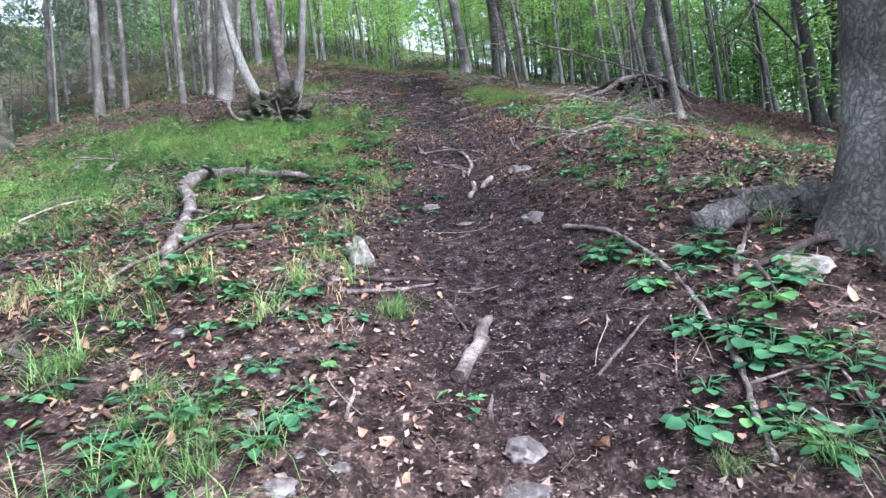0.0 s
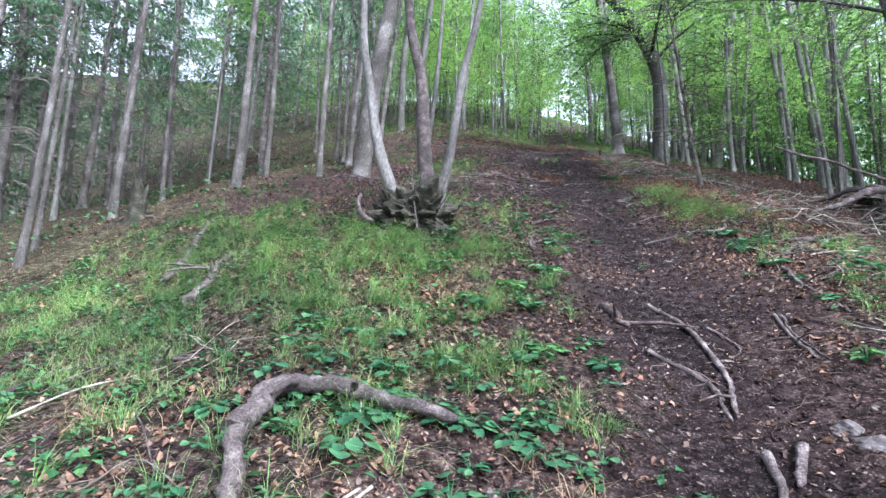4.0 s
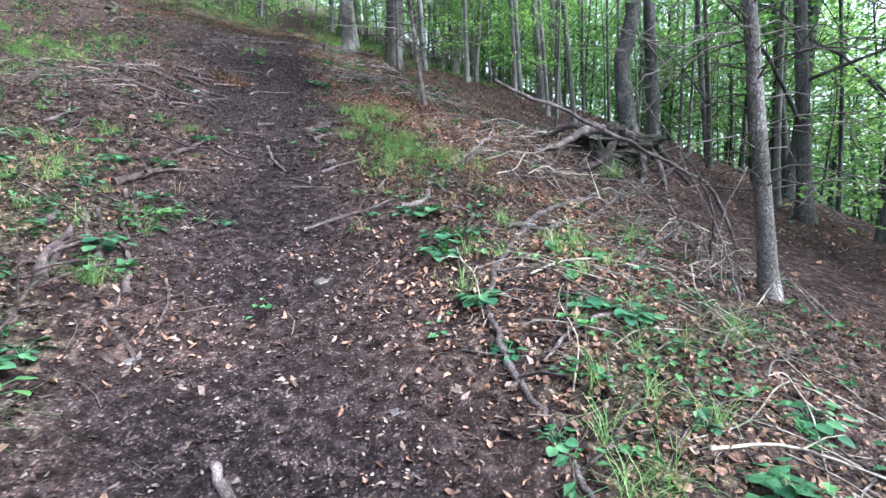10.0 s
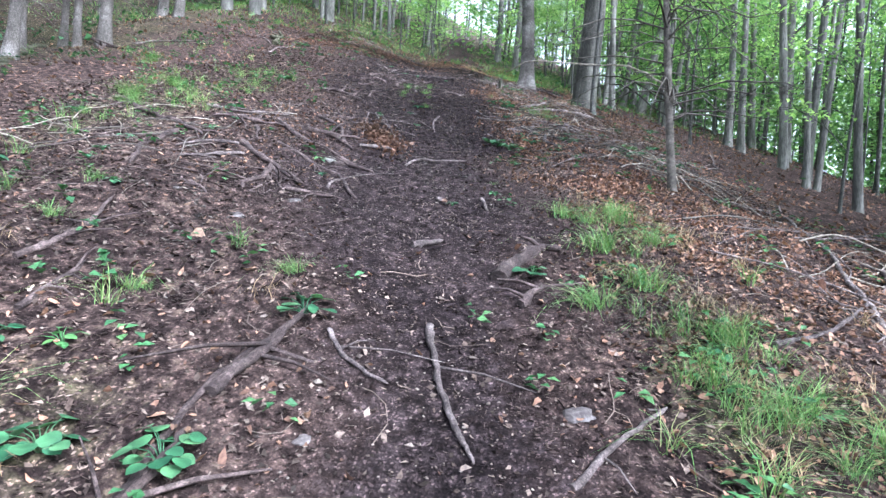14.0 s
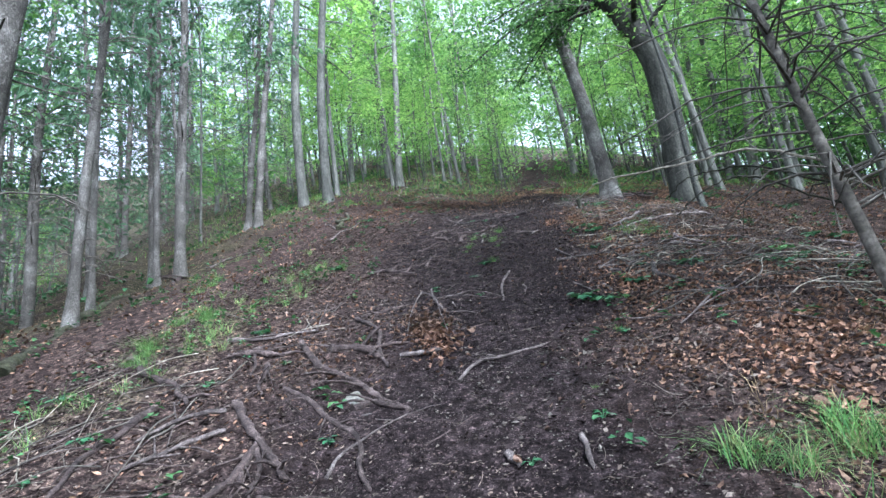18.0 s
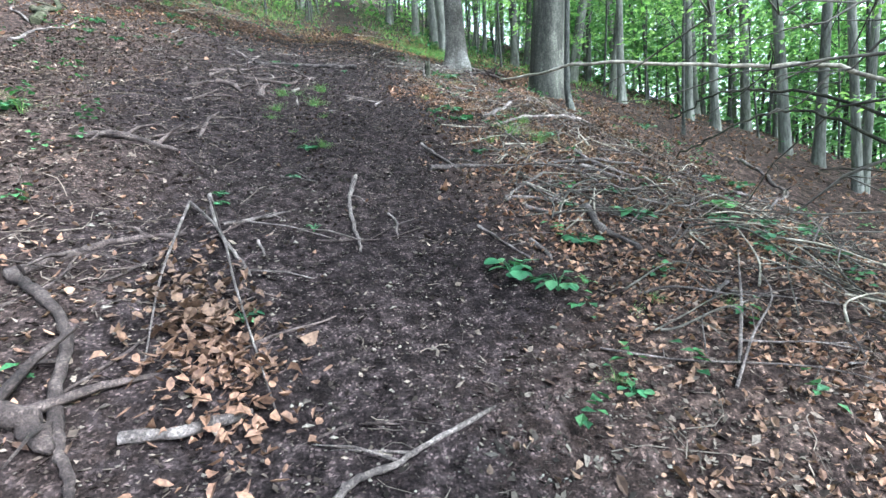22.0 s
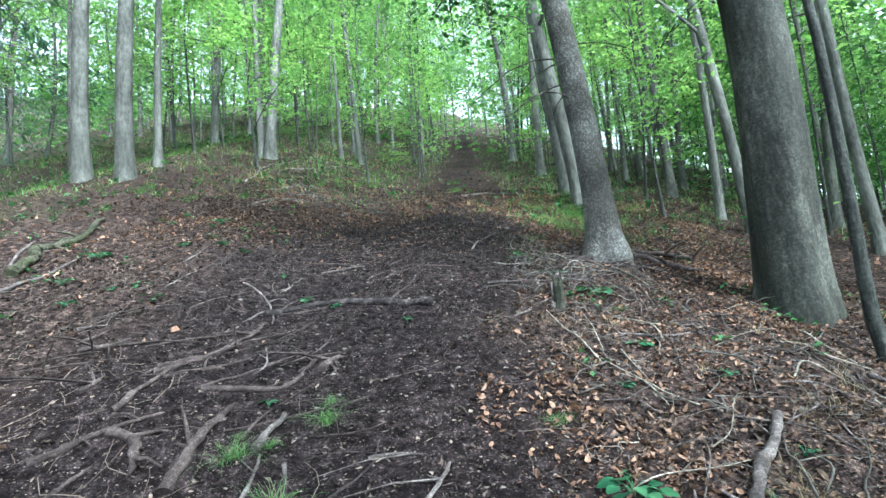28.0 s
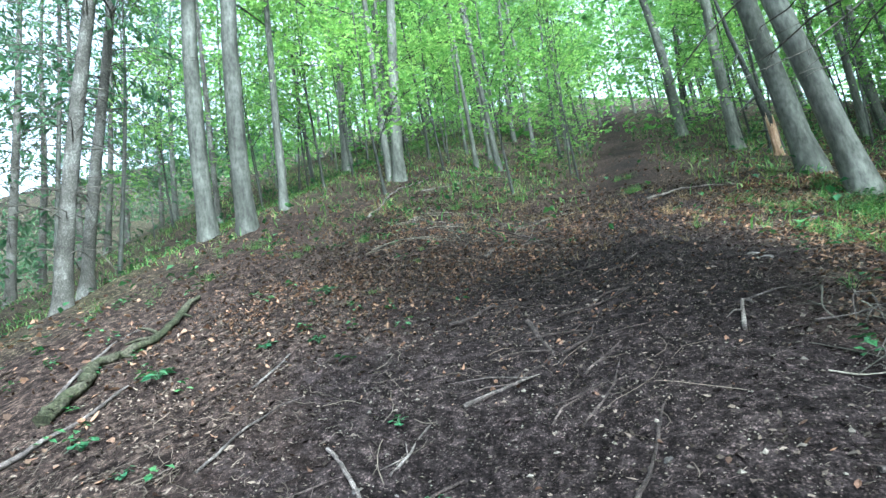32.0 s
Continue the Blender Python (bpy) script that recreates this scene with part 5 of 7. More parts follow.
herb(-1.92, 9.67, 0.33)
herb(-1.78, 9.02, 0.20)
herb(-1.50, 8.66, 0.12)
herb(-1.56, 8.61, 0.14)
herb(-0.83, 8.58, 0.14)
herb(-1.17, 8.49, 0.09)
herb(-1.26, 8.46, 0.09)
herb(-1.62, 9.70, 0.18)
herb(-1.37, 9.75, 0.15)
herb(-0.61, 10.30, 0.26)
herb(0.59, 10.98, 0.18)
herb(1.17, 8.65, 0.12)
herb(1.33, 8.59, 0.09)
herb(1.07, 8.86, 0.08)
herb(0.90, 8.40, 0.12)
herb(1.32, 8.32, 0.22)
herb(1.76, 8.50, 0.13)
herb(1.69, 8.31, 0.12)
herb(1.69, 9.46, 0.13)
herb(1.28, 8.44, 0.08)
herb(1.36, 10.29, 0.17)
herb(2.94, 10.13, 0.16)
herb(1.31, 8.78, 0.09)
herb(-3.11, 11.19, 0.22)
herb(-2.54, 10.02, 0.16)
herb(-1.44, 9.13, 0.10)
tuft(-2.45, 10.10, 0.29)
tuft(-3.98, 14.25, 0.55)
tuft(-0.78, 10.62, 0.23)
tuft(1.10, 11.35, 0.55)
tuft(0.89, 10.65, 0.37)
tuft(1.49, 9.89, 0.34)
tuft(-2.39, 9.50, 0.24)
tuft(1.54, 9.65, 0.21)
tuft(-1.36, 10.22, 0.17)
tuft(-0.98, 8.80, 0.16)
tuft(1.52, 11.53, 0.34)
tuft(1.21, 10.85, 0.39)
tuft(0.95, 11.93, 0.36)
tuft(1.50, 10.39, 0.26)
tuft(-2.20, 10.68, 0.19)
tuft(2.57, 10.22, 0.16)

root(0.023, (-1.69, 12.71), (-1.40, 12.58), (-1.17, 12.43), (-0.96, 12.27), (-0.82, 12.04), (-0.71, 11.87))
root(0.032, (-1.96, 12.53), (-1.69, 12.32), (-1.50, 12.14), (-1.28, 11.97), (-1.15, 11.87))
root(0.024, (-1.53, 12.18), (-1.45, 11.87), (-1.49, 11.70), (-1.53, 11.62), (-1.48, 11.52))
root(0.017, (-1.49, 12.11), (-1.35, 11.85), (-1.23, 11.66))
root(0.017, (-1.41, 11.82), (-1.51, 12.02), (-1.55, 12.14))
bough(0.024, (-1.94, 12.41), (-2.14, 12.33), (-2.25, 12.23), (-2.31, 12.05))
bough(0.022, (-1.81, 12.22), (-1.95, 12.03), (-2.05, 11.92), (-2.12, 11.78))
root(0.027, (-2.51, 12.40), (-2.52, 12.16), (-2.53, 11.91), (-2.40, 11.67), (-2.31, 11.48))
root(0.022, (-1.24, 11.73), (-1.05, 11.74), (-0.89, 11.79))
root(0.009, (-1.96, 11.57), (-1.82, 11.61), (-1.66, 11.70))
root(0.010, (-1.82, 11.55), (-1.74, 11.41), (-1.70, 11.29))
root(0.032, (-2.00, 13.49), (-1.59, 13.05), (-1.27, 12.85), (-1.02, 12.71), (-0.71, 12.56))
root(0.026, (-1.11, 12.56), (-1.00, 12.67), (-0.86, 12.60), (-0.71, 12.57))
root(0.037, (-2.63, 13.33), (-2.26, 13.25), (-1.99, 13.22))
root(0.050, (-1.62, 13.29), (-1.38, 13.34), (-1.15, 13.25))
root(0.026, (-1.69, 14.03), (-1.36, 13.71), (-1.18, 13.33), (-1.06, 13.12))
root(0.026, (-1.65, 14.04), (-1.49, 14.33), (-1.16, 14.46))
root(0.032, (-3.81, 13.39), (-3.12, 12.99), (-2.74, 12.78), (-2.31, 12.47))
root(0.020, (-2.37, 13.42), (-2.24, 13.16), (-2.06, 12.86))
root(0.020, (-2.07, 13.08), (-1.94, 12.81), (-1.84, 12.63))
stick(0.014, (-0.47, 12.89), (-0.38, 13.13), (-0.17, 13.24), (0.16, 13.41))
chunk(0.028, (-1.01, 13.30), (-0.80, 13.33), (-0.67, 13.41))
stick(0.019, (-2.91, 13.69), (-2.34, 13.72), (-1.98, 13.73))
root(0.026, (-2.15, 15.59), (-1.81, 15.60), (-1.51, 15.55))
stick(0.022, (-4.22, 18.58), (-4.25, 19.32), (-4.16, 20.05))
stick(0.022, (-6.91, 18.16), (-6.53, 18.78), (-5.45, 18.75))
stick(0.009, (-0.97, 11.91), (-0.97, 12.09), (-0.90, 12.26), (-0.85, 12.37), (-0.73, 12.54))
chunk(0.022, (-0.08, 12.13), (-0.03, 12.07), (-0.01, 12.03))
chunk(0.015, (0.30, 12.24), (0.32, 12.08), (0.33, 11.97))
root(0.016, (-1.79, 11.36), (-1.68, 11.30), (-1.61, 11.26))
root(0.010, (-1.88, 11.40), (-1.77, 11.31))
root(0.009, (-1.43, 11.51), (-1.28, 11.46))
rock(-1.08, 11.52, 0.16)
rock(-1.80, 11.22, 0.06)
rock(-1.18, 12.70, 0.06)
mossy_rock(-1.19, 12.74, 0.19)
rock(-0.99, 12.51, 0.10)
herb(0.42, 12.38, 0.11)
herb(0.05, 12.05, 0.07)
herb(-3.63, 12.61, 0.21)
herb(-3.63, 12.26, 0.13)
herb(-2.75, 12.08, 0.13)
herb(-2.65, 11.67, 0.11)
herb(-2.61, 11.47, 0.10)
herb(-4.43, 12.45, 0.15)
herb(-2.37, 12.75, 0.13)
herb(-2.63, 13.81, 0.18)
herb(-0.77, 13.84, 0.13)
herb(-2.17, 11.13, 0.10)
herb(0.69, 13.42, 0.12)
herb(-1.91, 13.08, 0.10)
herb(-1.10, 12.21, 0.08)
herb(-2.93, 16.16, 0.23)
herb(-2.35, 13.23, 0.11)
tuft(-3.88, 13.65, 0.54)
tuft(-4.97, 15.72, 0.49)
tuft(-3.66, 14.29, 0.36)
tuft(-3.60, 13.20, 0.29)
tuft(0.42, 12.70, 0.14)
tuft(-3.36, 12.05, 0.14)
tuft(-0.70, 17.26, 0.39)
tuft(-3.93, 14.00, 0.35)
tuft(-5.30, 16.38, 0.45)
tuft(-1.05, 17.00, 0.31)
tuft(-0.55, 16.02, 0.26)
tuft(-2.36, 11.20, 0.13)
tuft(-5.57, 16.84, 0.48)
tuft(0.66, 13.48, 0.16)

bough(0.031, (0.26, 15.56), (0.57, 15.64), (1.09, 15.71), (1.66, 15.89), (2.30, 16.12))
chunk(0.030, (1.23, 14.93), (1.20, 14.70), (1.27, 14.53), (1.31, 14.39))
stick(0.015, (0.71, 15.07), (0.97, 15.07), (1.12, 14.98))
chunk(0.018, (0.68, 14.51), (0.72, 14.39), (0.73, 14.29))
stick(0.009, (0.42, 14.69), (0.51, 14.53), (0.60, 14.36), (0.63, 14.27))
stick(0.016, (1.19, 15.58), (0.90, 15.28), (0.70, 15.01))
stick(0.017, (0.81, 14.95), (0.93, 14.81), (1.06, 14.72))
stick(0.014, (1.24, 15.04), (1.41, 14.89), (1.55, 14.75))
stick(0.014, (-0.29, 15.41), (-0.34, 15.05), (-0.34, 14.74), (-0.31, 14.54), (-0.29, 14.38))
stick(0.012, (-1.01, 14.60), (-0.90, 14.67), (-0.79, 14.76), (-0.68, 14.83))
stick(0.013, (-1.17, 15.00), (-1.06, 14.66), (-0.96, 14.43), (-0.85, 14.26), (-0.79, 14.14))
chunk(0.008, (-0.81, 14.45), (-0.75, 14.31))
stick(0.008, (-0.81, 15.37), (-0.68, 15.33), (-0.56, 15.29))
chunk(0.039, (1.10, 17.20), (1.33, 17.44), (1.65, 17.88))
stick(0.020, (1.62, 15.81), (1.75, 15.65), (1.91, 15.56))
stick(0.022, (3.22, 15.94), (3.60, 15.88), (3.81, 15.62))
stick(0.016, (0.27, 16.10), (0.37, 15.83), (0.49, 15.59))
stick(0.011, (1.59, 14.05), (1.36, 13.88))
stick(0.015, (2.20, 16.03), (2.52, 16.01), (2.31, 15.46))
stick(0.019, (1.76, 16.30), (1.77, 15.84), (2.03, 15.66))
stick(0.022, (5.10, 18.22), (4.66, 17.14), (4.56, 16.75), (3.29, 15.62))
root(0.014, (-1.86, 16.84), (-1.78, 17.17), (-1.67, 17.42))
root(0.012, (-1.46, 15.87), (-1.49, 16.26), (-1.50, 16.67))
root(0.016, (-1.99, 17.40), (-1.80, 17.61), (-1.58, 17.81))
stick(0.008, (-0.11, 14.83), (-0.07, 14.70), (-0.08, 14.55))
herb(0.47, 14.18, 0.23)
herb(0.66, 14.05, 0.25)
herb(0.82, 14.10, 0.12)
herb(0.98, 14.50, 0.20)
herb(1.29, 14.16, 0.09)
herb(1.11, 14.95, 0.12)
herb(1.61, 15.23, 0.17)
herb(1.56, 14.84, 0.21)
herb(2.47, 15.22, 0.23)
herb(3.50, 16.21, 0.21)
herb(2.23, 14.79, 0.16)
herb(2.34, 14.61, 0.19)
herb(3.16, 15.10, 0.18)
herb(2.24, 14.35, 0.11)
herb(-0.67, 15.94, 0.16)
herb(-0.72, 15.34, 0.08)
herb(-0.54, 14.61, 0.08)
herb(-1.12, 15.00, 0.09)
herb(-1.08, 14.85, 0.06)
herb(2.82, 14.56, 0.16)
herb(4.13, 18.93, 0.41)
herb(3.26, 16.30, 0.18)
herb(1.48, 14.89, 0.15)
herb(2.55, 14.87, 0.17)
herb(2.19, 14.43, 0.14)
herb(2.25, 14.93, 0.17)
herb(0.84, 17.09, 0.23)
herb(1.60, 16.62, 0.19)
herb(0.78, 16.02, 0.12)
tuft(1.27, 16.68, 0.55)
tuft(1.49, 16.49, 0.42)
tuft(-0.57, 16.88, 0.19)
tuft(-0.88, 17.65, 0.20)
tuft(-1.05, 16.76, 0.20)
tuft(1.12, 13.96, 0.18)
tuft(1.44, 13.87, 0.16)
tuft(0.57, 17.83, 0.23)
tuft(1.58, 17.19, 0.43)
tuft(-0.82, 16.41, 0.11)
tuft(0.99, 13.90, 0.11)
tuft(0.97, 16.39, 0.26)

root(0.018, (-1.50, 18.03), (-1.23, 18.10), (-1.01, 18.15), (-0.93, 18.45), (-0.76, 18.52))
root(0.026, (-1.23, 17.34), (-1.27, 17.58), (-1.24, 17.73), (-1.24, 17.92))
chunk(0.027, (-0.95, 17.60), (-0.93, 17.74), (-0.90, 17.87))
root(0.017, (-1.85, 17.77), (-1.83, 17.98), (-1.82, 18.23))
root(0.018, (-1.92, 18.22), (-1.71, 18.34), (-1.61, 18.65), (-1.54, 19.02))
root(0.017, (-2.54, 18.32), (-2.36, 18.37), (-2.31, 18.49))
root(0.025, (-1.71, 17.62), (-1.57, 17.56), (-1.49, 17.49), (-1.45, 17.38))
root(0.015, (-2.17, 17.89), (-2.13, 18.04))
stick(0.013, (-0.07, 17.20), (-0.02, 17.34), (0.04, 17.52))
chunk(0.035, (1.20, 16.97), (1.39, 17.13), (1.61, 17.31), (1.92, 17.40), (2.27, 17.66), (2.59, 17.86))
stick(0.010, (1.67, 17.35), (1.77, 17.18), (1.78, 16.98))
stick(0.009, (-0.36, 17.54), (-0.22, 17.56), (-0.08, 17.56))
stick(0.011, (0.87, 17.05), (1.06, 17.43))
stick(0.012, (-0.86, 17.19), (-0.88, 17.39), (-0.91, 17.58))
stick(0.009, (-0.76, 17.52), (-0.67, 17.30), (-0.62, 17.15))
chunk(0.027, (2.55, 18.52), (2.56, 18.34), (2.59, 18.26))
rock(-0.48, 17.07, 0.12)
rock(0.49, 22.35, 0.12)
herb(0.58, 17.25, 0.15)
herb(0.81, 17.39, 0.24)
herb(1.62, 17.62, 0.10)
herb(1.34, 17.37, 0.12)
herb(1.12, 17.10, 0.07)
herb(2.93, 18.50, 0.14)
herb(1.20, 19.61, 0.32)
herb(1.28, 18.73, 0.15)
herb(3.38, 20.30, 0.42)
herb(1.41, 17.28, 0.13)
herb(1.00, 18.16, 0.09)
herb(1.62, 18.28, 0.11)
herb(-1.04, 17.97, 0.07)
tuft(-1.08, 17.71, 0.14)
tuft(-0.68, 17.98, 0.20)
tuft(-0.60, 27.91, 0.45)
tuft(-2.78, 22.60, 0.19)
tuft(-2.85, 25.54, 0.55)
tuft(1.66, 24.42, 0.44)
tuft(1.27, 19.29, 0.24)
tuft(-3.99, 23.49, 0.39)
tuft(-4.76, 23.18, 0.38)
tuft(1.50, 17.01, 0.16)
tuft(-2.37, 26.59, 0.54)

root(0.023, (-0.84, 18.31), (-0.81, 18.42), (-0.74, 18.46))
root(0.015, (-1.90, 18.17), (-1.72, 18.31), (-1.63, 18.51), (-1.57, 18.74), (-1.53, 18.89))
root(0.014, (-1.61, 18.22), (-1.56, 18.27), (-1.49, 18.30))
root(0.012, (-2.47, 18.25), (-2.43, 18.35), (-2.27, 18.45))
root(0.011, (-2.63, 18.37), (-2.58, 18.46), (-2.54, 18.59))
stick(0.011, (-2.78, 18.56), (-2.67, 18.59), (-2.57, 18.61))
root(0.009, (-1.94, 18.12), (-1.93, 18.20))
stick(0.011, (-2.04, 19.62), (-1.78, 19.44), (-1.59, 19.24), (-1.48, 18.99))
stick(0.007, (-1.28, 18.26), (-1.24, 18.37), (-1.34, 18.58))
stick(0.011, (0.44, 18.99), (0.61, 19.21), (0.75, 19.42))
chunk(0.035, (0.92, 19.98), (0.82, 19.60), (0.78, 19.35), (0.76, 19.17))
stick(0.014, (0.26, 19.67), (0.51, 19.79), (0.78, 19.96))
stick(0.015, (1.01, 19.90), (1.15, 19.89), (1.27, 19.82))
root(0.023, (-2.05, 22.76), (-1.89, 23.95), (-1.52, 23.80))
root(0.017, (-1.92, 21.17), (-1.62, 21.68))
root(0.015, (-1.32, 21.37), (-1.01, 20.72))
stick(0.009, (-1.66, 19.57), (-1.59, 19.94))
stick(0.012, (-1.45, 20.12), (-1.26, 20.32), (-1.12, 20.48))
stick(0.011, (-2.62, 19.31), (-2.62, 19.55), (-2.55, 19.75))
stick(0.011, (-2.93, 20.04), (-2.90, 20.43))
stick(0.007, (-1.71, 18.96), (-1.66, 19.10), (-1.61, 19.22))
stick(0.014, (0.09, 20.78), (0.17, 21.20), (0.22, 21.15))
stick(0.022, (-4.52, 26.91), (-3.92, 28.23), (-3.01, 29.13))
stick(0.022, (-4.72, 24.88), (-5.21, 27.23), (-5.06, 29.80))
stick(0.022, (-0.18, 25.18), (0.49, 25.93), (1.11, 25.86))
stick(0.022, (-4.97, 30.01), (-3.61, 29.18))
stick(0.016, (-4.57, 19.69), (-5.35, 20.64), (-5.30, 21.04))
rock(0.55, 22.24, 0.13)
rock(-0.42, 19.74, 0.07)
rock(-1.90, 19.29, 0.06)
rock(-1.78, 19.45, 0.06)
rock(-1.59, 19.49, 0.05)
rock(1.28, 23.59, 0.11)
rock(0.65, 19.06, 0.05)
herb(-1.38, 19.46, 0.15)
herb(-1.06, 19.33, 0.11)
herb(-0.38, 18.96, 0.07)
herb(0.90, 20.14, 0.20)
herb(-1.76, 19.90, 0.10)
herb(-3.96, 20.15, 0.24)
herb(-3.76, 19.46, 0.16)
herb(-3.21, 18.89, 0.13)
herb(0.91, 19.52, 0.11)
herb(-3.08, 19.25, 0.11)
herb(-2.78, 20.61, 0.15)
herb(-3.36, 21.58, 0.25)
herb(-3.21, 20.51, 0.15)
tuft(-2.91, 23.02, 0.20)
tuft(-0.38, 27.80, 0.41)
tuft(-3.10, 26.36, 0.55)
tuft(-5.69, 22.28, 0.38)
tuft(-5.97, 23.46, 0.54)
tuft(-4.70, 22.85, 0.36)
tuft(0.99, 19.36, 0.15)
tuft(1.21, 19.72, 0.14)
tuft(-3.22, 25.34, 0.51)
tuft(-2.58, 26.12, 0.54)
tuft(-2.82, 21.57, 0.21)
tuft(-2.90, 21.26, 0.17)
tuft(1.63, 26.26, 0.49)
tuft(1.71, 23.57, 0.34)

# roots hanging out of the low bank
root(0.030, (-0.83, 7.5), (-0.89, 7.75), (-0.91, 7.93), (-0.93, 8.18))
root(0.024, (-0.66, 7.66), (-0.7, 7.85), (-0.78, 8.01), (-0.92, 8.28))
root(0.021, (-0.45, 7.5), (-0.5, 7.7), (-0.56, 7.86), (-0.75, 8.18))
root(0.012, (-0.68, 8.43), (-0.75, 8.7), (-0.88, 9.01))
tuft(-0.65, 7.6, 0.3)
# the heavy root log across the trail
root(0.016, (-0.88, 7.88), (-0.82, 7.51), (-0.80, 7.29), (-0.79, 7.10))
root(0.012, (-0.91, 8.46), (-0.75, 8.06), (-0.68, 7.78))
root(0.013, (-0.72, 8.30), (-0.58, 7.97), (-0.46, 7.40))
root(0.010, (-0.32, 7.72), (-0.26, 7.45), (-0.28, 7.17))
root(0.014, (-0.48, 7.29), (-0.33, 7.14), (-0.27, 7.03))
root(0.016, (-0.87, 8.85), (-0.77, 8.60), (-0.66, 8.40), (-0.60, 8.21))
root(0.018, (-0.89, 8.98), (-0.82, 9.25), (-0.78, 9.78), (-0.60, 10.33))
root(0.020, (-1.08, 8.32), (-1.03, 8.18), (-1.03, 8.08))
root(0.012, (-0.54, 8.81), (-0.41, 8.67), (-0.24, 8.51))
stick(0.012, (0.41, 8.36), (0.62, 8.48), (0.88, 8.58), (1.10, 8.67))
root(0.014, (1.28, 5.23), (1.44, 5.43), (1.68, 5.56), (1.90, 5.59))
root(0.012, (1.28, 5.23), (1.25, 5.02), (1.30, 4.80), (1.41, 4.63))
root(0.010, (1.91, 5.24), (1.92, 5.13), (1.80, 4.96))
root(0.011, (1.79, 5.29), (1.53, 5.14), (1.42, 5.15))

wood("fallen_bough", 0.055, ((-4.5, 19.62), (-4.62, 19.98), (-4.85, 20.35), (-4.78, 20.8), (-5.2, 21.65)), 0.045, MOSSY_LOG,
     "dark crooked fallen bough green with moss", "branch", taper=0.5, knobs=0.12, seg=12, twigs=4)
wood("root_log", 0.03, ((-1.6, 19.12), (-1.4, 19.28), (-1.0, 19.42), (-0.75, 19.38), (-0.45, 19.27), (-0.2, 19.24)), 0.02, LOG_BARK,
     "thick dark root log lying across the trail", "log", taper=-0.35, knobs=0.12, seg=16)
wood("fallen_tree_log", 0.075, ((-5.3, 13.3), (-5.9, 14.2), (-6.75, 15.5), (-7.9, 17.2)), 0.03, MOSSY_LOG, "rotting fallen log green with moss", "log", taper=0.45, knobs=0.05, seg=14)


def line_wood(name, pts, r, mat, label, category, twigs=0, parent=None, n=26, seg=7, end=0.25):
    """A branch through points in the air; its ends rest on the ground or on another thing."""
    p = curve_points(pts, n)
    p[1:-1] += detail.normal(0, 0.006, (n - 2, 3))
    s = Shape()
    tube(s, p - p[0], r * np.linspace(1, end, n), seg, 0.06, detail)
    for _ in range(twigs):
        i = detail.integers(3, n - 1)
        d = detail.normal(0, 0.2, 3)
        a = p[i] - p[0]
        tube(s, [a, a + d * 0.5 + [0, 0, 0.03], a + d], np.array([0.4, 0.25, 0.12]) * r, 4, cap=False)
    ob = part(name, s, mat, parent)
    if parent:
        ob.location = Vector(p[0]) - parent.location
        return ob
    ob.location = p[0]
    return tagged(ob, label, category)


def above(x, y, h):
    return (x, y, float(ground_height(x, y)) + h)


line_wood("leaning_dead_branch", [above(4.5, 8.75, 0.02), (4.1, 8.62, 4.02), (3.65, 8.48, 4.21), (2.7, 8.2, 4.5), (1.7, 7.93, 4.77)], 0.019, DEAD_WOOD,
          "long pale dead pole leaning up out of dead twigs", "branch", 0, end=0.7)
line_wood("leaning_dead_branch", [above(3.7, 8.2, 0.0), above(3.5, 8.0, 0.5), above(3.2, 8.1, 0.9), above(3.0, 8.4, 1.3)], 0.012, DEAD_WOOD, "bare dead branch leaning up from the foot of a spruce", "branch", 0)
line_wood("leaning_dead_branch", [above(3.1, 7.3, 0.0), above(3.25, 7.6, 0.3), above(3.5, 8.3, 0.7), above(3.9, 8.9, 0.95)], 0.011, DEAD_WOOD, "bare dead branch leaning up from the foot of a spruce", "branch", 0)
line_wood("long_branch", [(2.22, 13.3, 6.9), (1.98, 13.75, 7.24), (1.4, 13.92, 7.3), (0.85, 14.02, 7.33), (0.6, 14.75, 7.43)], 0.012, PALE_BRUSH, "", "", 0, bare, end=0.5)
line_wood("crooked_branch", [(2.22, 13.3, 6.75), (1.95, 13.8, 7.12), (1.7, 14.0, 7.21), (1.5, 14.04, 7.19), (1.35, 14.2, 7.1)], 0.009, MOSSY_WOOD, "", "", 0, bare, end=0.5)
line_wood("crooked_branch", [(2.23, 13.3, 6.6), (1.95, 13.8, 7.02), (1.75, 13.95, 7.09), (1.5, 14.04, 6.99), (1.4, 14.2, 6.9)], 0.009, MOSSY_WOOD, "", "", 0, bare, end=0.5)


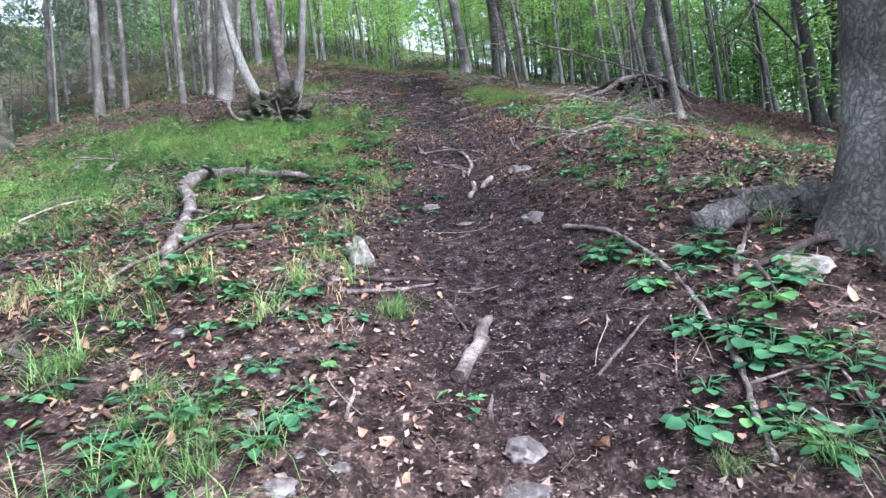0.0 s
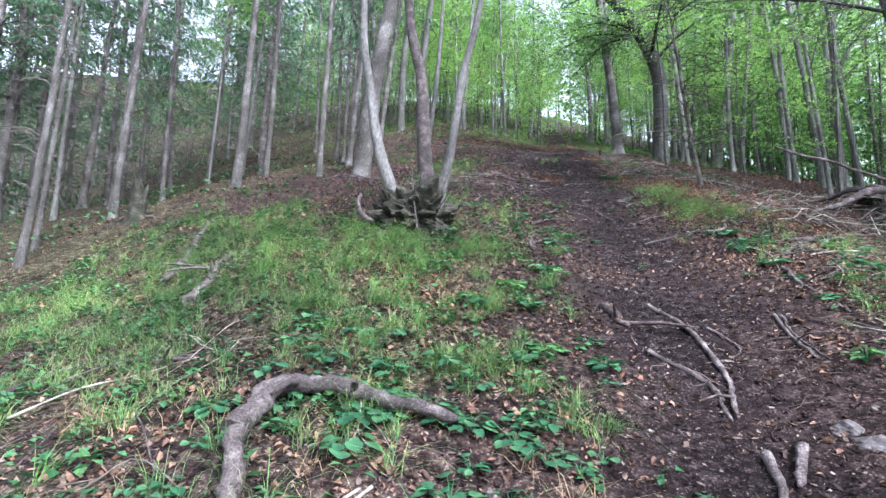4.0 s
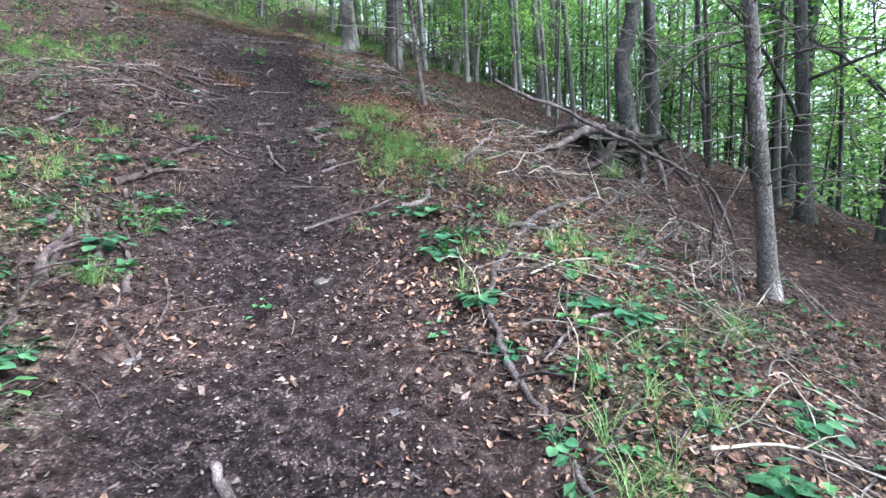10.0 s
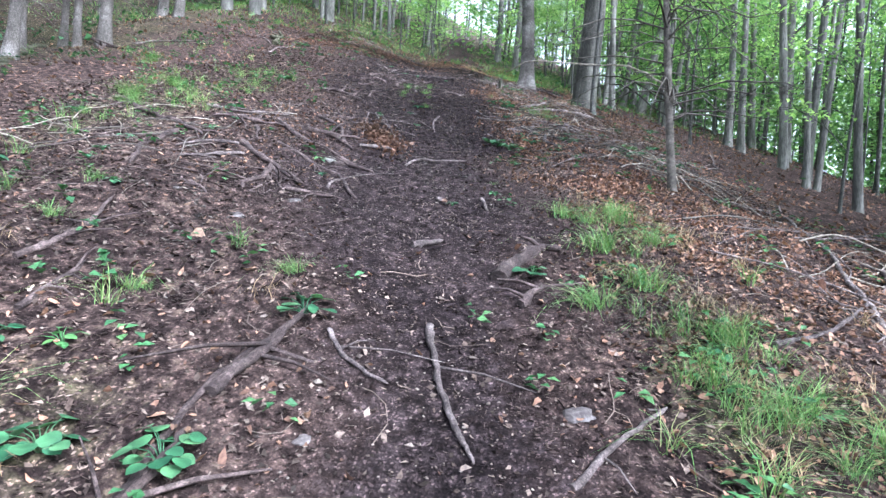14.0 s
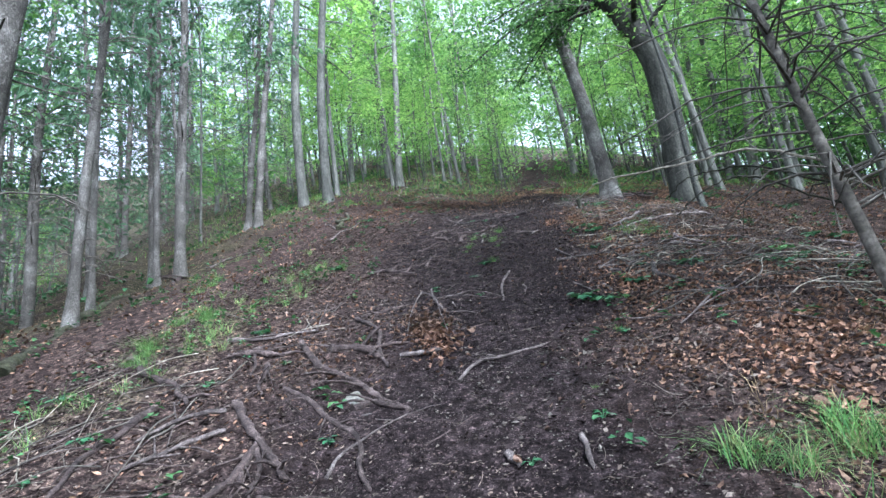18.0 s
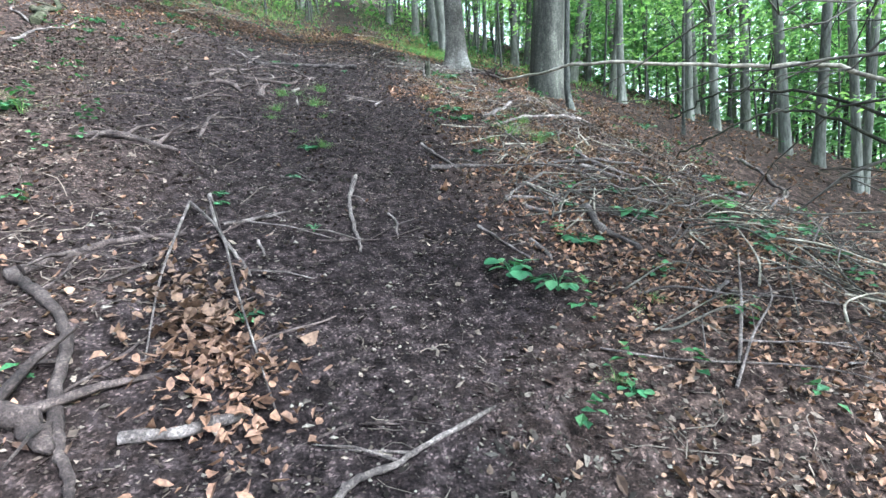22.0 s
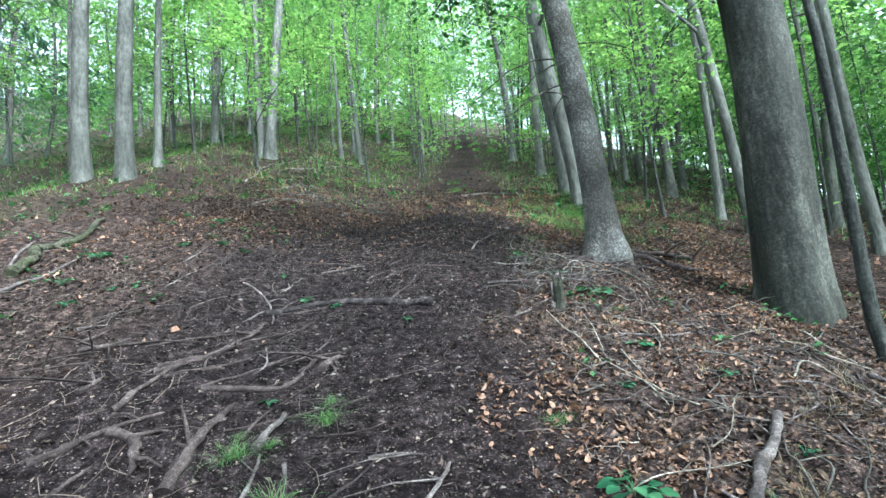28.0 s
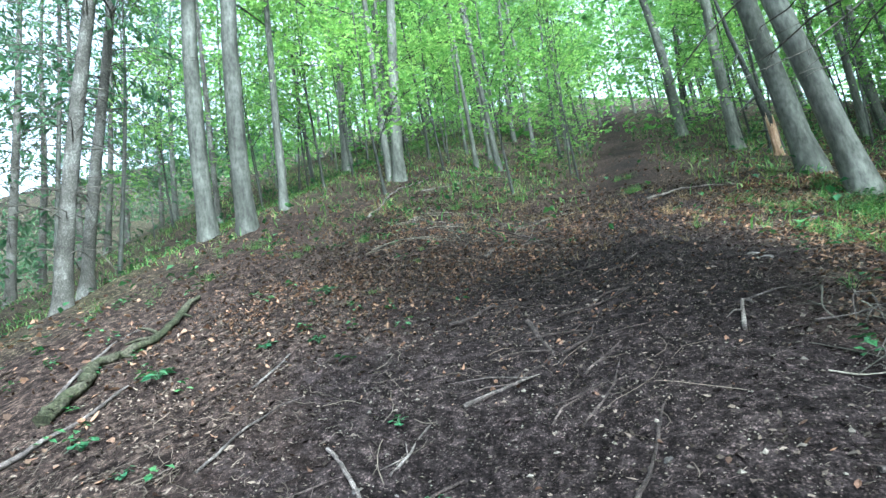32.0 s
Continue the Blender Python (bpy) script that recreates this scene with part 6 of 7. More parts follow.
def coppice(x, y):
    """Several beech stems from one gnarled mossy stool."""
    z = float(ground_height(x, y))
    tree = empty("coppiced_tree", pose(x, y, z))
    bm = bmesh.new()
    bmesh.ops.create_icosphere(bm, subdivisions=5, radius=0.5)
    for v in bm.verts:
        v.co *= 0.75 + 0.5 * noise.noise(v.co * 4.1 + Vector((3, 1, 7))) + 0.34 * noise.noise(v.co * 9) + 0.14 * noise.noise(v.co * 26)
        v.co.x *= 1.25
        v.co.z = v.co.z * 0.95 + 0.1
    me = bpy.data.meshes.new("stool")
    bm.to_mesh(me)
    bm.free()
    me.materials.append(MOSSY_WOOD)
    ob = new("stool", me)
    ob.parent = tree
    ob["label"] = "gnarled dark stool with moss and rot"
    for i in range(30):
        an, ln = detail.uniform(0, 6.3), detail.uniform(0.15, 0.5)
        o = np.array([0.42 * math.cos(an), 0.3 * math.sin(an), detail.uniform(0.05, 0.35)])
        s = Shape()
        e = o + np.array([0.45 * math.cos(an), 0.35 * math.sin(an), 1.0]) * ln
        tube(s, curve_points([o * 0.7, o * 1.05 + [0, 0, ln * 0.3], e], 6), np.linspace(0.009, 0.003, 6), 5, 0.05, detail)
        part("shoot", s, MOSSY_WOOD, tree)
    for r, mat, lab, pts in ((0.08, STEM_BARK, "smooth pale grey stem", [(-0.18, 0, 0.05), (-0.26, 0, 0.4), (-0.5, 0, 1.1), (-0.68, 0.05, 2.0), (-0.85, 0.1, 3.2), (-0.9, 0.1, 7.5)]),
                             (0.1, DEAD_WOOD, "dead brown stem losing its bark", [(0.2, 0, 0.05), (0.2, 0, 0.4), (0.12, 0, 1.1), (0.06, 0, 2.0), (-0.16, 0, 3.2), (-0.3, 0, 6.8)]),
                             (0.065, STEM_BARK, "smooth pale grey stem", [(0.28, 0.05, 0.05), (0.36, 0, 0.45), (0.48, 0, 1.0), (0.62, 0, 2.0), (0.88, 0, 3.4), (1.1, 0.1, 7.5)]),
                             (0.04, STEM_BARK, "smooth pale grey stem", [(0.1, 0.25, 0.1), (0.05, 0.3, 0.8), (0.2, 0.35, 2.4), (0.3, 0.4, 5.5)])):
        p = curve_points(pts, 22)
        s = Shape()
        tube(s, p, r * np.linspace(1.25, 0.45, 22), 12, 0.03, detail)
        part("stem", s, mat, tree, lab)
    for r, pts in ((0.035, [(-0.4, -0.1, 0.05), (-0.6, -0.15, 0.12), (-0.68, -0.15, 0.3), (-0.66, -0.12, 0.42)]), (0.012, [(0.2, -0.45, -0.1), (0.1, -0.3, 0.3), (0.0, -0.1, 0.75)])):
        s = Shape()
        tube(s, curve_points(pts, 10), r * np.linspace(1.1, 0.6, 10), 8, 0.06, detail)
        part("stub", s, DEAD_WOOD, tree, "broken dry stub")
    c, b = Shape(), Shape()
    for _ in range(26):
        o = np.array([detail.normal(0, 1.2), detail.normal(0, 0.9), detail.uniform(3.6, 7.6)])
        leaves(c, detail.normal(0, 0.4, (20, 3)) * [0.8, 0.8, 0.25] + o, 0.12, detail, 0.7, 0.62)
        tube(b, [(o[0] * 0.7, o[1] * 0.2, o[2] - 0.5), o], [0.01, 0.004], 4, cap=False)
    tagged(part("branchwork", b, BEECH_BARK, tree), kind="stuff")
    tagged(part("crown", c, BEECH_LEAF, tree, smooth=False), kind="stuff")
    return tagged(tree, "cluster of bare pale stems growing from one gnarled stump", "tree")


coppice(-2.4, 8.05)
rock(-2.62, 7.62, 0.2, label="pale limestone rock at the foot of a gnarled stump")


def stump(x, y, d, h, mat, name, label, torn=0.3):
    """A broken stump: fluted, splintered rim, roots running out."""
    z = float(ground_height(x, y))
    ob = empty(name, pose(x, y, z))
    seg, rows = 22, 9
    a = np.arange(seg) * 2 * np.pi / seg
    rim = h * (1 + torn * detail.normal(0, 0.5, seg))
    v = []
    for k in np.linspace(0, 1, rows):
        rad = d / 2 * (1 + 0.8 * np.exp(-k * 5)) * (1 + 0.1 * np.sin(5 * a + 1) + 0.05 * detail.normal(0, 1, seg))
        v.append(np.stack([rad * np.cos(a), rad * np.sin(a), -0.15 + (rim + 0.15) * k], -1))
    v.append(np.stack([0.6 * d / 2 * np.cos(a), 0.6 * d / 2 * np.sin(a), rim * 0.72], -1))
    v = np.concatenate(v)
    i, j = np.meshgrid(np.arange(rows), np.arange(seg), indexing="ij")
    q = (j + 1) % seg
    f = np.stack([i * seg + j, i * seg + q, (i + 1) * seg + q, (i + 1) * seg + j], -1).reshape(-1, 4)
    s = Shape()
    s.add(v, f)
    s.v.append(np.array([[0, 0, h * 0.55]]))
    s.f.append(np.array([[rows * seg + m, rows * seg + (m + 1) % seg, s.n] for m in range(seg)]))
    s.n += 1
    part("stump_body", s, mat, ob)
    for m in range(5):
        t = Shape()
        an = m * 1.26 + detail.uniform(-0.3, 0.3)
        pts = [(k * math.cos(an), k * math.sin(an)) for k in (0.3 * d, 0.8 * d, 1.5 * d)]
        p = [(px, py, float(ground_height(x + px, y + py)) - z + lift) for (px, py), lift in zip(pts, (0.1 * h, 0.02, -0.02))]
        tube(t, curve_points(p, 8), np.linspace(0.16, 0.05, 8) * d, 7, 0.08, detail)
        part("root", t, mat, ob)
    return tagged(ob, label, "stump")


stump(-7.45, 8.9, 0.24, 0.6, MOSSY_WOOD, "broken_stump", "dark broken mossy stump on the grassy bank")
stump(4.35, 10.95, 0.3, 0.2, MOSSY_WOOD, "rotten_stump", "dark rotten stump with roots in a hollow", 0.9)
snag = stump(2.46, 29.0, 0.14, 0.75, TORN_WOOD, "torn_snag", "dark snag torn open to orange splintered wood near its foot", 0.35)
line_wood("trunk", [snag.location + Vector(q) for q in ((0.06, 0.1, -0.2), (0.02, 0.08, 0.7), (-0.12, 0.02, 1.6), (-0.3, 0, 3.0), (-0.45, 0, 4.6))], 0.1, DARK_BARK, "", "", 6, snag)
stump(0.82, 19.23, 0.075, 0.24, MOSSY_WOOD, "post_stump", "thin dark broken stump post by the bank")


def brush(name, label, x0, x1, y0, y1, count, lo, hi, lift, heading=None, pale=0.35, thick=1.0):
    """A tangle of thin dry branches; each one a part."""
    cx, cy = (x0 + x1) / 2, (y0 + y1) / 2
    pile = empty(name, pose(cx, cy, float(ground_height(cx, cy))))
    base = np.array(pile.location)
    for _ in range(count):
        x, y, a = detail.uniform(x0, x1), detail.uniform(y0, y1), detail.uniform(0, 6.3) if heading is None else heading + detail.normal(0, 0.75)
        ln = detail.uniform(lo, hi)
        dx, dy = ln * math.cos(a), ln * math.sin(a)
        p = np.array([(x + dx * k + detail.normal(0, 0.03), y + dy * k + detail.normal(0, 0.03), 0) for k in (-0.5, -0.2, 0.15, 0.5)])
        p[:, 2] = ground_height(p[:, 0], p[:, 1]) + np.abs(detail.normal(0, lift, 4)) * [0.2, 1, 1, 0.4] + 0.008
        s = Shape()
        r = thick * detail.uniform(0.003, 0.008)
        tube(s, curve_points(p - base, 12), r * np.linspace(1, 0.4, 12), 5, 0.05, detail)
        for _ in range(2):
            q = curve_points(p - base, 12)[detail.integers(3, 10)]
            e = q + detail.normal(0, 0.12, 3) * [1, 1, 0.4]
            tube(s, [q, (q + e) / 2 + [0, 0, 0.015], e], [r * 0.5, r * 0.4, r * 0.2], 3, cap=False)
        part("dry_branch", s, PALE_BRUSH if detail.random() < pale else DEAD_WOOD if detail.random() < 0.6 else TWIG_BARK, pile)
    return tagged(pile, label, "brushwood")


def root_mass(x, y, w, h):
    """A heap of old mossy roots under a tree, hollow in front: a lumpy core with arms running over it."""
    z = float(ground_height(x, y))
    ob = empty("root_mass", pose(x, y, z))
    bm = bmesh.new()
    bmesh.ops.create_icosphere(bm, subdivisions=5, radius=0.5)
    for v in bm.verts:
        v.co *= 0.8 + 0.55 * noise.noise(v.co * 3.3 + Vector((9, 2, 4))) + 0.3 * noise.noise(v.co * 8) + 0.12 * noise.noise(v.co * 24)
        v.co = Vector((v.co.x * w, v.co.y * w * 0.7, v.co.z * h + 0.05))
    me = bpy.data.meshes.new("core")
    bm.to_mesh(me)
    bm.free()
    me.materials.append(MOSSY_WOOD)
    core = new("core", me)
    core.parent = ob
    for i in range(11):
        an = i * 0.57 + detail.uniform(-0.2, 0.2)
        pts = [(k * w * math.cos(an + 0.25 * math.sin(5 * k)), k * w * 0.75 * math.sin(an), lift) for k, lift in ((0.12, h * 0.45), (0.38, h * 0.38), (0.62, h * 0.12), (0.9, 0.0))]
        pts = [(px, py, (float(ground_height(x + px, y + py)) - z if k else 0) + pz) for k, (px, py, pz) in enumerate(pts)]
        s = Shape()
        tube(s, curve_points(pts, 16), np.linspace(0.075, 0.02, 16) * detail.uniform(0.6, 1.2), 8, 0.1, detail)
        part("root", s, LOG_BARK if i % 3 else DEAD_WOOD, ob)
    return tagged(ob, "dark hollow heap of old mossy roots under the trees", "root")


root_mass(4.75, 11.3, 1.5, 0.7)
brush("brush_pile", "tangle of bare dead twigs at the foot of a thin spruce", 2.9, 3.8, 7.5, 8.7, 40, 0.4, 1.2, 0.11, 0.6, 0.2, 1.0)


def spruce_roots(x, y, d, arms):
    """Roots of a standing spruce that run down over the ground."""
    for an, ln in arms:
        pts = [(x + k * math.cos(an + 0.2 * k), y + k * math.sin(an + 0.2 * k)) for k in (0.4 * d, 0.35 * ln, 0.7 * ln, ln)]
        root(0.034, *pts)


spruce_roots(-5.1, 12.6, 0.4, ((-0.5, 1.0), (-1.3, 0.9), (-2.5, 0.8), (2.9, 0.7)))
spruce_roots(2.1, 2.4, 0.48, ((3.0, 0.8), (2.4, 0.9), (-2.2, 0.8), (1.4, 0.8)))
spruce_roots(1.66, 20.85, 0.45, ((-0.7, 0.9), (-1.6, 0.7), (-0.1, 0.9), (3.6, 0.7)))
spruce_roots(-7.2, 17.8, 0.27, ((-0.6, 0.9), (-1.2, 0.8)))


brush("brush_pile", "tangle of thin dry branches at the foot of a spruce", 0.55, 1.7, 19.6, 21.2, 110, 0.25, 0.8, 0.06, None, 0.08)
brush("brush_pile", "tangle of thin dry branches on the leafy slope", 1.1, 3.6, 13.4, 15.3, 90, 0.3, 1.5, 0.06, 0.5, 0.4, 1.1)
brush("brush_pile", "scattered thin dry branches on the leafy slope", 0.8, 3.2, 14.9, 17.4, 110, 0.15, 0.75, 0.025, None, 0.3, 1.2)
brush("brush_pile", "scattered thin dry branches behind the bank", 2.4, 4.6, 9.4, 12.8, 70, 0.5, 1.7, 0.06, 0.6, 0.5, 1.2)
brush("brush_pile", "scattered thin dry branches on the leafy bank", 1.3, 3.0, 5.5, 8.2, 70, 0.3, 1.1, 0.04, None, 0.5)
brush("brush_pile", "thin dark twigs strewn over leaves on the bank", 0.75, 2.5, 17.3, 19.6, 100, 0.15, 0.7, 0.03, None, 0.15, 1.0)
brush("brush_pile", "pale dry branches below the leafy top", -3.6, -1.2, 23.2, 25.2, 50, 0.4, 1.4, 0.05, 0.2)
brush("brush_pile", "pale dry branches strewn on the grassy bank", -4.6, -1.4, 3.0, 5.2, 34, 0.3, 1.0, 0.04)
brush("brush_pile", "dry branches strewn beside the roots", -3.8, -2.0, 11.6, 14.5, 40, 0.3, 0.9, 0.03)


def withered(x, y):
    """A broken twig with hanging brown leaves."""
    z = float(ground_height(x, y))
    ob = empty("withered_branch", pose(x, y, z))
    for pts in ([(-0.38, 1.1, 0.03), (-0.1, 0.6, 0.12), (0.06, 0.15, 0.12), (0.26, -0.3, 0.04)], [(-0.38, 1.1, 0.03), (-0.3, 0.6, 0.1), (-0.26, 0.25, 0.08), (-0.2, -0.1, 0.02)]):
        pts = [(px, py, float(ground_height(x + px, y + py)) - z + h) for px, py, h in pts]
        s = Shape()
        tube(s, curve_points(pts, 14), np.linspace(0.009, 0.003, 14), 6, 0.05, detail)
        part("twig", s, DEAD_WOOD, ob)
    c = Shape()
    p = detail.normal(0, 1, (760, 3)) * [0.13, 0.24, 0.03]
    p[:, 0] -= 0.4 * p[:, 1]
    p[:, 2] += ground_height(x + p[:, 0], y + p[:, 1]) - z + 0.05
    dry_leaves(c, p, 0.046, detail)
    tagged(part("withered_leaf_mass", c, WITHERED, ob, "curled dry brown leaves", False), kind="stuff")
    return tagged(ob, "broken twig with hanging withered brown leaves", "branch")


withered(-0.85, 13.7)


def cone(x, y, turn):
    """A spruce cone: a tapered core under rows of pointed scales."""
    ob = empty("spruce_cone", pose(x, y, float(ground_height(x, y)) + 0.018, 0, 0, turn))
    s = Shape()
    k = np.linspace(0, 1, 10)
    core = np.stack([0.13 * k - 0.065, 0 * k, 0 * k], -1)
    tube(s, core, 0.014 * np.sin(np.pi * (0.12 + 0.8 * k)) + 0.003, 9, 0.03, detail)
    part("core", s, CONE_SCALE, ob)
    t = Shape()
    for i in range(12):
        for j in range(8):
            a = (j + 0.5 * (i % 2)) * math.pi / 4
            r = 0.015 * math.sin(math.pi * (0.14 + 0.76 * i / 12)) + 0.003
            c = np.array([0.11 * i / 12 - 0.058, r * math.cos(a), r * math.sin(a)])
            out, side = np.array([0, math.cos(a), math.sin(a)]), np.array([0, -math.sin(a), math.cos(a)])
            t.add([c - side * 0.005, c + side * 0.005, c + out * 0.005 + [0.014, 0, 0]], [[0, 1, 2]])
    tagged(part("scale_coat", t, CONE_SCALE, ob, smooth=False), kind="stuff")
    return tagged(ob, "long brown spruce cone lying on the dark earth", "cone")


CONE_SCALE = two_scale("cone_scale", (0.1, 0.06, 0.04), (0.24, 0.155, 0.11), (0.36, 0.26, 0.2), 40, 0.7, (1, 1, 1), 6, 0.4, 0.003)
cone(-0.035, 12.08, -58)


def strew_herbs(count, x0, x1, y0, y1, lo, hi):
    """More low plants, strewn over a stretch of the bank."""
    for _ in range(count):
        herb(detail.uniform(x0, x1), detail.uniform(y0, y1), detail.uniform(lo, hi))


def thin_roots(count, x0, x1, y0, y1, lo, hi):
    """Fine roots laid bare on the trodden slope."""
    for _ in range(count):
        x, y, a, ln = detail.uniform(x0, x1), detail.uniform(y0, y1), detail.uniform(0.1, 1.4), detail.uniform(lo, hi)
        b = a + detail.uniform(-0.7, 0.7)
        root(detail.uniform(0.004, 0.009), (x, y), (x + 0.5 * ln * math.cos(a), y + 0.5 * ln * math.sin(a)), (x + 0.5 * ln * (math.cos(a) + math.cos(b)), y + 0.5 * ln * (math.sin(a) + math.sin(b))))


thin_roots(32, -3.0, -0.5, 11.0, 14.6, 0.25, 0.7)
thin_roots(34, -2.9, -0.4, 15.6, 19.4, 0.25, 0.8)
thin_roots(16, -1.6, -0.4, 20.0, 22.4, 0.25, 0.7)
strew_herbs(44, -2.3, -0.5, 1.5, 3.6, 0.08, 0.16)
strew_herbs(26, -2.2, -0.6, 3.5, 4.7, 0.14, 0.24)
strew_herbs(30, -2.2, -0.6, 4.2, 7.6, 0.12, 0.24)
strew_herbs(22, 0.85, 1.7, 1.4, 2.8, 0.1, 0.19)
strew_herbs(14, 1.0, 2.3, 3.2, 5.6, 0.12, 0.22)
strew_herbs(8, 1.0, 2.6, 5.6, 8.0, 0.12, 0.24)



# ---- what covers the ground ----
cover = np.random.default_rng(41)


def scatter(n, x0, x1, y0, y1, weight):
    """n or fewer points on the ground, thinned by weight(x, y), 0 to 1."""
    x, y = cover.uniform(x0, x1, n), cover.uniform(y0, y1, n)
    keep = cover.random(n) < weight(x, y)
    x, y = x[keep], y[keep]
    return np.stack([x, y, ground_height(x, y)], -1)


def clumped(x, y, f=2.3):
    return np.clip(0.55 + 0.45 * np.sin(f * x + 1.9 * np.sin(f * 0.8 * y)) * np.sin(f * 1.1 * y + 1.3 * np.sin(f * x)) + 0.25 * np.sin(5.1 * x + 3.7 * y), 0, 1)


def stone_chips():
    """Small angular stones in the trodden earth."""
    s = Shape()
    for n, lo, hi in ((110000, 0.003, 0.0075), (17000, 0.006, 0.012), (2400, 0.011, 0.024)):
        p = scatter(n, -4.5, 3.0, 1.2, 24, lambda x, y: 0.35 * (1 - greenness(x, y)) * np.clip((y - 9) / 3, 0.2, 1) + 0.65 * in_trail(x, y) * (0.35 + 0.65 * clumped(x, y, 3.1)))
        m = len(p)
        r = cover.uniform(lo, hi, (m, 1)) * cover.uniform(0.55, 1.3, (m, 3)) * [1, 1, 0.6]
        a = cover.uniform(0, 6.3, m)
        o = np.array([[1, 0, 0], [0.1, 0.9, 0.2], [-0.9, 0.25, -0.1], [-0.1, -0.95, 0.1], [0.15, 0.1, 1.0], [0, 0, -0.8]])
        v = r[:, None] * (o[None] + cover.normal(0, 0.15, (m, 6, 3)))
        c, q = np.cos(a)[:, None], np.sin(a)[:, None]
        v = np.stack([v[..., 0] * c - v[..., 1] * q, v[..., 0] * q + v[..., 1] * c, v[..., 2]], -1) + p[:, None] + [0, 0, 0.0015]
        f = np.array([[0, 1, 4], [1, 2, 4], [2, 3, 4], [3, 0, 4], [1, 0, 5], [2, 1, 5], [3, 2, 5], [0, 3, 5]])
        s.add(v.reshape(-1, 3), (np.arange(m)[:, None, None] * 6 + f).reshape(-1, 3))
    ob = part("stone_chips", s, CHIP, smooth=False)
    return tagged(ob, "small pale stone chips strewn in the dark earth", "gravel", kind="stuff")


def leaf_drift(x, y):
    """Where the beech leaves lie thickest, 0 to 1: along the trail's edge, on the banks, below the top."""
    u = x - (0.35 - 0.025 * y)

    def hill(a, b, sa, sb):
        return np.exp(-(((u - a) / sa) ** 2) - (((y - b) / sb) ** 2))

    edge = np.exp(-(((u - 0.95) / 0.42) ** 2)) * np.clip((y - 11.5) / 1.5, 0, 1) * np.clip((20.5 - y) / 1.5, 0, 1) * 0.95
    d = edge + hill(1.7, 6.6, 0.85, 1.9) + 0.8 * hill(2.2, 12.2, 0.6, 0.8) + 0.7 * hill(1.9, 9.8, 0.8, 1.2) + 0.55 * hill(-1.7, 13.4, 0.6, 1.2) + 1.0 * hill(-2.2, 22.0, 2.2, 1.2) + 0.85 * hill(1.7, 16.4, 0.8, 2.4)
    d = d + 0.5 * hill(1.9, 22.6, 0.8, 1.5) + 0.45 * hill(-1.9, 3.2, 1.2, 1.7) + 0.25 * hill(-1.5, 2.4, 0.6, 0.9) + 0.25 * hill(1.7, 2.2, 0.6, 1.2) + 0.45 * hill(2.6, 6.2, 1.2, 2.6) + 0.3 * hill(3.6, 8.0, 1.2, 3.0)
    d = d + 0.9 * hill(-2.2, 6.4, 1.6, 2.6) + 0.4 * hill(-0.8, 24.2, 4.0, 1.4) + 0.95 * np.clip((u - 0.75) / 0.5, 0, 1) * np.clip((4.5 - u) / 1.5, 0, 1) * np.clip((y - 8) / 2, 0, 1)
    return np.clip(d, 0, 1) * (0.25 + 0.75 * clumped(x, y, 3.6) ** 1.5)


def fallen_leaves():
    s = Shape()
    p = scatter(430000, -6, 5.0, 1.0, 26, lambda x, y: np.clip(leaf_drift(x, y) * 0.85 + 0.02, 0, 1) * (1 - 0.88 * in_trail(x, y)))
    p[:, 2] += np.abs(cover.normal(0.006, 0.006, len(p)))
    dry_leaves(s, p, 0.036, cover)
    p = scatter(19000, 0, 2.6, 12.2, 18.6, lambda x, y: sum(np.exp(-(((x - a) / c) ** 2) - (((y - b) / d) ** 2)) for a, b, c, d in ((0.66, 17.95, 0.2, 0.3), (0.95, 17.6, 0.25, 0.25), (0.25, 18.0, 0.1, 0.2), (1.6, 12.85, 0.35, 0.35), (2.0, 13.2, 0.3, 0.25))))
    p[:, 2] += np.abs(cover.normal(0.015, 0.012, len(p)))
    dry_leaves(s, p, 0.038, cover)
    p = scatter(60000, -10, 13, 1.0, 32, lambda x, y: (0.2 + 0.7 * clumped(x, y, 1.1)) * (1 - 0.9 * in_trail(x, y)) * np.where((y < 23) & (x > -4) & (x < 4.2), 0.06, np.where(y < 23, 0.5, 0.4)))
    p[:, 2] += 0.012
    dry_leaves(s, p, 0.065, cover)
    ob = part("fallen_leaves", s, LITTER, smooth=False)
    return tagged(ob, "dry red-brown beech leaves on the ground", "fallen leaves", kind="stuff")


def crumbs(name, n, lo, hi, mat, weight, label, category, slim=0.5, area=(-4.6, 4.2, 1.2, 27)):
    """Shreds of leaf, bark and needle lying every way; slim: width against length."""
    p = scatter(n, *area, weight)
    m = len(p)
    s = Shape()
    a = cover.uniform(0, 2 * np.pi, m)
    u = np.stack([np.cos(a), np.sin(a), cover.normal(0, 0.35, m)], -1)
    w = np.stack([-np.sin(a), np.cos(a), cover.normal(0, 0.5, m)], -1)
    r = cover.uniform(lo, hi, (m, 1)) * cover.uniform(0.6, 1.3, (m, 1))
    p[:, 2] += 0.004
    v = np.stack([p - u * r, p - w * r * slim, p + u * r * cover.uniform(0.6, 1.4, (m, 1)), p + w * r * slim], 1).reshape(-1, 3)
    s.add(v, np.arange(m)[:, None] * 4 + [0, 1, 2, 3])
    return tagged(part(name, s, mat, smooth=False), label, category, kind="stuff")


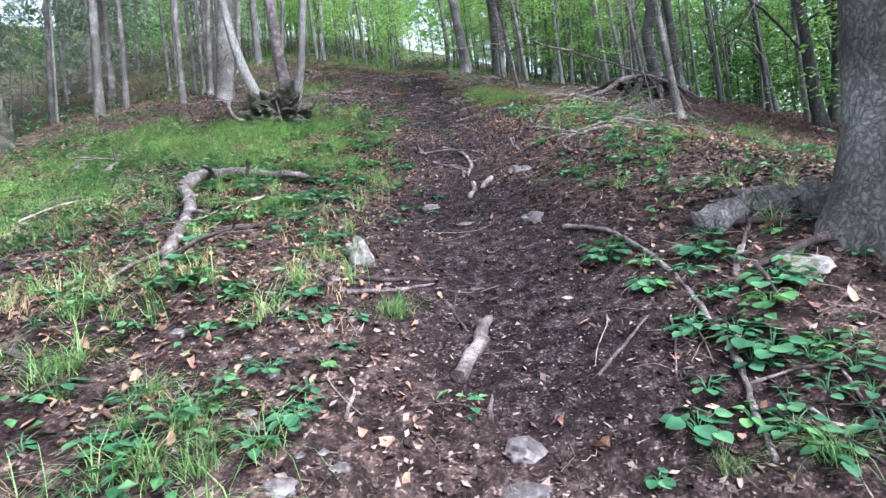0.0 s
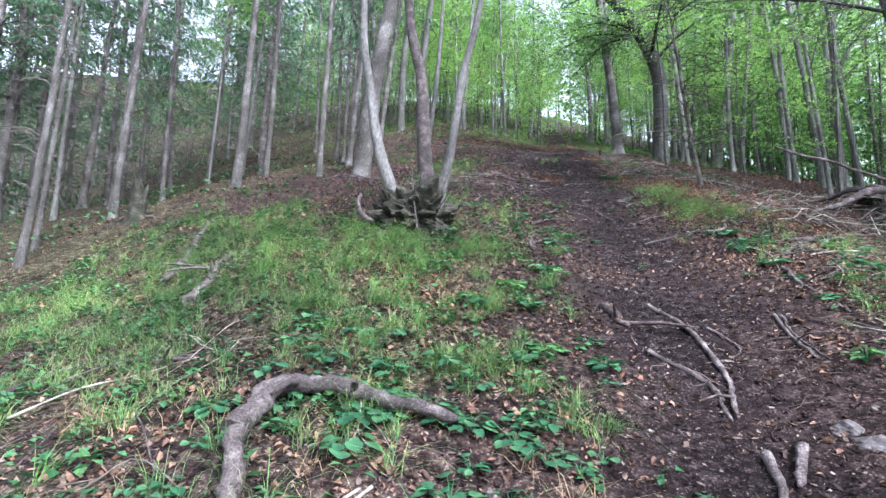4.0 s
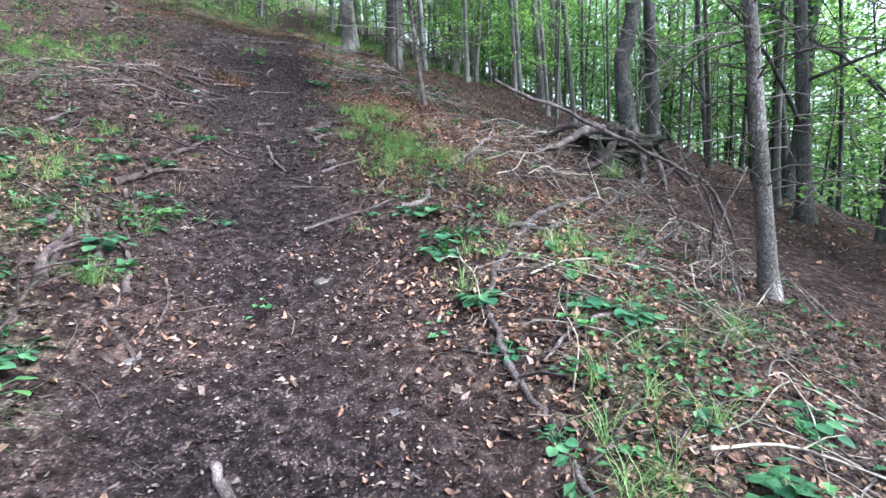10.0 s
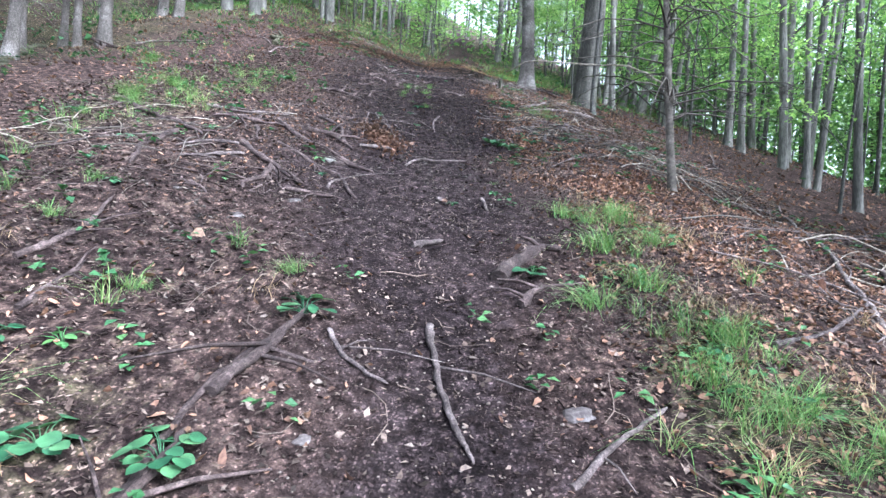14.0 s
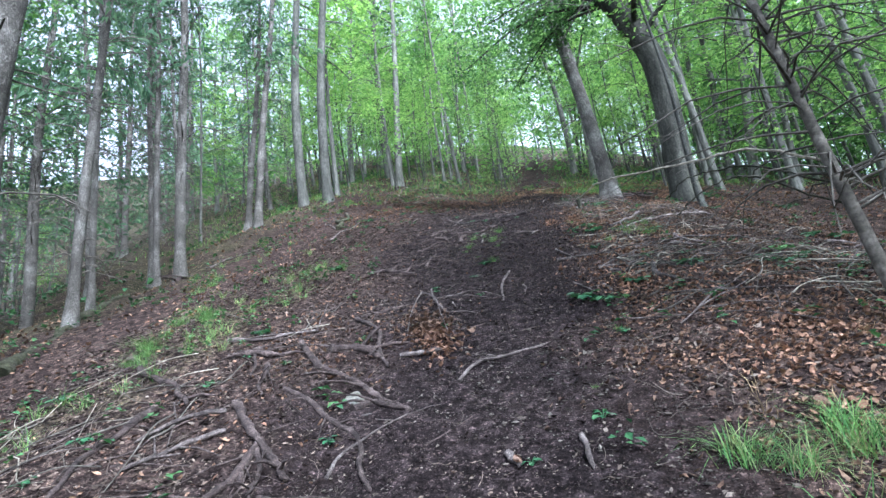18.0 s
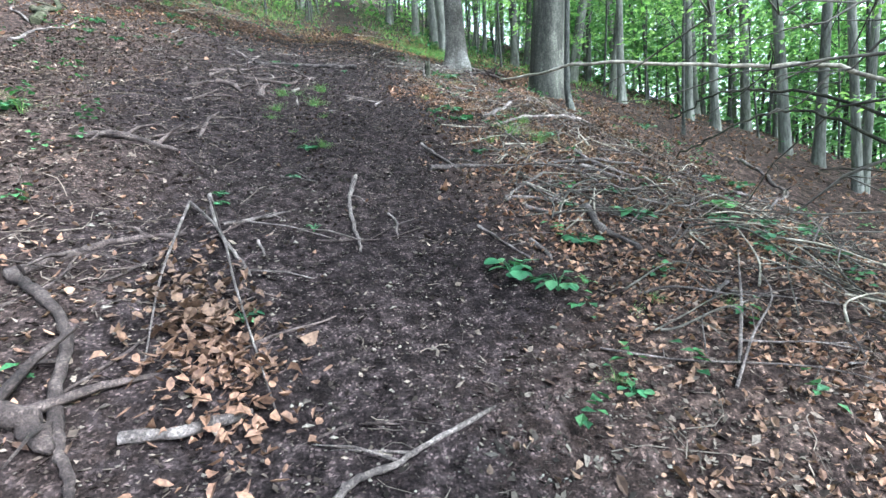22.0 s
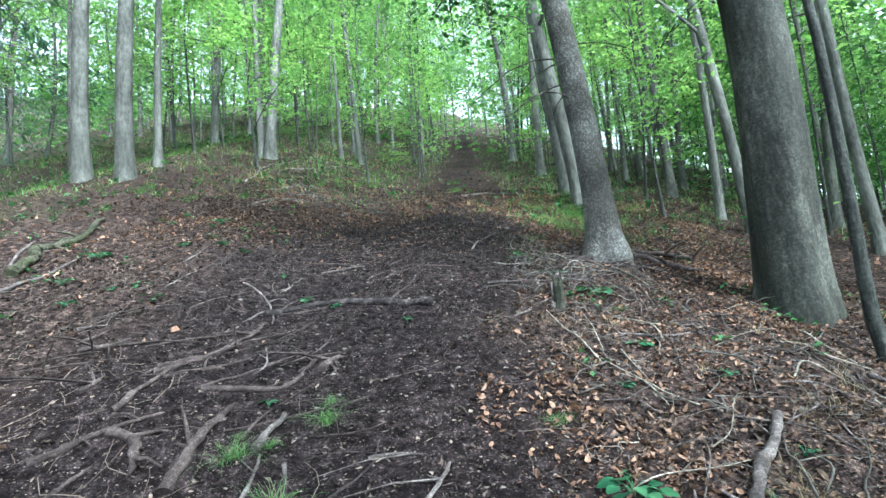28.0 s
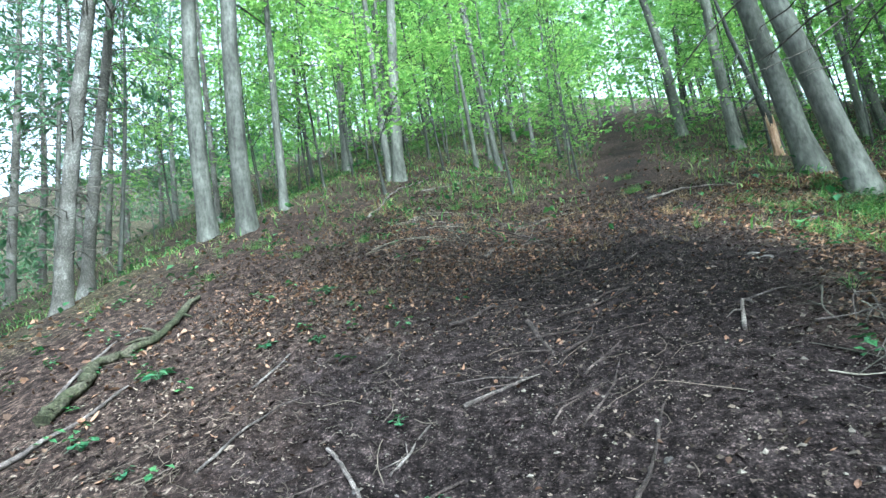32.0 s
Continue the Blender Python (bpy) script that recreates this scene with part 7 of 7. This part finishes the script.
def twigs_and_needles():
    """Thin curved twigs, thickest on the banks beside the trail."""
    s = Shape()

    def where(x, y):
        u = x - (0.35 - 0.025 * y)
        side = np.clip((u - 0.5) / 0.6, 0, 1) + 0.6 * np.clip((-u - 0.8) / 0.8, 0, 1) * np.clip((y - 10.5) / 1.5, 0, 1)
        return np.clip(0.12 + side, 0, 1) * (0.25 + 0.75 * clumped(x, y, 2.1))

    p = scatter(17000, -5, 4.5, 1.0, 25, where)
    n = len(p)
    a, ln, r = cover.uniform(0, 6.3, n), cover.gamma(2.0, 0.035, n) + 0.02, cover.uniform(0.0009, 0.0028, n)
    d = np.stack([np.cos(a), np.sin(a), 0 * a], -1)
    across = np.stack([-np.sin(a), np.cos(a), 0 * a], -1)
    bend, wave = cover.normal(0, 0.3, n) * ln, cover.normal(0, 0.1, n) * ln
    pts = np.stack([p + d * (k * ln)[:, None] + across * (bend * (1 - k * k) + wave * np.sin(5 * k))[:, None] for k in (-1, -0.5, 0, 0.5, 1)], 1)
    pts[..., 2] = ground_height(pts[..., 0], pts[..., 1]) + r[:, None] + np.abs(cover.normal(0, 0.008, (n, 5)))
    side = across[:, None] * r[:, None, None]
    up = np.array([0, 0, 1.0]) * r[:, None, None]
    v = np.stack([pts + side, pts - side * 0.6 + up * 0.9, pts - side * 0.6 - up * 0.9], 2).reshape(n, 15, 3)
    f = np.array([[i * 3 + j, i * 3 + (j + 1) % 3, i * 3 + 3 + (j + 1) % 3, i * 3 + 3 + j] for i in range(4) for j in range(3)])
    s.add(v.reshape(-1, 3), (np.arange(n)[:, None, None] * 15 + f).reshape(-1, 4))
    ob = part("twigs", s, TWIG_LITTER, smooth=False)
    return tagged(ob, "fine dry twigs strewn over the ground", "twigs", kind="stuff")


def grass_cover():
    """Fine arching blades in loose tufts."""
    s = Shape()
    c = scatter(22500, -7, 4.5, 1.0, 25, lambda x, y: greenness(x, y) ** 1.2 * np.clip((x + 6.5 + 0.7 * clumped(x, y, 1.3)) / 1.6, 0, 1) * np.clip((y - 1.0) / 1.2 + clumped(x, y, 1.9) - 0.5, 0, 1) * (1 - in_trail(x, y)) * (0.65 + 0.35 * np.clip((y - 3.6) / 1.5, 0, 1)) * np.where((x > 0) & (y < 9), 0.3, 1.0) * np.where(x < 0, np.clip((9.8 - y) / 2.5, 0.4, 1), 1.0) * (0.15 + 0.85 * clumped(x, y, 2.7)))
    p = np.repeat(c, 28, 0)
    p[:, :2] += cover.normal(0, 0.022, (len(p), 2))
    p[:, 2] = ground_height(p[:, 0], p[:, 1]) - 0.01
    blades(s, p, 0.23, cover, 0.0014, 1.5)
    p = scatter(46000, -15, 9, 23, 44, lambda x, y: greenness(x, y) * (0.3 + 0.7 * clumped(x, y, 1.3)))
    blades(s, p - [0, 0, 0.01], 0.2, cover, 0.008, 1.1)
    ob = part("grass", s, GRASS, smooth=False)
    return tagged(ob, "thin green grass among leaves on the bank", "grass", kind="stuff")


def dry_grass():
    """Last year's pale straw, draped downhill over the banks."""
    s = Shape()

    def where(x, y):
        u = x - (0.35 - 0.025 * y)
        left = np.clip((-u - 0.55) / 0.4, 0, 1) * np.clip((5.2 - y) / 1.5, 0.15, 1) * np.clip((y - 1.5) / 3, 0.3, 1) * np.clip((12 - y) / 3, 0, 1)
        right = np.exp(-(((u - 1.6) / 0.6) ** 2)) * np.clip((y - 7.5) / 1.5, 0, 1) * np.clip((13.5 - y) / 1.5, 0, 1)
        late = 0.35 * np.exp(-(((u - 1.9) / 0.8) ** 2)) * np.clip((y - 15) / 1.5, 0, 1) * np.clip((20 - y) / 1.5, 0, 1)
        top = 0.5 * np.clip((y - 22.5) / 2, 0, 1)
        return np.clip(left + right + late + top, 0, 1) * clumped(x, y, 3.9) ** 1.5

    c = scatter(9000, -5.5, 4.5, 1.0, 26, where)
    p = np.repeat(c, 14, 0)
    p[:, :2] += cover.normal(0, 0.03, (len(p), 2))
    p[:, 2] = ground_height(p[:, 0], p[:, 1]) + 0.004
    blades(s, p, 0.17, cover, 0.0012, 1.75)
    return tagged(part("dry_grass", s, STRAW, smooth=False), "pale dry straw of old grass on the banks", "dry grass", kind="stuff")


def ground_herbs():
    """Low plants in small rosettes of broad leaves."""
    s = Shape()
    c = scatter(15000, -6.5, 4.5, 1.0, 25, lambda x, y: (0.05 + 0.95 * greenness(x, y)) * (1 - in_trail(x, y)) * (0.25 + 0.75 * clumped(x, y, 3.3)))
    n = 7
    a = cover.uniform(0, 6.3, (len(c), n))
    r = cover.uniform(0.015, 0.085, (len(c), n))
    p = np.repeat(c[:, None], n, 1) + np.stack([r * np.cos(a), r * np.sin(a), 0 * r], -1)
    p[..., 2] = ground_height(p[..., 0], p[..., 1]) + cover.uniform(0.02, 0.1, (len(c), n))
    p = p.reshape(-1, 3)
    leaves(s, p, 0.055, cover, 0.75, 0.72, 0.2, a.ravel())
    p = scatter(34000, -20, 14, 8, 50, lambda x, y: (0.1 + 0.8 * greenness(x, y)) * clumped(x, y, 1.1) ** 2 * ((y > 23) | (np.abs(x) > 6)))
    p[:, 2] += cover.uniform(0.03, 0.35, len(p))
    leaves(s, p, 0.12, cover, 0.6, 0.65, 0.2)
    ob = part("ground_herbs", s, GROUND_HERB, smooth=False)
    return tagged(ob, "small green herbs growing low among the leaves", "herbs", kind="stuff")


STRAW = leafy("straw", [(0.16, 0.115, 0.07), (0.27, 0.2, 0.125), (0.4, 0.31, 0.2), (0.2, 0.15, 0.095)], 0.15, 0.7, gloss=0.15)
TWIG_LITTER = leafy("twig_litter", [(0.045, 0.03375, 0.03), (0.09, 0.07125, 0.063), (0.18, 0.1462, 0.1275)], 0, 0.85)
GROUND_HERB = leafy("ground_herb_leaf", [(0.03, 0.1, 0.045), (0.05, 0.15, 0.06), (0.09, 0.21, 0.08)], 0.25, 0.45)
FIBRE = leafy("bark_fibre", [(0.0124, 0.0093, 0.00899), (0.0372, 0.02852, 0.02666), (0.0806, 0.062, 0.05704), (0.14, 0.113, 0.102), (0.0217, 0.01612, 0.0155)], 0, 0.85, gloss=0.08)
CRUMB = leafy("leaf_crumb", [(0.01088, 0.0085, 0.008024), (0.034, 0.02652, 0.0238), (0.0782, 0.05984, 0.05236), (0.2176, 0.1768, 0.1564), (0.0204, 0.01564, 0.01428)], 0, 0.8, gloss=0.08)
EARTH = leafy("earth_crumb", [(0.0072, 0.0057, 0.00552), (0.021, 0.0162, 0.015), (0.054, 0.042, 0.0384), (0.012, 0.0096, 0.009), (0.07, 0.058, 0.053)], 0, 0.9, gloss=0.05)
crumbs("leaf_crumbs", 230000, 0.007, 0.023, CRUMB, lambda x, y: (1 - 0.75 * in_trail(x, y)) * (1 - 0.4 * greenness(x, y)), "shredded brown leaf crumbs on the ground", "leaf litter")
crumbs("bark_fibres", 260000, 0.009, 0.024, FIBRE, lambda x, y: (0.85 - 0.66 * in_trail(x, y)) * (1 - 0.5 * greenness(x, y)), "short dry fibres of bark and twig on the ground", "litter", 0.11, (-4.2, 3.4, 1.2, 26))
crumbs("earth_crumbs", 160000, 0.004, 0.011, EARTH, lambda x, y: in_trail(x, y), "dark crumbs of earth and bark on the trail", "earth", 0.7)
stone_chips()
fallen_leaves()
twigs_and_needles()
grass_cover()
dry_grass()
ground_herbs()
